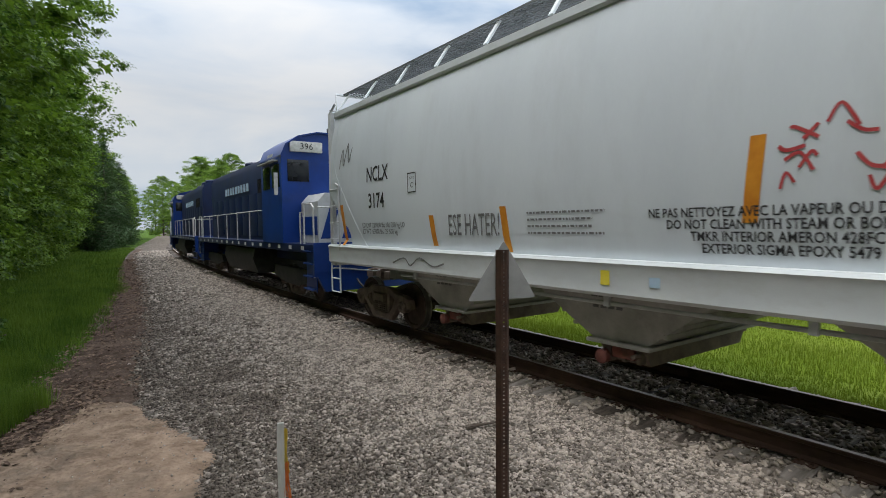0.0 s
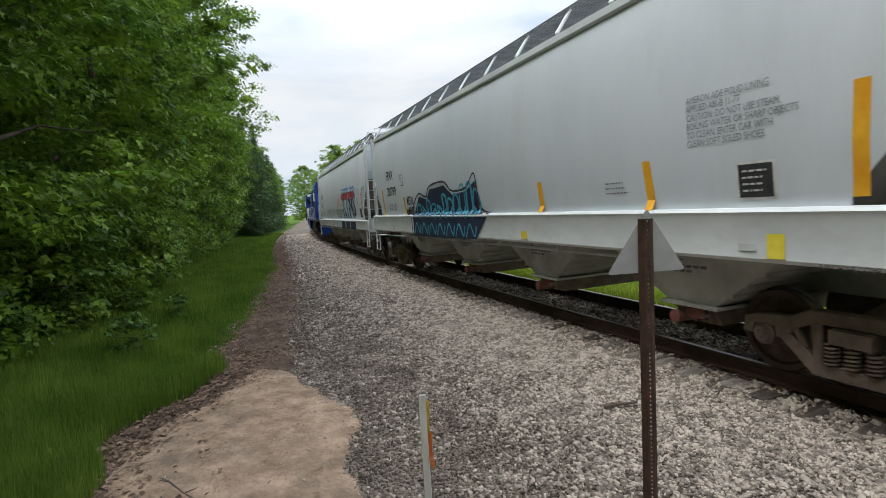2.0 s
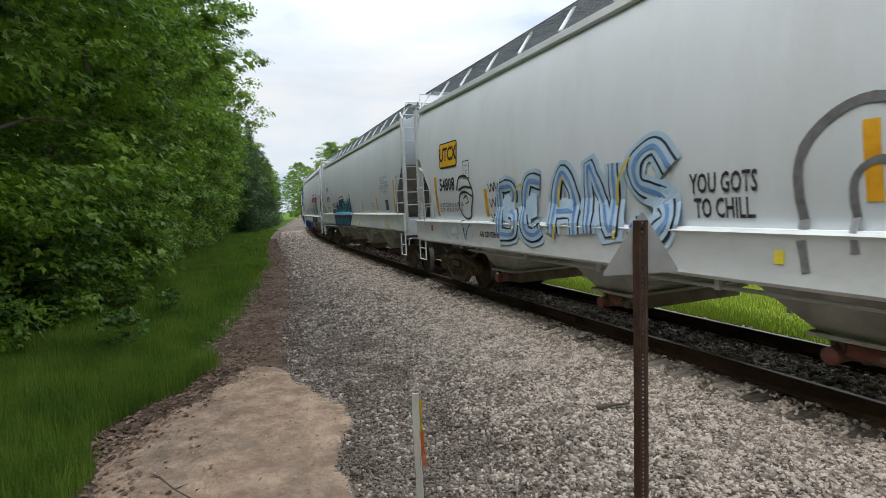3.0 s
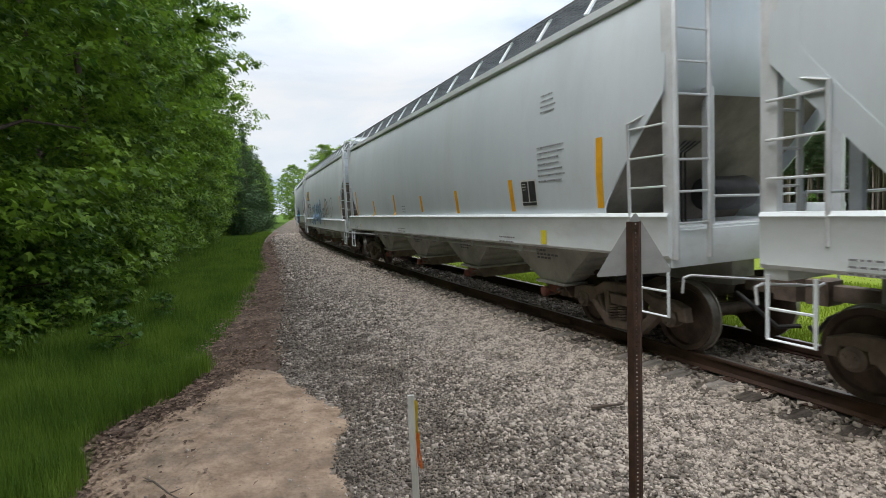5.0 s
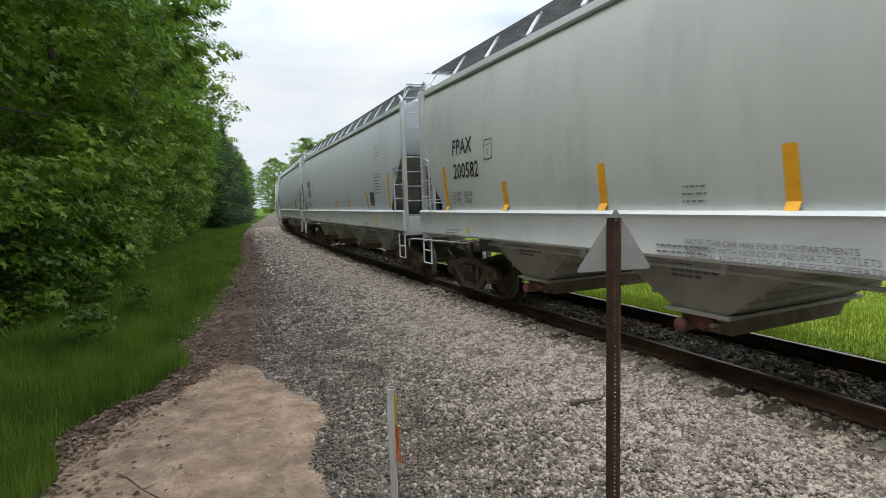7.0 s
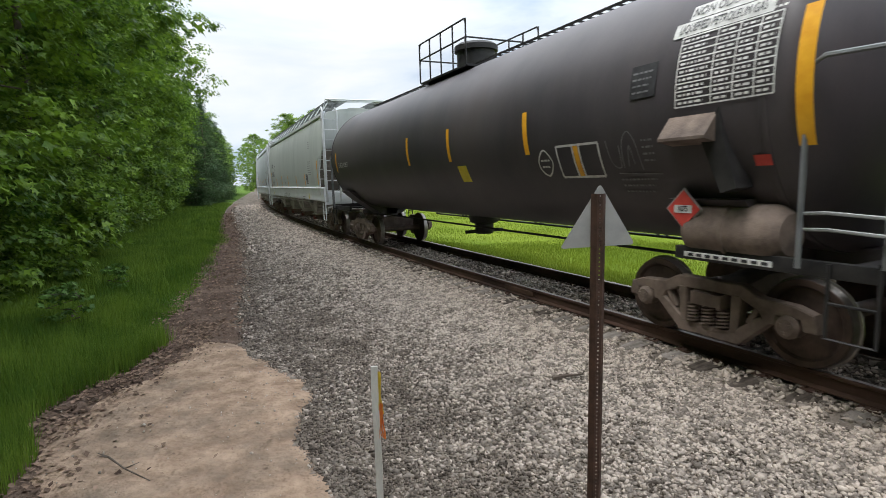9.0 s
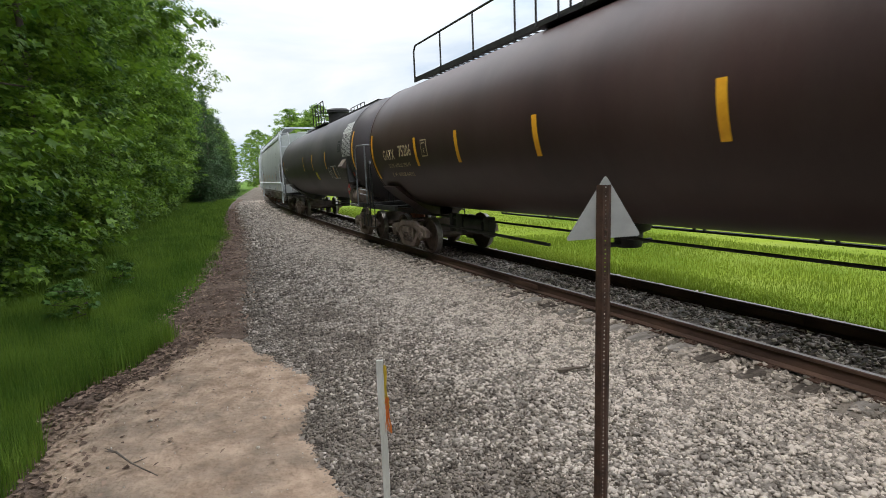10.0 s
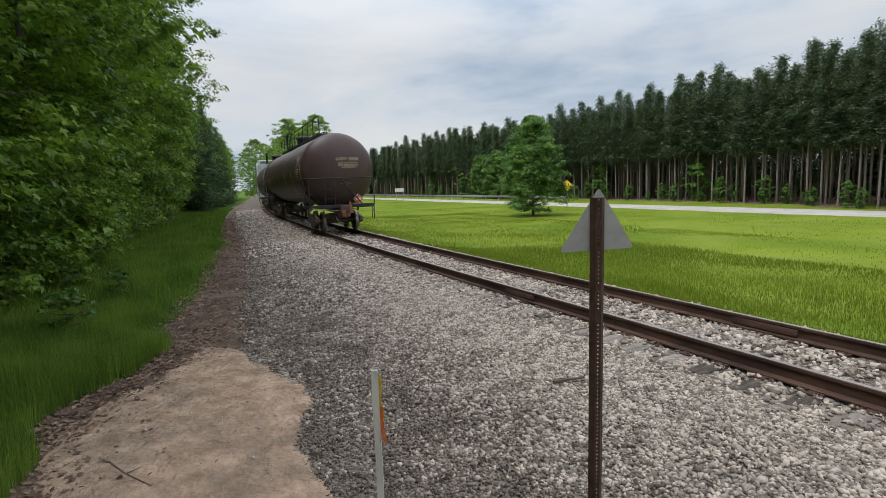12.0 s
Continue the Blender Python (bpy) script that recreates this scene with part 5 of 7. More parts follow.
def sign_post(x, y, top, lean_x, lean_y):
    """A perforated steel U-post with the bare back of a triangular sign."""
    t = thing("triangular_sign_post", "rusty perforated post with the grey back of a triangular sign", "sign post", m=pose(x, y, 0, lean_x, lean_y, -30))
    z0 = -0.6
    bm = bmesh.new()
    holes = [top - 0.03 - 0.0254 * k for k in range(int((top - z0) / 0.0254) - 1)]
    # web facing the viewer, with holes, between two flanges
    r, hw = 0.0048, 0.017
    for zc in holes:
        outer = [(-hw, zc - 0.0127), (hw, zc - 0.0127), (hw, zc + 0.0127), (-hw, zc + 0.0127)]
        ring = [(r * math.cos(a), zc + r * math.sin(a)) for a in [math.radians(225 + 45 * q) for q in range(8)]]
        vo = [bm.verts.new((p[0] + 0.006, -0.020, p[1])) for p in outer]
        vi = [bm.verts.new((p[0] + 0.006, -0.020, p[1])) for p in ring]
        vb = [bm.verts.new((p[0] + 0.006, -0.016, p[1])) for p in ring]
        for q in range(8):
            bm.faces.new((vi[q], vi[(q + 1) % 8], vb[(q + 1) % 8], vb[q]))
        for q in range(4):
            a, b, c = vi[2 * q], vi[2 * q + 1], vi[(2 * q + 2) % 8]
            bm.faces.new((vo[q], vo[(q + 1) % 4], c, b, a))
    zt, zb = top - 0.017, holes[-1] - 0.0127
    prism(bm, [(-hw + 0.006, -0.020), (-0.026, -0.004), (-0.040, 0.006), (-0.040, 0.010), (-0.024, 0.0005), (-hw + 0.006, -0.0165)], zb, zt, "z")
    prism(bm, [(hw + 0.006, -0.020), (0.034, -0.004), (0.042, 0.006), (0.042, 0.010), (0.032, 0.0005), (hw + 0.006, -0.0165)], zb, zt, "z")
    part("post", bm, M["post_steel"], t, smooth=None)
    bm = bmesh.new()
    c = [(-0.215, top - 0.335), (0.215, top - 0.315), (0.012, top + 0.040)]
    pts = []
    for k in range(3):
        p, a, b = Vector(c[k]), Vector(c[k - 1]), Vector(c[(k + 1) % 3])
        for q in (p + (a - p).normalized() * 0.02, p + ((a - p).normalized() + (b - p).normalized()) * 0.006, p + (b - p).normalized() * 0.02):
            pts.append((q.x, q.y))
    prism(bm, pts, 0.014, 0.017, "y")
    part("sign_plate", bm, M["sign_back"], t, "bare grey back of the triangular sign")
    for z in (top - 0.05, top - 0.27):
        bm = bmesh.new()
        lathe(bm, [(0.009, -0.006), (0.009, 0.0), (0.004, 0.004)], "y", (0.006, -0.022, z), 6)
        part("bolt", bm, M["post_steel"], t)


sign_post(-3.45, -0.57, 1.93, 0.5, 0.4)


def survey_stake(x, y, top):
    t = thing("survey_stake", "weathered white wooden stake with orange and yellow ribbon", "stake", m=pose(x, y, 0, 2.0, 0.6, -24))
    bm = bmesh.new()
    rows = []
    for k in range(13):
        z = -0.5 + (top + 0.5) * k / 12
        w = 0.0165 + 0.0006 * (k % 3)
        dx = 0.002 * math.sin(k)
        rows.append([bm.verts.new((dx + a, b, z)) for a, b in ((-w, -0.006), (w, -0.006), (w, 0.006), (-w, 0.006))])
    for a, b in zip(rows, rows[1:]):
        for q in range(4):
            bm.faces.new((a[q], a[(q + 1) % 4], b[(q + 1) % 4], b[q]))
    bm.faces.new(rows[0][::-1])
    bm.faces.new(rows[-1])
    part("lath", bm, M["stake"], t)
    for mat, z0, z1, n, label in (("flag_yellow", top - 0.26, top - 0.03, 3, "faded yellow ribbon"), ("flag_orange", top - 0.40, top - 0.20, 4, "orange ribbon")):
        bm = bmesh.new()
        r = random.Random(n)
        for k in range(n):
            pts = []
            x0 = 0.015 + 0.003 * k
            rows = []
            for q in range(6):
                z = z1 + (z0 - z1) * q / 5 * r.uniform(0.85, 1.0)
                xo = x0 + 0.010 * math.sin(q * 1.1 + k) * (q / 5) + 0.002 * k
                rows.append([bm.verts.new((xo - 0.005, 0.004 + 0.004 * k, z)), bm.verts.new((xo + 0.006, -0.008 + 0.004 * k, z - 0.006))])
            for a, b in zip(rows, rows[1:]):
                bm.faces.new((a[0], a[1], b[1], b[0]))
        me = finish(bm, "ribbon", M[mat], 60)
        part("ribbon", me, None, t, label)


survey_stake(-4.79, -0.43, 1.11)


def twig(name, pts, r, label):
    bm = bmesh.new()
    main = [Vector(p) for p in pts]
    tube(bm, main, [r * (1 - 0.7 * k / (len(main) - 1)) for k in range(len(main))], 6)
    for k in range(1, len(main) - 1):
        d = Vector((random.Random(k).uniform(-0.12, 0.12), random.Random(k + 9).uniform(-0.1, 0.14), 0.02))
        tube(bm, [main[k], main[k] + d], [r * 0.5, r * 0.2], 5)
    tagged(new(name, finish(bm, name, M["bark"], 50)), label, "twig")


twig("dead_branch", [(-6.50, 2.52, -0.30), (-6.34, 2.30, -0.285), (-6.20, 2.02, -0.29), (-6.00, 1.72, -0.30)], 0.013, "thin dead branch lying on the sand")
twig("dead_twig", [(-2.98, 10.4, -0.24), (-2.82, 10.7, -0.16), (-2.62, 11.0, -0.08)], 0.018, "small dead twig in the gravel")
twig("wood_scrap", [(-2.05, 1.62, -0.21), (-1.9, 1.55, -0.19), (-1.72, 1.52, -0.20)], 0.03, "splintered scrap of dark wood on the gravel")

# ---- roadside: signs, guard rail ----


def road_sign(x, y, z, size, kind):
    if kind == "diamond":
        t = thing("warning_sign", "yellow diamond warning sign on a steel post by the road", "road sign", m=pose(x, y, 0, 0, 0, -38))
        bm = bmesh.new()
        s = size
        prism(bm, [(-s, z), (0, z - s), (s, z), (0, z + s)], -0.02, 0.0, "y")
        pl = part("sign_plate", bm, M["sign_yellow"], t, "yellow diamond plate")
        bm = bmesh.new()
        for dx in (-0.14, 0.14):
            box(bm, (dx * s / 0.5, -0.026, z), (0.09, 0.008, s * 0.75), Matrix.Rotation(-dx * 1.6, 3, "Y"))
        part("sign_symbol", bm, M["ink"], pl)
    else:
        t = thing("guide_sign", "small pale road sign on two posts far down the road", "road sign", m=pose(x, y, 0, 0, 0, -22))
        bm = bmesh.new()
        box(bm, (0, 0, z), (size * 2, 0.03, size * 0.8), bevel=0.005)
        part("sign_plate", bm, M["ink_white"], t)
    for dx in ((0,) if kind == "diamond" else (-size * 0.8, size * 0.8)):
        bm = bmesh.new()
        box(bm, (dx, 0.04, (z - 1.4) / 2), (0.07, 0.05, z + 1.4))
        part("post", bm, M["galv"], t)


road_sign(32.6, 43.2, 1.25, 0.62, "diamond")
road_sign(32.4, 92.0, 0.95, 0.85, "plate")


def guard_rail():
    t = thing("guard_rail", "long galvanised guard rail along the road", "guard rail")
    bm = bmesh.new()
    x = ROAD_X1 + 0.9
    prism(bm, [(x, -0.55), (x - 0.06, -0.48), (x, -0.41), (x - 0.06, -0.34), (x, -0.27), (x + 0.02, -0.27), (x + 0.02, -0.55)], 52, 200, "y")
    part("rail", bm, M["grate"], t)
    me = None
    for k in range(38):
        if me is None:
            bm = bmesh.new()
            box(bm, (0, 0, -0.8), (0.12, 0.15, 1.0))
            me = finish(bm, "post", M["galv"])
        part("post", me, None, t, at=pose(x + 0.1, 52 + k * 4, 0))


guard_rail()

# ---- loose stones, leaves and grass (uncountable stuff) ----
CUBE_V = np.array([(-1, -1, -1), (1, -1, -1), (1, 1, -1), (-1, 1, -1), (-1, -1, 1), (1, -1, 1), (1, 1, 1), (-1, 1, 1)], float) * np.array([0.5, 0.5, 0.5])
CUBE_F = [(0, 2, 1), (0, 3, 2), (4, 5, 6), (4, 6, 7), (0, 1, 5), (0, 5, 4), (1, 2, 6), (1, 6, 5), (2, 3, 7), (2, 7, 6), (3, 0, 4), (3, 4, 7)]


def stones():
    light, dark = [], []
    for s0, s1, u0, u1, per_m2, size in ((-1.0, 7, -5.7, -1.3, 2300, 0.0245), (7, 16, -5.8, -1.3, 950, 0.035), (-14, -2.4, -5.0, 1.5, 110, 0.06), (-2.4, -1.0, -5.4, -1.3, 1300, 0.028), (16, 30, -5.0, -1.3, 330, 0.054), (30, 60, -4.4, -1.3, 90, 0.085),
                                         (-2, 12, -1.35, 1.35, 620, 0.040), (12, 40, -1.35, 1.35, 130, 0.060), (-2, 14, 1.3, 1.62, 500, 0.042), (14, 40, 1.3, 1.6, 170, 0.055)):
        n = int((s1 - s0) * (u1 - u0) * per_m2)
        s, u = RNG.uniform(s0, s1, n), RNG.uniform(u0, u1, n)
        foot = np.interp(s, [0, 6, 8, 11.5, 22.5, 40], [-5.5, -5.6, -5.45, -5.05, -4.25, -4.0]) + np.array([noise.noise((q * 1.1, 3.0, 0)) for q in s]) * 0.22 + RNG.normal(0, 0.12, n)
        keep = (np.abs(np.abs(u) - 0.7525) > 0.09) & (u > foot)
        s, u = s[keep], u[keep]
        x, y = beside_many(s, u)
        lump = np.array([noise.noise((a * 1.6, b * 1.6, 4.0)) for a, b in zip(x, y)])
        z = height(u) + size * (0.12 + 0.24 * RNG.random(len(s))) + lump * 0.006
        tie_phase = np.abs((s / 0.495 + 0.5) % 1 - 0.5) * 0.495
        on_tie = (np.abs(u) < 1.40) & (tie_phase < 0.13)
        z = np.where(on_tie & (np.abs(u) < 1.0), z + 0.016, z)
        keep = ~(on_tie & (RNG.random(len(s)) < np.where(np.abs(u) > 1.0, 0.90, 0.5)))
        sz = size * RNG.lognormal(0, 0.28, len(s))
        P = np.stack([x, y, z, sz, u, lump], 1)[keep]
        edge = np.clip((-P[:, 4] - 2.4) / 2.2, 0, 1) * 0.78 + 0.12 + P[:, 5] * 0.35
        d = RNG.random(len(P)) < edge
        light.append(P[~d])
        dark.append(P[d])
    for name, group, mat, label in (("ballast_stones", light, "stone", "pale grey and tan crushed stone ballast"), ("dirty_ballast_stones", dark, "stone_dark", "dark dirty crushed stone at the foot of the bank")):
        P = np.concatenate(group)
        n = len(P)
        grow = 1.0 if mat == "stone" else 0.72
        sc = grow * P[:, 3:4] * RNG.uniform(0.65, 1.25, (n, 3)) * np.array([1.15, 0.9, 0.62])
        me = scatter(name, CUBE_V, CUBE_F, P[:, :3], turns(n, 0.9), sc, M[mat], jitter=0.5)
        tagged(new(name, me), label, "ballast stones", kind="stuff")


stones()
LEAF_V = np.array([(0, -0.5, 0), (0.30, 0.0, 0.10), (0, 0.55, 0.0), (-0.30, 0.0, 0.10)])
LEAF_F = [(0, 1, 2), (0, 2, 3)]
# a broad leaf with three lobes, folded along its rib
LOBED_V = np.array([(0, -0.42, 0), (0.52, 0.10, 0.04), (0.17, 0.12, 0.07), (0, 0.58, -0.05), (-0.17, 0.12, 0.07), (-0.52, 0.10, 0.04)])
LOBED_F = [(0, 1, 2), (0, 2, 3), (0, 3, 4), (0, 4, 5)]


def fallen_leaves():
    n = 14000
    s = RNG.uniform(1, 45, n) ** 1.0
    u = litter_lo(s) - 0.25 + (litter_hi(s) + 0.35 - litter_lo(s)) * RNG.beta(1.6, 2.0, n)
    x, y = beside_many(s, u)
    sandy = (y < 6.2) & (x > -6.9 + np.clip((y - 3.0) * 0.5, 0, 2)) & (RNG.random(n) < 0.985)
    x, y, u = x[~sandy], y[~sandy], u[~sandy]
    n = len(x)
    z = height(u) + 0.045 + RNG.uniform(0, 0.02, n)
    k = 4200
    ky = np.concatenate([RNG.uniform(-1.5, 3.4, k // 2), RNG.uniform(3.0, 7.0, k // 2)])
    kx = np.interp(ky, [-1.5, 1.5, 3.0, 4.0, 5.0, 6.2, 7.0], [-7.2, -7.05, -7.1, -6.75, -6.05, -5.45, -5.3]) + RNG.normal(-0.05, 0.30, k)
    x, y, z = np.concatenate([x, kx]), np.concatenate([y, ky]), np.concatenate([z, height(kx - XC) + 0.022 + RNG.uniform(0, 0.02, k)])
    n = len(x)
    me = scatter("fallen_leaves", LEAF_V, LEAF_F, np.stack([x, y, z], 1), turns(n, 0.5), RNG.uniform(0.03, 0.085, (n, 1)) * np.ones((1, 3)), M["dead_leaf"], jitter=0.3)
    tagged(new("fallen_leaves", me), "old brown leaves scattered along the gravel edge", "fallen leaves", kind="stuff")


fallen_leaves()


def blades(name, pos, tall, wide, mat, label, lean=0.35):
    """Grass blades: three-sided slips, bent in the middle."""
    n = len(pos)
    yaw, bend, w = RNG.uniform(0, 2 * math.pi, n), RNG.normal(0, lean, n), wide * RNG.uniform(0.6, 1.3, n)
    c, s = np.cos(yaw), np.sin(yaw)
    side = np.stack([c, s, 0 * c], 1) * w[:, None]
    ahead = np.stack([-s, c, 0 * c], 1)
    up = np.array([0, 0, 1.0])
    mid = pos + up * (tall * 0.55)[:, None] + ahead * (bend * tall * 0.25)[:, None]
    tip = pos + up * (tall * (1 - 0.15 * np.abs(bend)))[:, None] + ahead * (bend * tall * 0.75)[:, None]
    V = np.stack([pos - side, pos + side, mid + side * 0.7, mid - side * 0.7, tip], 1).reshape(-1, 3)
    k = (np.arange(n) * 5)[:, None]
    F = np.concatenate([k + np.array([[0, 1, 2]]), k + np.array([[0, 2, 3]]), k + np.array([[3, 2, 4]])])
    tagged(new(name, soup(name, V, F, M[mat])), label, "grass", kind="stuff")


def left_grass():
    s = np.concatenate([RNG.uniform(-2, 9, 130000), RNG.uniform(9, 26, 70000), RNG.uniform(26, 70, 30000), RNG.uniform(-14, -2, 20000)])
    u = np.concatenate([RNG.uniform(-10.0, -5.6, 130000), RNG.uniform(-10.5, -4.7, 70000), RNG.uniform(-10, -4.7, 30000), RNG.uniform(-10, -6.5, 20000)])
    x, y = beside_many(s, u)
    edge = np.array([noise.noise((a * 0.9, b * 0.9, 6)) for a, b in zip(x, y)])
    ok = ~((y < 6.5) & (x > -6.90 + 0.26 * edge - 0.02 * y + np.clip((y - 3.5) * 0.42, 0, 2))) & (u < np.where(s < 6, -5.9, litter_lo(s)) + 0.45 * edge + RNG.normal(0, 0.10, len(s)))
    x, y, u, edge, s = x[ok], y[ok], u[ok], edge[ok], s[ok]
    tall = (0.22 + 0.20 * RNG.random(len(x)) + 0.12 * edge) * np.clip((np.where(s < 6, -6.0, litter_lo(s)) - u + 0.25) / 1.0, 0.35, 1.0)
    wide = np.where(s < 9, 0.0045, np.where(s < 26, 0.006, 0.014))
    blades("left_verge_grass", np.stack([x, y, height(u) - 0.02], 1), np.maximum(tall, 0.06), wide, "blade", "long green grass on the verge beside the trees")


left_grass()


def field_grass():
    s = np.concatenate([RNG.uniform(-3, 16, 90000), RNG.uniform(10, 45, 60000), RNG.uniform(-4, 90, 40000)])
    u = np.concatenate([1.55 + RNG.uniform(0, 1, 90000) ** 1.4 * 10, 1.6 + RNG.uniform(0, 1, 60000) ** 1.3 * 17, RNG.uniform(8, 32, 40000)])
    x, y = beside_many(s, u)
    edge = np.array([noise.noise((a * 0.35, b * 0.35, 6)) for a, b in zip(x, y)])
    tall = np.clip(0.09 + 0.08 * RNG.random(len(x)) + 0.08 * edge, 0.04, 1) * np.where(u > 12, 0.6, np.clip(u / 2.6, 0.5, 1))
    wide = np.where(u < 9, 0.006, np.where(u < 16, 0.010, 0.018))
    blades("field_grass", np.stack([x, y, height(u) - 0.03], 1), tall, wide, "field_blade", "bright green field grass beyond the track")


field_grass()


def sand_grit():
    """Small pebbles and crumbs lying on the bare sand."""
    n = 1300
    x, y = RNG.uniform(-7.0, -4.6, n), RNG.uniform(-1, 6.0, n)
    near_edge = np.clip((x + 6.2) / 1.6, 0, 1) ** 2
    ok = RNG.random(n) < 0.18 + 0.8 * near_edge
    x, y = x[ok], y[ok]
    n = len(x)
    z = height(x - XC) + 0.034
    me = scatter("sand_grit", CUBE_V, CUBE_F, np.stack([x, y, z], 1), turns(n), RNG.lognormal(-4.9, 0.45, (n, 1)) * RNG.uniform(0.7, 1.2, (n, 3)), M["stone"], jitter=0.4)
    tagged(new("sand_grit", me), "scattered small pebbles on the bare sand", "pebbles", kind="stuff")


sand_grit()

# ---- the train, car by car: each gap between cars passes s = 5 m at its time ----
SPEED = 13.0
GAPS = [-0.29, 1.104, 2.523, 3.91, 5.30, 6.675, 8.15, 9.455, 10.827]
TRAIN = []


def span(k):
    return (GAPS[k + 1] - GAPS[k]) * SPEED


def joins(ob, k, length):
    """Files a car for its run: s of its middle at time 0, and its truck spacing."""
    TRAIN.append((ob, 5 - SPEED * GAPS[k] - length / 2, length / 2 - 1.9))


W = hopper_wall
# first hopper
car, hl = hopper(span(0), "car_white", "white covered hopper car with spray-painted letters on its side", style="straight", cut=(0.95, 2.85), sill_z=(1.26, 1.67))
joins(car, 0, span(0))
lettering("NCLX", 0.40, car, W, 6.2, 3.05, "ink", "CENTER", 0.8, bold=0.006)
lettering("3174", 0.40, car, W, 6.25, 2.54, "ink", "CENTER", 0.8, bold=0.006)
placard_box(car, 4.95, 2.80, "C", 0.34)
lettering("LD LMT 221000 lbs 100 200 kg LO\nLT WT  65000 lbs  29 500 kg", 0.135, car, W, 6.9, 2.02, "ink", "LEFT", 0.85)
for y, z, h, sk in ((7.7, 2.1, 0.85, 0.12), (4.35, 1.98, 0.5, 0.06), (2.60, 2.0, 0.62, 0.06), (-0.52, 2.42, 0.74, -0.08), (-7.45, 2.3, 1.0, 0.08)):
    tape(car, y, z, h, 0.13, "tape_orange", sk)
bars(car, W, 2.2, 2.25, 1.3, 0.34, 4, "ink_grey")
lettering("ESE HATER!", 0.46, car, W, 3.35, 2.05, "ink_grey", "CENTER", 0.52, shear=0.12)
lettering("NE PAS NETTOYEZ AVEC LA VAPEUR OU DE L'EAU CHAUDE\nDO NOT CLEAN WITH STEAM OR BOILING WATER\nTMKR INTERIOR AMERON 428FC 08-2002\nEXTERIOR SIGMA EPOXY 5479  05-00", 0.125, car, W, -0.9, 1.98, "ink", "CENTER", 0.8, bold=0.002)
rect(car, W, -7.0, 1.97, 0.42, 0.36, "ink", name="dark_panel")
bars(car, lambda z: W(z) + 0.004, -6.84, 2.1, 0.32, 0.25, 3, "ink_white")
rng = random.Random(5)
for k in range(20):
    y0, z0 = -0.75 - rng.uniform(0, 1.7), rng.uniform(2.3, 2.85)
    stroke(car, W, [(y0, z0), (y0 - rng.uniform(0.03, 0.12), z0 + rng.uniform(-0.12, 0.14)), (y0 - rng.uniform(0.08, 0.22), z0 + rng.uniform(-0.12, 0.1))], 0.036, "spray_red")
stroke(car, W, [(7.9, 3.3), (7.75, 3.7), (7.7, 3.35), (7.5, 3.8), (7.45, 3.4), (7.3, 3.7)], 0.035, "ink_grey")
lettering("KTNS", 1.5, car, W, -4.0, 2.40, "spray_mid", "CENTER", 1.0, 0.006, bold=0.20)
lettering("KTNS", 1.5, car, W, -4.0, 2.38, "spray_sky", "CENTER", 1.0, 0.012, bold=0.11)
lettering("KTNS", 1.5, car, W, -4.03, 2.34, "spray_navy", "CENTER", 1.0, 0.018, bold=0.05)
lettering("KTNS", 1.5, car, W, -3.94, 2.37, "ink_white", "CENTER", 1.0, 0.021, bold=-0.035)
for a, b in ((-2.15, -2.75), (-3.15, -4.0), (-4.2, -4.95), (-5.2, -5.75)):
    painted(car, W, [(a, 2.62), (a - 0.03, 2.93), (b, 2.96), (b - 0.04, 2.66)], "spray_red", 0.024)
for k in range(6):
    y0, z0 = -6.15 - rng.uniform(0, 0.5), rng.uniform(2.3, 2.9)
    stroke(car, W, [(y0, z0), (y0 - 0.12, z0 + rng.uniform(-0.2, 0.3)), (y0 - rng.uniform(0.1, 0.3), z0 + rng.uniform(-0.3, 0.1))], 0.035, "spray_red")
rect(car, W, -3.55, 2.2, 0.25, 0.5, "spray_cyan", 0.016)
for a, b in ((-1.8, -3.0), (-3.2, -4.4), (-4.6, -5.9)):
    rect(car, W, (a + b) / 2, 1.42, abs(a - b), 0.34, "spray_navy", 0.012)
stroke(car, W, [(5.6, 1.4), (5.2, 1.5), (5.0, 1.38), (4.7, 1.52), (4.3, 1.4), (4.0, 1.46)], 0.03, "ink_grey", 0.012)
rect(car, W, 0.95, 1.47, 0.12, 0.16, "yellow_sticker", 0.010, "sticker")
rect(car, W, 0.35, 1.46, 0.12, 0.10, "spray_sky", 0.010, "sticker")
rect(car, W, -1.9, 1.45, 0.12, 0.42, "spray_mid", 0.012)

# second hopper
car, hl = hopper(span(1), "car_grey", "light grey covered hopper car with blue and navy spray-painted letters", "straight", cut=(1.10, 3.25))
joins(car, 1, span(1))
lettering("FPAX", 0.40, car, W, 6.35, 3.12, "ink", "CENTER", 0.85, bold=0.006)
lettering("200799", 0.40, car, W, 6.2, 2.60, "ink", "CENTER", 0.85, bold=0.006)
placard_box(car, 5.05, 2.9, "C", 0.34)
lettering("LD LMT  220000\nLT WT    66000", 0.145, car, W, 6.6, 2.10, "ink", "LEFT", 0.85)
for y, z, h, sk in ((7.2, 2.25, 0.95, 0.10), (4.85, 2.1, 0.6, 0.06), (-0.26, 2.1, 0.72, 0.04), (-2.75, 2.1, 0.5, 0.04), (-5.25, 2.15, 0.6, 0.05), (-7.6, 2.4, 0.95, -0.03)):
    tape(car, y, z, h, 0.13, "reflective", sk)
lettering("METAL\nHEADS", 0.34, car, W, 4.35, 2.1, "ink", "CENTER", 0.62, shear=0.15, bold=0.006)
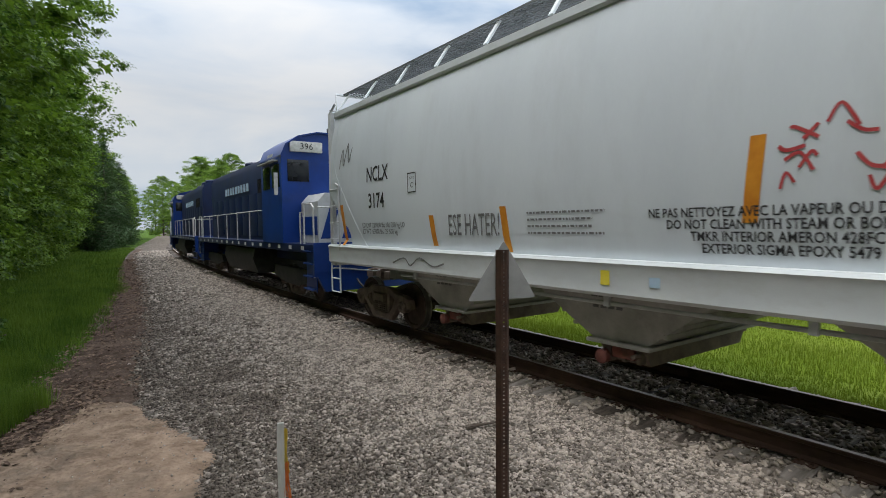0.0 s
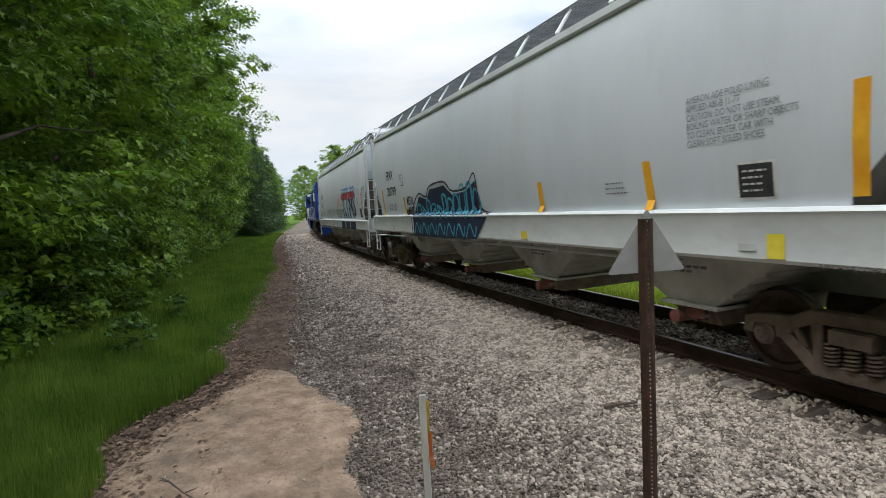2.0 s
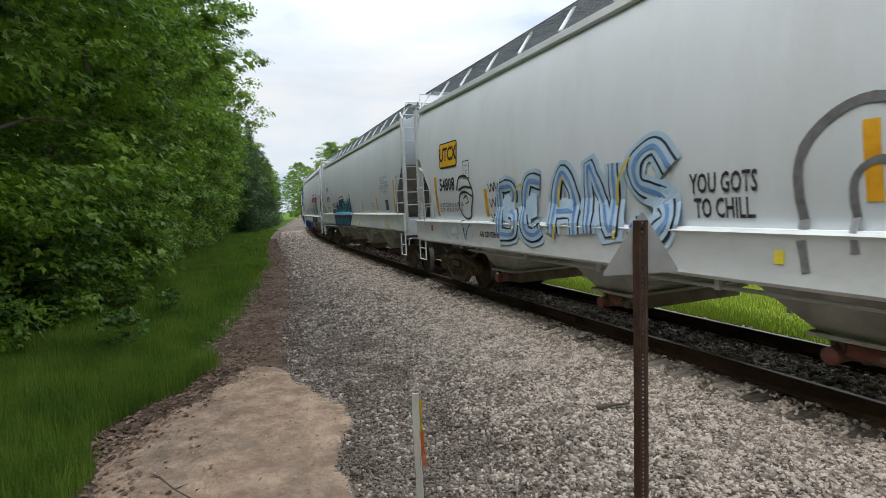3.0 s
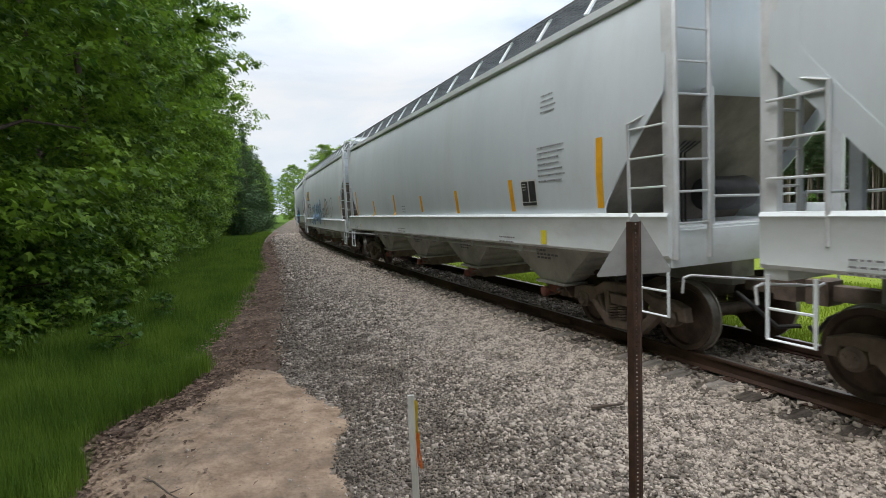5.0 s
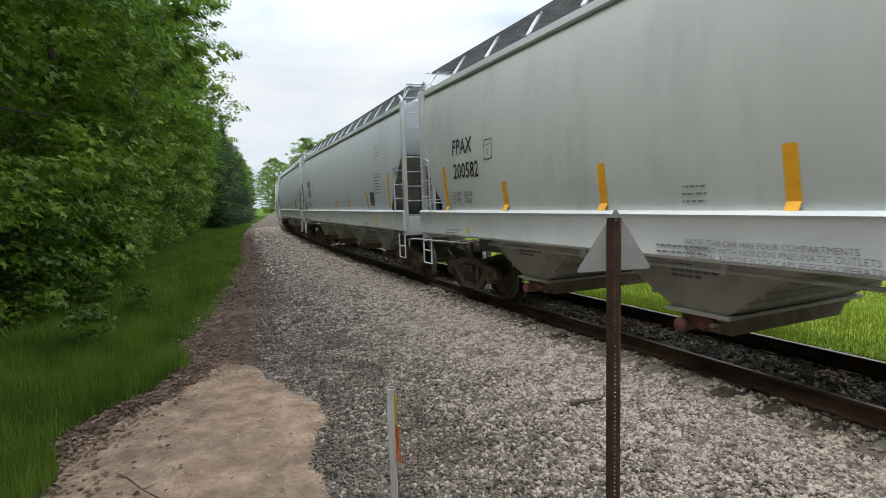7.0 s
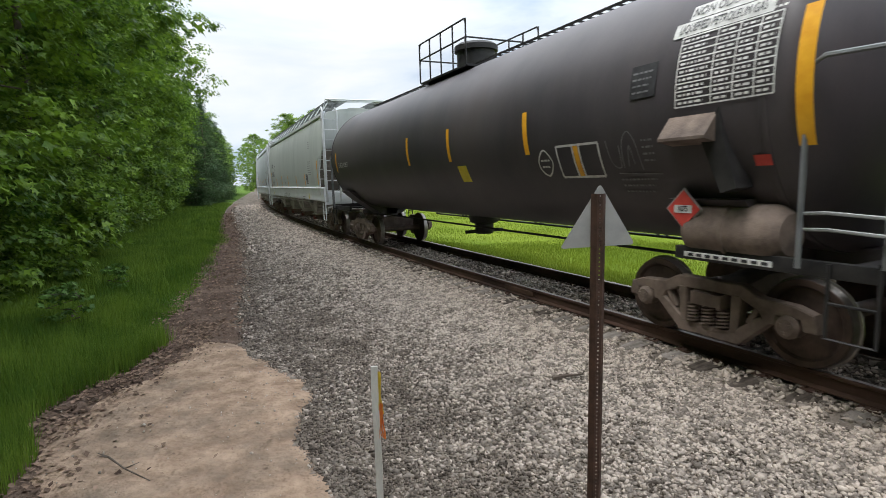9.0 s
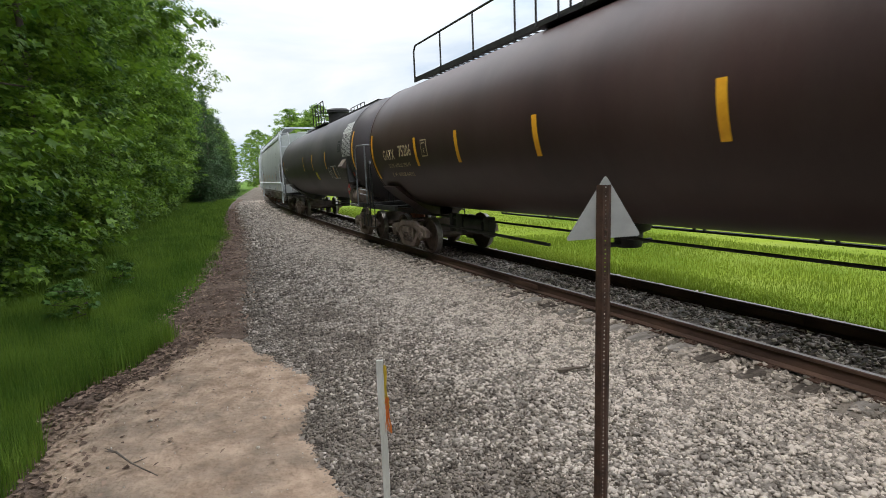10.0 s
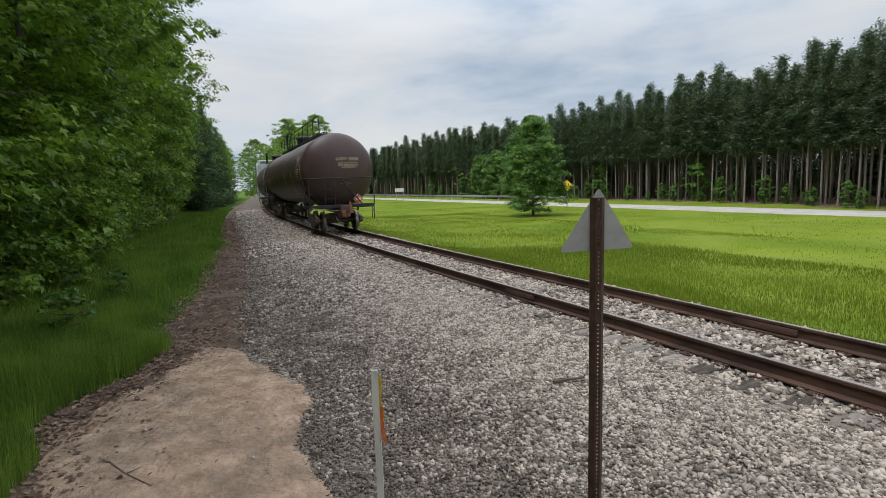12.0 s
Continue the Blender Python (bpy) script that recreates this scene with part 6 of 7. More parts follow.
painted(car, W, [(4.0, 1.25), (4.05, 1.9), (3.5, 2.35), (2.9, 2.25), (2.6, 2.5), (1.6, 2.55), (1.1, 2.3), (0.3, 2.35), (-0.2, 2.55), (-0.3, 1.9), (-0.75, 1.8), (-0.2, 1.3)], "spray_navy", 0.012, "spray_fill")
gr = random.Random(8)
for k in range(11):
    y0 = 3.75 - k * 0.38
    zt = 2.05 + 0.3 * gr.random() + (0.15 if k > 4 else 0)
    stroke(car, W, [(y0, 1.75), (y0 - 0.04 + gr.uniform(-0.1, 0.1), (1.75 + zt) / 2), (y0 - 0.1, zt), (y0 - 0.32, zt - gr.uniform(0.0, 0.2)), (y0 - 0.3, 1.85)], gr.uniform(0.05, 0.10), "spray_cyan", 0.020)
for k in range(5):
    y0 = 3.4 - k * 0.8
    stroke(car, W, [(y0, 1.80), (y0 - 0.25, 1.98), (y0 - 0.45, 1.84), (y0 - 0.6, 2.0)], 0.09, "spray_cyan", 0.024)
stroke(car, W, [(4.1, 1.3), (4.12, 2.0), (3.5, 2.42), (2.9, 2.32), (2.6, 2.58), (1.6, 2.64), (1.1, 2.4), (0.3, 2.42), (-0.2, 2.7), (-0.36, 2.0), (-0.85, 1.85)], 0.06, "ink", 0.020)
for k in range(7):
    stroke(car, W, [(3.9 - k * 0.6, 1.32), (3.7 - k * 0.6, 1.62), (3.45 - k * 0.6, 1.36), (3.35 - k * 0.6, 1.58)], 0.06, "spray_cyan", 0.026)
lettering("AMERON ADE POLID LINING\nAPPLIED ABI-B 11-77\nCAUTION: DO NOT USE STEAM,\nBOILING WATER OR SHARP OBJECTS\nTO CLEAN. ENTER CAR WITH\nCLEAN SOFT SOLED SHOES.", 0.105, car, W, -5.85, 2.80, "ink_grey", "LEFT", 0.72)
rect(car, W, -6.66, 2.12, 0.42, 0.38, "ink_white", 0.005, name="panel_border")
rect(car, W, -6.66, 2.12, 0.37, 0.33, "ink", 0.009, name="dark_panel")
bars(car, lambda z: W(z) + 0.006, -6.52, 2.25, 0.28, 0.26, 4, "ink_white")
bars(car, W, -4.4, 2.25, 0.45, 0.2, 3, "ink_grey")
rect(car, W, -6.9, 1.48, 0.18, 0.24, "yellow_sticker", 0.010, "sticker")
rect(car, W, -6.6, 1.46, 0.20, 0.07, "frame_grey", 0.012, "sticker")
rect(car, W, 6.1, 1.44, 0.20, 0.15, "frame_grey", 0.010, "sticker")
rect(car, W, -2.2, 1.45, 0.20, 0.14, "yellow_sticker", 0.010, "sticker")
lettering("3 INCH HF COMP SHOES", 0.07, car, W, -7.3, 1.32, "ink", "LEFT", 0.9, 0.012)

# third hopper
car, hl = hopper(span(2), "car_white", "white covered hopper car with a yellow panel and blue bubble letters", sill_z=(1.12, 1.68))
joins(car, 2, span(2))
painted(car, W, [(6.70, 2.95), (6.72, 3.42), (6.66, 3.48), (5.72, 3.48), (5.66, 3.42), (5.66, 2.95), (5.72, 2.89), (6.64, 2.89)], "ink", 0.006, "panel_border")
painted(car, W, [(6.66, 2.97), (6.68, 3.42), (6.64, 3.45), (5.74, 3.45), (5.70, 3.42), (5.70, 2.97), (5.74, 2.93), (6.62, 2.93)], "panel_yellow", 0.010, "yellow_panel")
lettering("UTCX", 0.42, car, W, 6.18, 3.19, "ink", "CENTER", 0.85, 0.016, bold=0.012)
lettering("54808", 0.40, car, W, 6.3, 2.50, "ink", "CENTER", 0.9, bold=0.010)
lettering("LD LMT 220700 LB 100150 KG\nLT WT   65300 LB  29500 KG", 0.125, car, W, 6.85, 1.98, "ink", "LEFT", 0.85)
placard_box(car, 5.2, 2.78, "C", 0.38)
for y, z, h, sk in ((7.0, 2.25, 0.95, 0.02), (4.36, 2.05, 0.55, 0.0), (1.9, 2.1, 0.6, 0.0), (-2.5, 2.25, 0.66, 0.02), (-7.3, 2.3, 0.9, -0.03)):
    tape(car, y, z, h, 0.13, "reflective", sk)
stroke(car, W, [(5.75, 2.35), (5.6, 2.62), (5.2, 2.62), (4.95, 2.3), (5.05, 2.0), (5.2, 1.75), (5.5, 1.75), (5.7, 2.0), (5.6, 2.25), (5.3, 2.3), (5.0, 2.2)], 0.06, "ink")
stroke(car, W, [(5.65, 2.35), (5.35, 2.42), (5.0, 2.38)], 0.06, "ink")
stroke(car, W, [(5.5, 1.7), (5.4, 1.5), (5.3, 1.3), (5.2, 1.5), (5.05, 1.6)], 0.05, "ink", 0.012)
stroke(car, W, [(5.45, 2.15), (5.3, 2.22), (5.2, 2.1), (5.35, 2.05)], 0.04, "ink")
for k in range(3):
    zz = 2.42 - k * 0.3
    stroke(car, W, [(4.22, zz), (4.15, zz - 0.16), (4.08, zz), (4.0, zz - 0.15), (3.95, zz + 0.02), (3.88, zz - 0.14), (3.8, zz)], 0.035, "ink")
for k in range(7):
    y0 = 6.6 - k * 0.26
    stroke(car, W, [(y0, 1.58), (y0 - 0.02, 1.32), (y0 - 0.12, 1.30), (y0 - 0.14, 1.58)] if k % 2 else [(y0, 1.58), (y0 - 0.12, 1.56), (y0 - 0.06, 1.30)], 0.04, "spray_sky", 0.012)
lettering("ARI CENTER FLOW", 0.15, car, W, 4.6, 1.42, "ink", "LEFT", 0.85, 0.012, shear=0.15, bold=0.004)


def over_sill(z):
    """The side with the sill's ledge bridged by paint."""
    return float(np.interp(z, [1.66, 1.95], [1.61, 1.545])) if 1.66 < z < 1.95 else W(z)


BUBBLE = {
    "B": ([(0.0, 0.0), (0.0, 0.5), (0.0, 1.0)], [(0.0, 1.0), (0.5, 1.0), (0.55, 0.72), (0.15, 0.55)], [(0.15, 0.55), (0.62, 0.42), (0.58, 0.03), (0.0, 0.0)]),
    "E": ([(0.6, 0.95), (0.2, 1.0), (0.0, 0.6), (0.05, 0.1), (0.35, -0.02), (0.65, 0.1)], [(0.05, 0.52), (0.45, 0.55)]),
    "A": ([(0.0, 0.0), (0.05, 0.6), (0.3, 1.02), (0.58, 0.7), (0.65, 0.0)], [(0.08, 0.38), (0.6, 0.40)]),
    "N": ([(0.0, 0.0), (0.02, 1.0), (0.3, 0.55), (0.58, 0.05), (0.62, 1.0)],),
    "S": ([(0.72, 0.80), (0.45, 1.08), (0.08, 0.92), (0.12, 0.62), (0.55, 0.46), (0.68, 0.18), (0.35, -0.05), (0.0, 0.12)],),
}
for wide, mat, gap in ((0.50, "spray_sky", 0.016), (0.33, "spray_navy", 0.022), (0.25, "spray_sky", 0.028), (0.08, "spray_mid", 0.034)):
    for k, ch in enumerate("BEANS"):
        for pen in BUBBLE[ch]:
            stroke(car, over_sill, [(3.72 - k * 0.88 - a * 0.86, 1.46 + 0.03 * k + b * (0.86 + 0.03 * k)) for a, b in pen], wide * (0.85 if ch == "N" and wide < 0.5 else 1.0), mat, gap, "bubble_letter")
stroke(car, W, [(3.2, 1.5), (3.1, 2.2), (2.85, 2.35)], 0.05, "spray_yellow", 0.052)
stroke(car, W, [(1.9, 1.45), (1.8, 2.1), (1.65, 2.4)], 0.05, "spray_yellow", 0.052)
stroke(car, W, [(0.5, 1.5), (0.45, 2.2), (0.2, 2.55)], 0.05, "spray_yellow", 0.052)
lettering("YOU GOTS\nTO CHILL.", 0.30, car, W, -1.08, 2.01, "ink", "CENTER", 0.54, bold=0.006, shear=0.08)
stroke(car, W, [(-2.0, 1.3), (-1.9, 2.3), (-2.4, 2.75), (-3.0, 2.5), (-3.1, 1.9)], 0.11, "ink_grey", 0.010)
stroke(car, W, [(-2.4, 1.5), (-2.35, 2.1), (-2.6, 2.25), (-2.75, 1.9)], 0.08, "ink_grey", 0.010)
stroke(car, W, [(-3.5, 2.7), (-3.45, 1.9), (-4.1, 1.85), (-4.2, 2.6), (-4.9, 2.7), (-4.8, 2.1)], 0.05, "ink_grey", 0.010)
rect(car, W, -1.75, 1.42, 0.10, 0.13, "yellow_sticker", 0.010, "sticker")
rect(car, W, 7.3, 1.48, 0.12, 0.14, "spray_red", 0.012, "sticker")
rect(car, W, 5.9, 1.46, 0.26, 0.17, "frame_grey", 0.016, "sticker")

# fourth to sixth hoppers
for k, paint, label, mark, number in ((3, "car_grey", "light grey covered hopper car with yellow tapes", "", ""), (4, "car_grey", "clean light grey covered hopper car with dark numbers", "FPAX", "215034"),
                                      (5, "car_green", "grey-green covered hopper car with dark numbers", "FPAX", "200582")):
    car, hl = hopper(span(k), paint, label, "straight", cut=(1.12, 3.25), chute_shift=0.6 if k == 5 else 0.0)
    joins(car, k, span(k))
    d = hl - 8.4
    if mark:
        lettering(mark, 0.42, car, W, 6.35 + 0.75 * d, 3.10, "ink", "CENTER", 0.85, bold=0.006)
        lettering(number, 0.42, car, W, 6.2 + 0.75 * d, 2.62, "ink", "CENTER", 0.85, bold=0.006)
        lettering("LD LMT  220100\nLT WT    65900", 0.15, car, W, 6.7 + d, 2.10, "ink", "LEFT", 0.85)
        placard_box(car, 5.15 + d, 2.95, "C", 0.36)
    for y, z, h, sk in ((7.1 + 0.75 * d, 2.3, 0.95, 0.10), (4.6 + d, 2.1, 0.5, 0.05), (2.2 + d, 2.15, 0.62, 0.02), (0.4 if k == 5 else -0.1, 2.14, 0.42 if k != 5 else 0.62, 0.03), (-2.4, 2.13, 0.5, 0.03), (-4.85, 2.18, 0.56, 0.03), (-7.15 - d, 2.4, 0.95, -0.05)):
        tape(car, y, z, h, 0.14, "reflective", sk)
    rect(car, W, -5.42, 2.20, 0.50, 0.46, "ink_white", 0.005, name="panel_border")
    for dy in (0.115, -0.115):
        rect(car, W, -5.42 + dy, 2.23, 0.20, 0.34, "ink", 0.009, name="dark_panel")
    bars(car, lambda z: W(z) + 0.006, -5.24, 2.38, 0.12, 0.14, 3, "ink_white")
    rect(car, W, -5.42, 2.02, 0.44, 0.05, "ink", 0.009, name="dark_panel")
    bars(car, W, -5.75, 2.95, 0.75, 0.62, 7, "ink_grey")
    bars(car, W, -5.85, 3.75, 0.42, 0.34, 4, "ink_grey")
    if k == 4:
        bars(car, W, -0.45, 2.20, 1.8, 0.085, 1, "faded_red")
        bars(car, W, -0.50, 2.09, 1.25, 0.085, 1, "faded_red")
    bars(car, W, 1.6, 2.15, 0.36, 0.24, 3, "ink_grey")
    bars(car, lambda z: W(z) + 0.004, 1.9, 1.5, 0.75, 0.14, 2, "ink_grey")
    bars(car, lambda z: W(z) + 0.004, -4.4, 1.48, 0.6, 0.16, 2, "ink_grey")
    bars(car, lambda z: W(z) + 0.004, 7.6, 1.48, 0.7, 0.18, 3, "ink_grey")
    rect(car, W, 6.6, 1.48, 0.10, 0.12, "yellow_sticker", 0.010, "sticker")
    rect(car, W, -5.9, 1.48, 0.16, 0.22, "yellow_sticker", 0.010, "sticker")
    if k == 4:
        lettering("5", 0.3, car, W, 2.45, 1.9, "yellow_sticker", "CENTER")
    if k == 5:
        lettering("NOTE: THIS CAR HAS FOUR COMPARTMENTS\nEQUIPPED WITH NORCON PNEUMATIC OUTLETS\nCAUTION: REMOVE BOTH CAPS BEFORE OPERATING OUTLETS", 0.085, car, W, 1.5, 1.44, "ink_grey", "LEFT", 0.95, 0.012)

# tank cars
TW = tank_wall
car, hl = tank_car(span(6), "tank_black", "black tank car with yellow tapes and a railed dome", False)
joins(car, 6, span(6))
lettering("GATX 63867", 0.22, car, TW, 6.1, 2.55, "ink_white", "CENTER", 0.85, 0.014)
for y in (6.9, 0.75, -1.3, -3.85, -7.82):
    tank_tape(car, y, 2.65 if y > -7 else 2.78, 0.62 if y > -7 else 1.15, 0.11 if y > -7 else 0.14)
def frame_lines(y, z, w, h, rows, cols, t=0.016):
    """A stencilled table: thin white rules with filled cells."""
    for k in range(rows + 1):
        rect(car, TW, y, z + h / 2 - h * k / rows, w, t, "ink_white", 0.014, "table_rule")
    for f in (0.0,) + cols + (1.0,):
        rect(car, TW, y + w / 2 - w * f, z, t, h, "ink_white", 0.014, "table_rule")


frame_lines(-4.95, 2.2, 0.82, 0.42, 1, (0.40, 0.56), 0.03)
rect(car, TW, -4.95 + 0.015, 2.2, 0.09, 0.40, "reflective", 0.015, "sticker")
frame_lines(-7.06, 3.02, 1.02, 0.70, 9, (0.40, 0.62, 0.82), 0.014)
for f0, f1 in ((0.03, 0.36), (0.43, 0.59), (0.65, 0.79), (0.85, 0.97)):
    bars(car, lambda z: TW(z) + 0.006, -7.06 + 0.51 - 1.02 * f0, 3.37, 1.02 * (f1 - f0), 0.70, 9, "ink_white")
bars(car, lambda z: TW(z) + 0.006, -7.0, 3.45, 0.6, 0.07, 1, "ink_white")
stroke(car, TW, [(-4.1, 2.25), (-4.25, 2.38), (-4.4, 2.2), (-4.25, 2.02), (-4.1, 2.1)], 0.035, "ink_white", 0.014, closed=True)
bars(car, lambda z: TW(z) + 0.006, -4.14, 2.28, 0.22, 0.18, 2, "ink_white")
for pts in ([(-5.50, 2.42), (-5.55, 2.14), (-5.68, 2.10), (-5.70, 2.35)], [(-5.72, 2.08), (-5.76, 2.38), (-5.86, 2.50), (-5.96, 2.36), (-6.0, 2.05)], [(-5.80, 2.10), (-5.86, 2.34), (-5.90, 2.12)], [(-5.6, 2.02), (-6.25, 2.0)]):
    stroke(car, TW, pts, 0.016, "ink_grey", 0.014)
bars(car, lambda z: TW(z) + 0.006, -6.05, 2.42, 0.2, 0.3, 4, "ink_grey")
bars(car, lambda z: TW(z) + 0.006, -5.6, 1.98, 0.6, 0.22, 3, "ink_grey")
rect(car, TW, -1.7, 2.1, 0.34, 0.30, "yellow_sticker", 0.012, "sticker")
diamond(car, (-1.50, -6.55, 1.62), 0.20, "x")
bm = bmesh.new()
box(bm, (-1.42, -6.55, 1.36), (0.03, 0.05, 0.4))
part("placard_bracket", bm, M["black"], car)
# slanted box on the flank with a dark support below it
bm = bmesh.new()
prism(bm, [(-1.52, 2.74), (-1.82, 2.36), (-1.82, 2.33), (-1.56, 2.28)], -7.02, -6.46, "y")
part("valve_box", bm, M["truck"], car, "grey slanted box on the flank")
bm = bmesh.new()
prism(bm, [(-6.86, 2.32), (-7.04, 2.62), (-7.12, 2.25), (-7.26, 1.85), (-7.10, 1.80)], -1.665, -1.42, "x")
part("box_support", bm, M["black"], car)
bm = bmesh.new()
box(bm, (-1.50, -7.05, 1.14), (0.012, 0.95, 0.055))
part("stencil_plate", bm, M["ink_white"], car, "white stencilled strip")
bm = bmesh.new()
for k in range(9):
    box(bm, (-1.508, -6.66 - k * 0.10, 1.14), (0.006, 0.06, 0.03))
part("small_print", finish(bm, "small_print", M["ink"]), None, car)
for z in (1.62, 1.48):
    bm = bmesh.new()
    tube(bm, [(-1.45, -7.75, z), (-1.55, -8.0, z + 0.02), (-1.5, -8.6, z - 0.02)], 0.016, 6)
    part("brake_pipe", bm, M["galv"], car, "thin grey brake pipe")
rect(car, TW, -6.98, 3.62, 0.86, 0.15, "ink_white", 0.010, "text_strip")
rect(car, TW, -6.94, 3.46, 1.06, 0.15, "ink_white", 0.012, "text_strip")
lettering("NON ODORIZED", 0.13, car, TW, -6.98, 3.62, "ink", "CENTER", 0.8, 0.018)
lettering("LIQUEFIED PETROLEUM GAS", 0.13, car, TW, -6.94, 3.46, "ink", "CENTER", 0.56, 0.018)
rect(car, TW, -7.42, 2.10, 0.16, 0.10, "red", 0.02, "sticker")
rect(car, TW, -6.1, 3.02, 0.36, 0.36, "ink", 0.010, "dark_panel")
bars(car, lambda z: TW(z) + 0.006, -5.95, 3.15, 0.3, 0.28, 4, "ink_grey")

car, hl = tank_car(span(7), "tank_brown", "dark brown tank car with yellow tapes and a long top handrail", True)
joins(car, 7, span(7))
lettering("GATX", 0.34, car, TW, 6.55, 2.5, "ink_cream", "CENTER", 0.85, 0.016, bold=0.004)
lettering("75206", 0.36, car, TW, 5.48, 2.55, "ink_cream", "CENTER", 0.85, 0.016, bold=0.004)
lettering("LD LMT 162900 LB  73900 KG", 0.13, car, TW, 6.0, 2.24, "ink_cream", "CENTER", 0.85, 0.014)
lettering("LT WT  100100 LB  45400 KG", 0.13, car, TW, 6.0, 2.02, "ink_cream", "CENTER", 0.85, 0.014)
for y, h in ((7.75, 1.15), (4.86, 0.62), (2.9, 0.6), (0.40, 0.6), (-2.6, 0.6), (-5.1, 0.62), (-8.03, 1.25)):
    tank_tape(car, y, 2.50, h, 0.12)
for y, z, w, h, lines in ((-7.18, 2.62, 0.95, 0.66, 6),):
    rect(car, TW, y, z, w, h, "ink", 0.010, "dark_panel")
    bars(car, lambda z: TW(z) + 0.006, y + w * 0.46, z + h * 0.46, w * 0.92, h * 0.92, lines, "ink_white")
rect(car, TW, -7.28, 3.25, 0.8, 0.45, "truck", 0.010, "worn_patch")
bars(car, lambda z: TW(z) + 0.006, -4.3, 2.1, 0.8, 0.40, 3, "ink_white")
bars(car, lambda z: TW(z) + 0.006, -5.3, 2.45, 0.6, 0.12, 1, "ink_white")
bars(car, lambda z: TW(z) + 0.006, -5.4, 2.22, 0.7, 0.30, 4, "tape_orange")
rect(car, TW, 4.38, 2.56, 0.30, 0.36, "ink_cream", 0.010, "plate_frame")
rect(car, TW, 4.38, 2.56, 0.25, 0.31, "tank_brown", 0.014, "plate_field")
lettering("E", 0.14, car, TW, 4.38, 2.50, "ink_cream", "CENTER", 0.9, 0.018)
bars(car, lambda z: TW(z) + 0.010, 4.47, 2.70, 0.18, 0.07, 1, "ink_cream")
bm = bmesh.new()
lathe(bm, [(0.05, -0.42), (0.19, -0.38), (0.20, 0.38), (0.05, 0.42)], "y", (-0.62, 3.9, 0.86), 18)
part("air_reservoir", bm, M["black"], car, "black air reservoir under the tank")
for yy, w in ((4.55, 0.30), (3.35, 0.22), (4.95, 0.16)):
    bm = bmesh.new()
    box(bm, (-0.70, yy, 0.86), (0.16, w, 0.42), bevel=0.015)
    part("brake_bracket", bm, M["black"], car)
bm = bmesh.new()
tube(bm, [(-0.80, 5.4, 0.78), (-0.80, 1.2, 0.72)], 0.03, 7)
tube(bm, [(-0.74, 5.6, 0.98), (-0.74, 3.2, 0.98)], 0.025, 7)
part("brake_rod", bm, M["black"], car)
stroke(car, TW, [(-6.6, 1.95), (-6.75, 2.2), (-6.95, 2.2), (-6.95, 1.95)], 0.04, "ink_cream", 0.012, closed=True)


def head_y(x, z):
    q = min(0.98, (x * x + (z - TANK_Z) ** 2) / TANK_R ** 2)
    return -hl - 0.20 + 0.62 * (1 - math.sqrt(1 - q)) - 0.03


end_text(car, "GATX  75206", 0.18, 0.34, head_y, 3.25, "ink_cream")
end_text(car, "CAPT 33688 US GAL\nCAPT 28050 IMP GAL\nCAPT 127 550 L", 0.10, 0.36, head_y, 2.98, "ink_cream")
end_text(car, "DOT 112J340W\nTEST\nINSP", 0.08, 0.25, head_y, 2.1, "ink_grey")
pl = diamond(car, (0.72, -hl - 0.30, 1.46), 0.21, "y")
bm = bmesh.new()
prism(bm, [(0.16, 0.85), (0.42, 0.85), (0.34, 1.15), (0.26, 1.42)], -hl - 0.62, -hl - 0.56, "y")
part("end_marker", bm, M["orange_coupler"], car, "rusty orange marker plate")
bm = bmesh.new()
tube(bm, [(0.0, -hl - 0.3, 2.35), (0.9, -hl - 0.42, 1.2)], 0.025, 6)
tube(bm, [(1.3, -hl - 0.4, 1.15), (1.3, -hl - 0.75, 0.9), (1.3, -hl - 0.75, 0.55)], 0.02, 6)
part("brake_rod", bm, M["black"], car)

# locomotives ahead of the cars
LOCO_L = 18.0
for k, (lab, rear) in enumerate((("bright blue diesel locomotive with its cab next to the freight cars", True), ("dark blue diesel locomotive leading the train", False))):
    eng, ehl = locomotive(LOCO_L, "loco_blue", lab, rear)
    TRAIN.append((eng, 5 - SPEED * GAPS[0] + LOCO_L * (k + 0.5), LOCO_L / 2 - 3.3))
paint_treads()

# ---- trees ----


def limbs(bm, height_m, r0, spread, n, seed, first=0.18):
    """A tapered trunk with limbs; returns the ends of the limbs."""
    r = random.Random(seed)
    pts, rad = [], []
    for k in range(9):
        f = k / 8
        pts.append(Vector((r.uniform(-0.12, 0.12) * k * 0.4, r.uniform(-0.12, 0.12) * k * 0.4, height_m * f)))
        rad.append(r0 * (1 - 0.88 * f) * (1.25 if k == 0 else 1))
    tube(bm, pts, rad, 9)
    ends = []
    for k in range(n):
        f = first + (0.95 - first) * (k / n)
        base = pts[0].lerp(pts[-1], f)
        i = min(7, int(f * 8))
        base = pts[i].lerp(pts[i + 1], f * 8 - i)
        a = k * 2.4 + r.uniform(-0.4, 0.4)
        reach = spread * (0.45 + 0.35 * math.sin(math.pi * f)) * r.uniform(0.6, 1.0) * (1 - 0.3 * f)
        d = Vector((math.cos(a), math.sin(a), 0))
        tip = base + d * reach + Vector((0, 0, reach * r.uniform(0.2, 0.6)))
        mid = base.lerp(tip, 0.5) + Vector((0, 0, reach * 0.12))
        tube(bm, [base, mid, tip], [r0 * 0.35 * (1 - f * 0.6), r0 * 0.2 * (1 - f * 0.6), 0.015], 6)
        ends.append((mid, tip))
    return ends


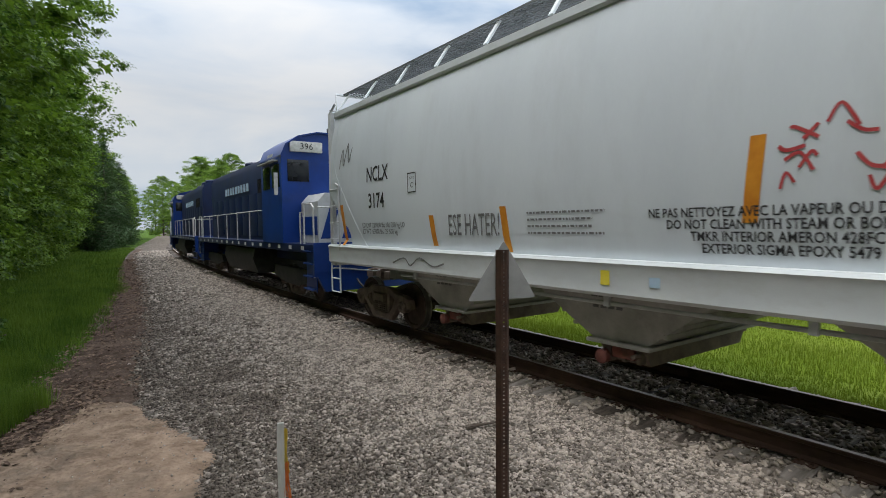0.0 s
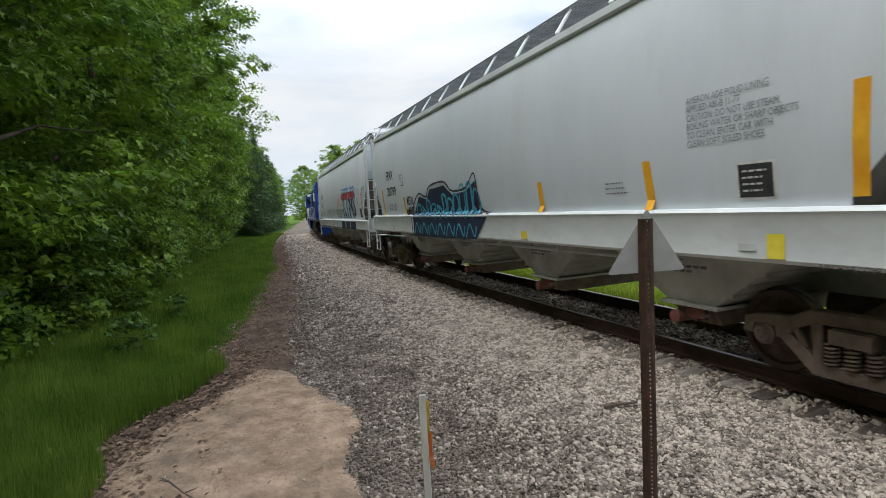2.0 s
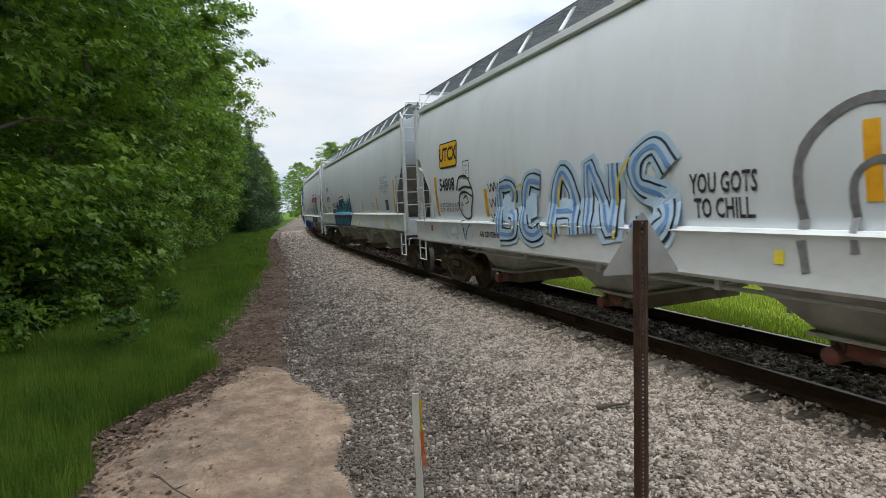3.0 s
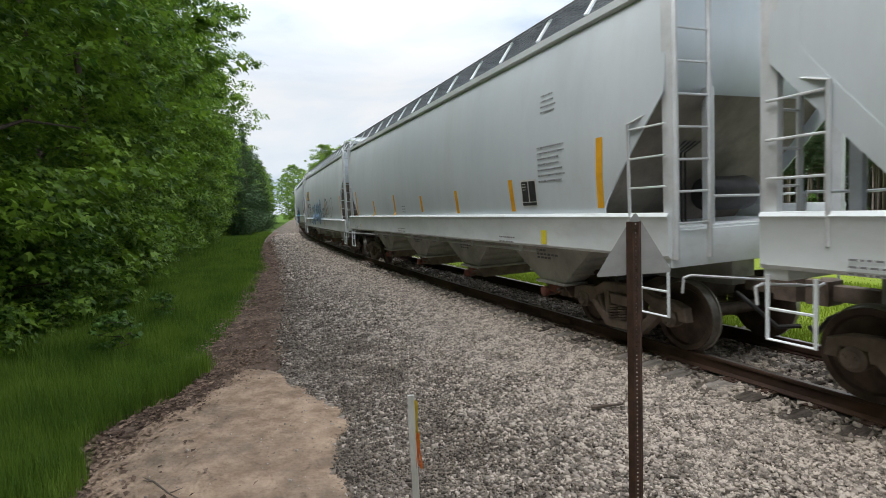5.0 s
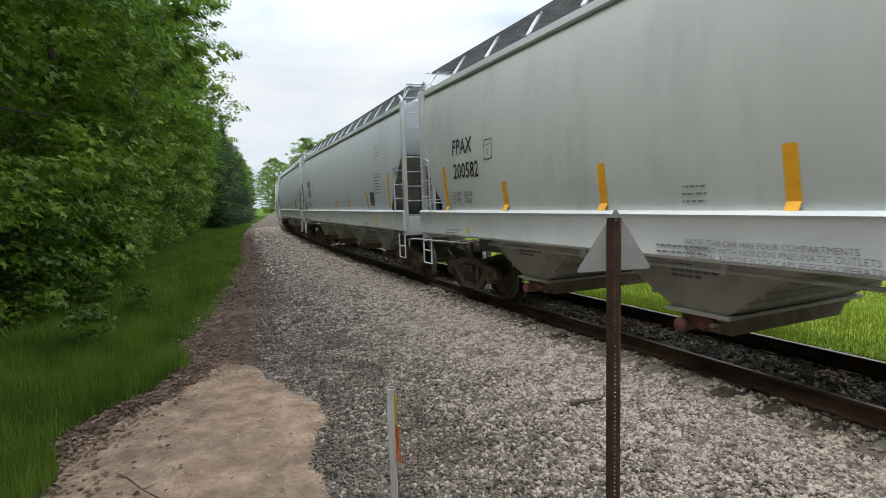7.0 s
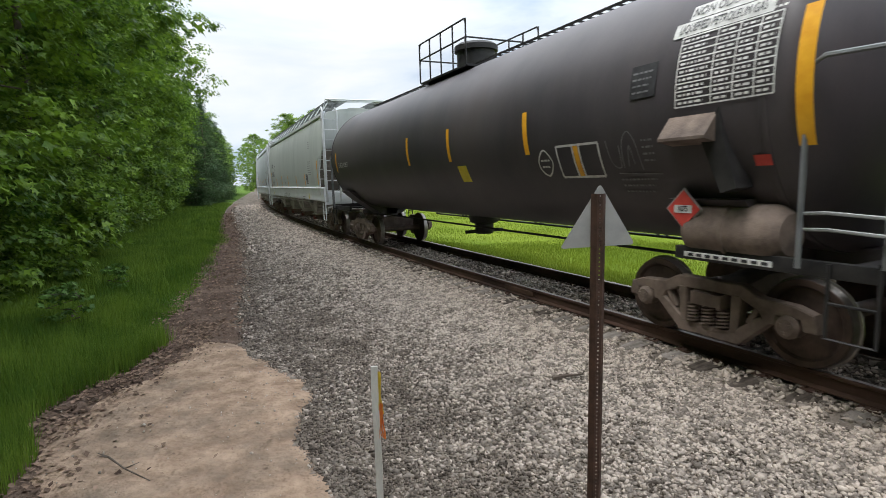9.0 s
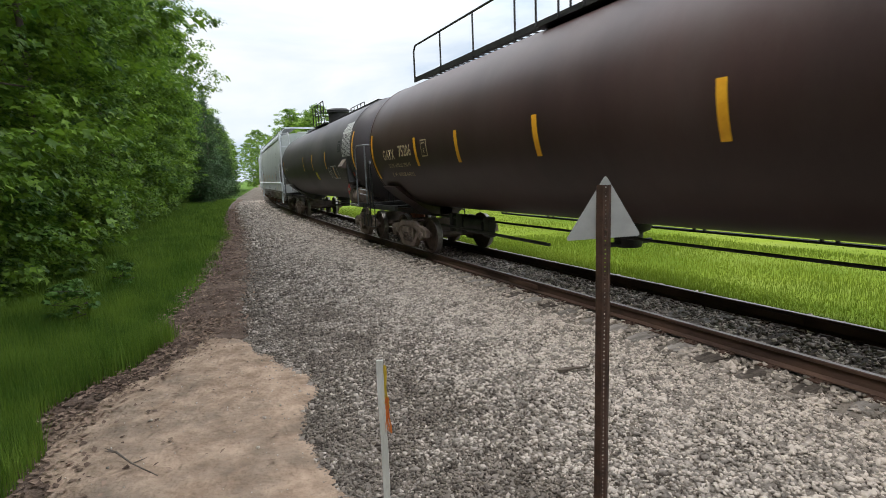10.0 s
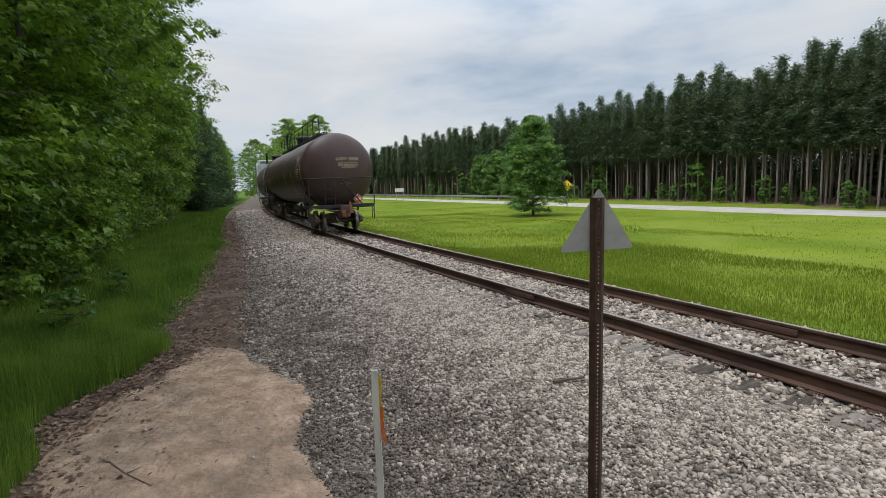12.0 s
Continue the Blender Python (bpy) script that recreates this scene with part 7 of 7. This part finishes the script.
def clumps_to_leaves(name, centres, radii, per, leaf, mat, droop=0.5):
    """Leaves in flattened sprays round each centre, hanging outward."""
    C = np.repeat(np.asarray(centres), per, 0)
    Rr = np.repeat(np.asarray(radii), per)
    n = len(C)
    d = RNG.normal(0, 1, (n, 3))
    d /= np.linalg.norm(d, axis=1)[:, None]
    rr = RNG.random(n) ** 0.55
    off = d * rr[:, None] * Rr[:, None] * np.array([1, 1, 0.42])
    off[:, 2] -= droop * 0.35 * (off[:, 0] ** 2 + off[:, 1] ** 2) / np.maximum(Rr, 0.1)
    P = C + off
    out = off / np.maximum(np.linalg.norm(off, axis=1), 1e-6)[:, None] * 0.5 + C * np.array([1, 1, 0]) / (np.linalg.norm(C[:, :2], axis=1) + 0.3)[:, None]
    face = 0.45 * out + np.array([0, 0, 0.75]) + RNG.normal(0, 0.38, (n, 3))
    face /= np.linalg.norm(face, axis=1)[:, None]
    tip = 0.7 * out + np.array([0, 0, -0.55]) + RNG.normal(0, 0.45, (n, 3))
    tip -= face * np.sum(tip * face, 1)[:, None]
    tip /= np.linalg.norm(tip, axis=1)[:, None]
    rot = np.stack([np.cross(tip, face), tip, face], 2)
    sz = leaf * RNG.uniform(0.65, 1.3, n)
    return scatter(name, LOBED_V, LOBED_F, P, rot, sz[:, None] * np.array([[1.1, 1.0, 1.0]]), M[mat], jitter=0.25)


def broadleaf(name, label, seed, height_m, spread, n_clump, per, leaf, mat="leaf", low=0.3, shape=(0.46, 0.66, 0.95, 1.0, 0.82, 0.5, 0.2), category="tree", clump_r=0.85, trunk_r=0.2):
    t = thing(name, label, category, "trees by the track" if height_m > 6 else "bushes")
    bm = bmesh.new()
    ends = limbs(bm, height_m * 0.92, trunk_r, spread, 16 if height_m > 6 else 7, seed, 0.12)
    part("trunk", bm, M["bark"], t, smooth=50)
    r = random.Random(seed + 50)
    C, Rr = [], []
    for k in range(n_clump):
        f = r.random() ** 0.9
        z = low + (height_m - low) * f
        prof = float(np.interp(f, [0, 0.12, 0.35, 0.6, 0.8, 0.93, 1.0], shape))
        wob = 1 + 0.35 * noise.noise((seed + f * 5, k * 0.13, 2.0))
        a = r.uniform(0, 2 * math.pi)
        lump = 1 + 0.22 * math.sin(3 * a + seed + 6 * f) + 0.15 * math.sin(7 * a + 9 * f)
        q = spread * prof * lump * wob * (r.random() ** 0.42)
        C.append((q * math.cos(a), q * math.sin(a), z))
        Rr.append(clump_r * r.uniform(0.55, 1.25))
    part("crown", clumps_to_leaves("crown", C, Rr, per, leaf, mat), None, t, "dense green leafy crown")
    return t


def conifer(name, label, seed, height_m, spread, tiers, mat, bare=0.0, trunk_r=0.14, per=26, tuft=0.42, bark="bark", group="conifers", dense=1.0):
    """Whorls of drooping branches carrying needle tufts."""
    t = thing(name, label, "tree", group)
    bm = bmesh.new()
    r = random.Random(seed)
    tube(bm, [(0, 0, -0.2), (r.uniform(-.1, .1), r.uniform(-.1, .1), height_m * 0.5), (0, 0, height_m * 0.98)], [trunk_r, trunk_r * 0.75, 0.02], 7)
    P = []
    for k in range(tiers):
        f = k / (tiers - 1)
        z = height_m * (bare + (1 - bare) * f)
        reach = spread * ((1 - f) ** 0.75 if bare < 0.2 else math.sin(math.pi * min(1, 0.32 + 0.66 * f)) ** 0.7 + 0.05) * r.uniform(0.6, 1.2)
        nb = max(3, int((4 + 4 * (1 - f)) * dense))
        for b in range(nb):
            a = 2 * math.pi * b / nb + k * 1.3 + r.uniform(-0.3, 0.3)
            rb = reach * r.uniform(0.6, 1.1)
            rise = (0.25 * f - 0.1) * rb if bare >= 0.2 else (-0.25 + 0.5 * f) * rb
            tip = Vector((rb * math.cos(a), rb * math.sin(a), z + rise))
            if rb > 0.5:
                tube(bm, [(0, 0, z), tip], [0.03, 0.008], 4)
            for q in range(max(1, int(rb / 0.5))):
                g = (q + 0.6) / max(1, int(rb / 0.5))
                P.append((tip.x * g, tip.y * g, z + rise * g))
    part("trunk", bm, M[bark], t, smooth=50)
    P = np.repeat(np.array(P), per, 0)
    n = len(P)
    P = P + RNG.normal(0, 1, (n, 3)) * np.array([0.28, 0.28, 0.24]) * (0.85 if bare > 0.2 else tuft / 0.42)
    sc = tuft * RNG.uniform(0.5, 1.2, (n, 1)) * np.array([[0.45 if bare > 0.2 else 0.4, 1.0, 0.5]])
    part("crown", scatter("crown", LEAF_V, LEAF_F, P, turns(n, 0.9), sc, M[mat], 0.25), None, t, "dark green needled crown")
    return t


def plant(base, places):
    """The first place takes the tree itself, the rest copies."""
    for k, (x, y, z, turn, size) in enumerate(places):
        m = Matrix.Translation((x, y, z)) @ Matrix.Rotation(radians(turn), 4, "Z")
        if k == 0:
            base.matrix_basis = m
            base.scale = (size, size, size)
        else:
            c = copy_thing(base, m)
            c.scale = (size, size, size)


tree_label = "tall leafy maple tree with branches down to the ground"
BROAD = [broadleaf("maple_tree", tree_label, 1, 19.0, 5.3, 430, 110, 0.175, clump_r=0.8), broadleaf("maple_tree", tree_label, 2, 17.5, 5.0, 400, 110, 0.175, clump_r=0.8), broadleaf("maple_tree", tree_label, 3, 20.5, 5.5, 460, 110, 0.175, clump_r=0.8)]
rt = random.Random(11)
spots = [[], [], []]
# rows below s = -6 are added out of view to dim light from behind
s = -52.0
k = 0
while s < 165:
    u = (-14.4 if s < 5 else -12.3 if s < 9 else -11.2 if s < 22 else -11.0) + rt.uniform(-0.4, 0.4)
    if not 66 < s < 84:
        p = beside(s, u)
        spots[k % 3].append((p.x, p.y, -0.2, rt.uniform(0, 360), rt.uniform(0.9, 1.08) * (1 if s < 50 else 0.72)))
    p = beside(s + 2.5, -19.5 + rt.uniform(-1, 1))
    spots[(k + 1) % 3].append((p.x, p.y, -0.2, rt.uniform(0, 360), rt.uniform(0.95, 1.2)))
    s += rt.uniform(4.6, 6.0) if s < 60 else rt.uniform(6, 8)
    k += 1
for s, u, sz in ((112, 8, 0.86), (118, 11, 0.9), (126, 5.5, 0.98), (138, 7, 1.04), (150, 12, 1.0), (165, 8, 1.05), (185, 2, 0.9), (200, -3, 1.0), (215, 5, 1.1), (230, -6, 1.1), (245, 0, 1.1), (260, 6, 1.1)):
    p = beside(s, u)
    spots[k % 3].append((p.x, p.y, -0.6, rt.uniform(0, 360), sz))
    k += 1
for b, sp in zip(BROAD, spots):
    plant(b, sp)

bush = broadleaf("bush", "low leafy green bush at the foot of the trees", 7, 2.8, 1.6, 70, 150, 0.11, low=0.1, clump_r=0.5, trunk_r=0.05, category="bush")
sp = []
s = 5.5
while s < 70:
    p = beside(s, float(np.interp(s, [5, 9, 14, 30, 45, 56, 61], [-11.2, -10.6, -10.1, -11.4, -12.6, -11.5, -9.4])) + rt.uniform(-0.5, 0.2))
    sp.append((p.x, p.y, -0.25, rt.uniform(0, 360), rt.uniform(0.8, 1.45)))
    s += rt.uniform(1.5, 2.4)
plant(bush, sp)
sapling = broadleaf("sapling", "tiny green sapling in the long grass", 9, 0.62, 0.26, 14, 26, 0.075, mat="leaf_young", low=0.2, clump_r=0.14, trunk_r=0.01, category="sapling")
plant(sapling, [(-7.35, 7.4, -0.3, 0, 1.35), (-7.0, 10.6, -0.3, 90, 1.1)])

spruce = conifer("spruce_tree", "dark green spruce tree at the wood's edge", 4, 13.0, 2.7, 30, "spruce_needle", 0.03, 0.2, 40, 0.36)
sp = []
for s, u, sz in ((60, -7.9, 0.9), (65, -8.4, 1.05), (70, -7.6, 0.95), (76, -8.2, 1.1), (83, -7.8, 0.95), (91, -7.6, 0.95), (99, -7.4, 0.9)):
    p = beside(s, u)
    sp.append((p.x, p.y, -0.25, rt.uniform(0, 360), sz))
plant(spruce, sp)

# young tree alone in the field, and light green trees at the pine wood's edge
young = broadleaf("field_tree", "lone young leafy tree standing in the field", 21, 9.0, 3.0, 330, 100, 0.17, mat="leaf_young", low=0.5, shape=(0.6, 0.95, 1.0, 0.85, 0.58, 0.32, 0.1), clump_r=0.7, trunk_r=0.12)
plant(young, [(21.6, 34.4, -1.05, 0, 0.92), (45.5, 66.0, -1.2, 80, 0.85), (46.0, 72.0, -1.2, 200, 1.0), (45.5, 78.0, -1.2, 20, 0.95), (46.0, 84.0, -1.2, 300, 0.9)])
# pine plantation beyond the road


def wood_edge(y):
    return float(np.interp(y, [10, 17, 28, 45, 65, 90, 110, 240], [41, 42, 46, 49, 50, 48.5, 46.5, 45.5]))


edge_bush = broadleaf("young_maple", "light green young maple below the pines", 23, 5.6, 1.5, 70, 60, 0.2, mat="leaf_young", low=0.2, clump_r=0.55, trunk_r=0.06, category="bush")
sp = []
for k in range(46):
    y = 12 + k * 2.3 + rt.uniform(-1, 1)
    sp.append((wood_edge(y) - 1.0 + rt.uniform(-0.6, 1.8), y, -1.2, rt.uniform(0, 360), rt.choice((0.25, 0.3, 0.35, 0.4, 0.5, 0.9))))
plant(edge_bush, sp)

PINES = [conifer("pine_tree", "tall straight pine with a bare trunk and dark crown", 31 + q, 13.4 + 0.6 * q, 1.4, 26, "needle", 0.42, 0.095, 44, 0.36, "pine_bark", "pines of the plantation", 1.0) for q in range(3)]
sp = [[], [], []]
k = 0
for row in range(2):
    y = 12.0
    while y < 215:
        sp[k % 3].append((wood_edge(y) + row * 2.2 + rt.uniform(-0.5, 0.5), y, -1.2, rt.uniform(0, 360), rt.uniform(0.86, 1.04)))
        y += rt.uniform(1.35, 2.1) * (1 if y < 110 else 1.8)
        k += 1
for b, q in zip(PINES, sp):
    plant(b, q)


def far_pines():
    """The pines deeper in the plantation, joined."""
    V, F, base = [], [], 0
    VT, FT, bt = [], [], 0
    src = []
    for p in PINES:
        pr = []
        for c in sorted(p.children, key=lambda o: o.name.startswith("crown")):
            me = c.data
            v = np.empty(len(me.vertices) * 3, np.float32)
            me.vertices.foreach_get("co", v)
            me.calc_loop_triangles()
            f = np.empty(len(me.loop_triangles) * 3, np.int32)
            me.loop_triangles.foreach_get("vertices", f)
            pr.append((v.reshape(-1, 3), f.reshape(-1, 3)))
        src.append(pr)
    r = random.Random(77)
    spots = []
    for row in range(2, 15):
        y = 10.0
        while y < 240:
            spots.append((wood_edge(y) + row * 2.5 + r.uniform(-0.8, 0.8), y))
            y += r.uniform(2.4, 3.4) * (1 if y < 120 else 1.7) * (1 if row < 9 else 1.5)
    for row in range(4):
        y = 240
        while y < 420:
            spots.append((45.5 + row * 4 + r.uniform(-1, 1), y))
            y += r.uniform(3, 5)
    bare = [(wood_edge(y) + r.uniform(0.5, 9), y) for y in np.linspace(11, 120, 260)]
    for x, y in bare:
        tr, q = src[r.randrange(3)][0], r.uniform(0.8, 1.0)
        VT.append(tr[0] * np.array([q * 0.8, q * 0.8, q], np.float32) + np.array([x, y, -1.2], np.float32))
        FT.append(tr[1] + bt)
        bt += len(tr[0])
    for x, y in spots:
        a, q = r.uniform(0, 6.28), r.uniform(0.86, 1.05)
        rot = np.array([[math.cos(a), -math.sin(a), 0], [math.sin(a), math.cos(a), 0], [0, 0, 1]], np.float32) * q
        tr, cr = src[r.randrange(3)]
        off = np.array([x, y, -1.2], np.float32)
        keep = cr[1].reshape(-1, 2, 3)[r.randrange(3)::(3 if x < 52 else 5 if x < 60 else 9)].reshape(-1, 3)
        V.append(cr[0] @ rot.T + off)
        F.append(keep + base)
        base += len(cr[0])
        VT.append(tr[0] @ rot.T + off)
        FT.append(tr[1] + bt)
        bt += len(tr[0])
    tagged(new("pine_wood_crowns", soup("pine_wood_crowns", np.concatenate(V), np.concatenate(F), M["needle"])), "dense dark green crowns of the pine plantation", "pine wood", kind="stuff")
    tagged(new("pine_wood_trunks", soup("pine_wood_trunks", np.concatenate(VT), np.concatenate(FT), M["pine_bark"])), "close-set bare trunks of the pine plantation", "pine wood", kind="stuff")


far_pines()



def forest_floor():
    """Brown needle litter under the pines, added to darken the lit ground between trunks."""
    bm = bmesh.new()
    prev = None
    for y in range(6, 250, 4):
        x0 = wood_edge(y) - 0.6 + 0.8 * noise.noise((y * 0.3, 1, 0))
        row = [bm.verts.new((x, y, z)) for x, z in ((x0 - 0.5, -1.24), (x0, -1.15), (x0 + 20, -1.12), (x0 + 50, -1.12), (x0 + 50.5, -1.3))]
        if prev:
            for q in range(4):
                bm.faces.new((prev[q], prev[q + 1], row[q + 1], row[q]))
        prev = row
    tagged(new("forest_floor", finish(bm, "forest_floor", M["litter"], 60)), "brown needle litter added to darken the ground under the pines", "forest floor", kind="structure")


forest_floor()

# young growth added for the dark between the trunks, closing the plantation behind
thicket = conifer("young_pine", "bushy young pine added as dark backing deep in the wood", 41, 7.5, 2.6, 14, "needle", 0.04, 0.1, 12, 0.8, "pine_bark", "young pines of the plantation", 0.7)
plant(thicket, [(62 + 9 * (q % 2) + rt.uniform(-2, 2), 8 + q * 0.95, -1.2, rt.uniform(0, 360), rt.uniform(0.85, 1.25)) for q in range(210)] + [(60 + rt.uniform(-8, 8), 245 + q * 3.2, -1.2, rt.uniform(0, 360), rt.uniform(1.0, 1.5)) for q in range(40)])

# ---- what moves: the train rolls away along the track at a steady speed ----


def motions():
    times = [k * 0.5 for k in range(25)]
    for ob, s0, half in TRAIN:
        rows = []
        for t in times:
            s = s0 + SPEED * t
            xa, ya, _ = line(s + half)
            xb, yb, _ = line(s - half)
            rows.append((t, Matrix.Translation(((xa + xb) / 2, (ya + yb) / 2, 0)) @ Matrix.Rotation(-math.atan2(xa - xb, ya - yb), 4, "Z")))
        walk(ob, rows)
    for wheel, y in ROLLING:
        walk(wheel, [(k / FPS, pose(0, y, WHEEL_R, -math.degrees(SPEED / WHEEL_R * k / FPS) % 360)) for k in range(0, 12 * FPS + 1)])


motions()
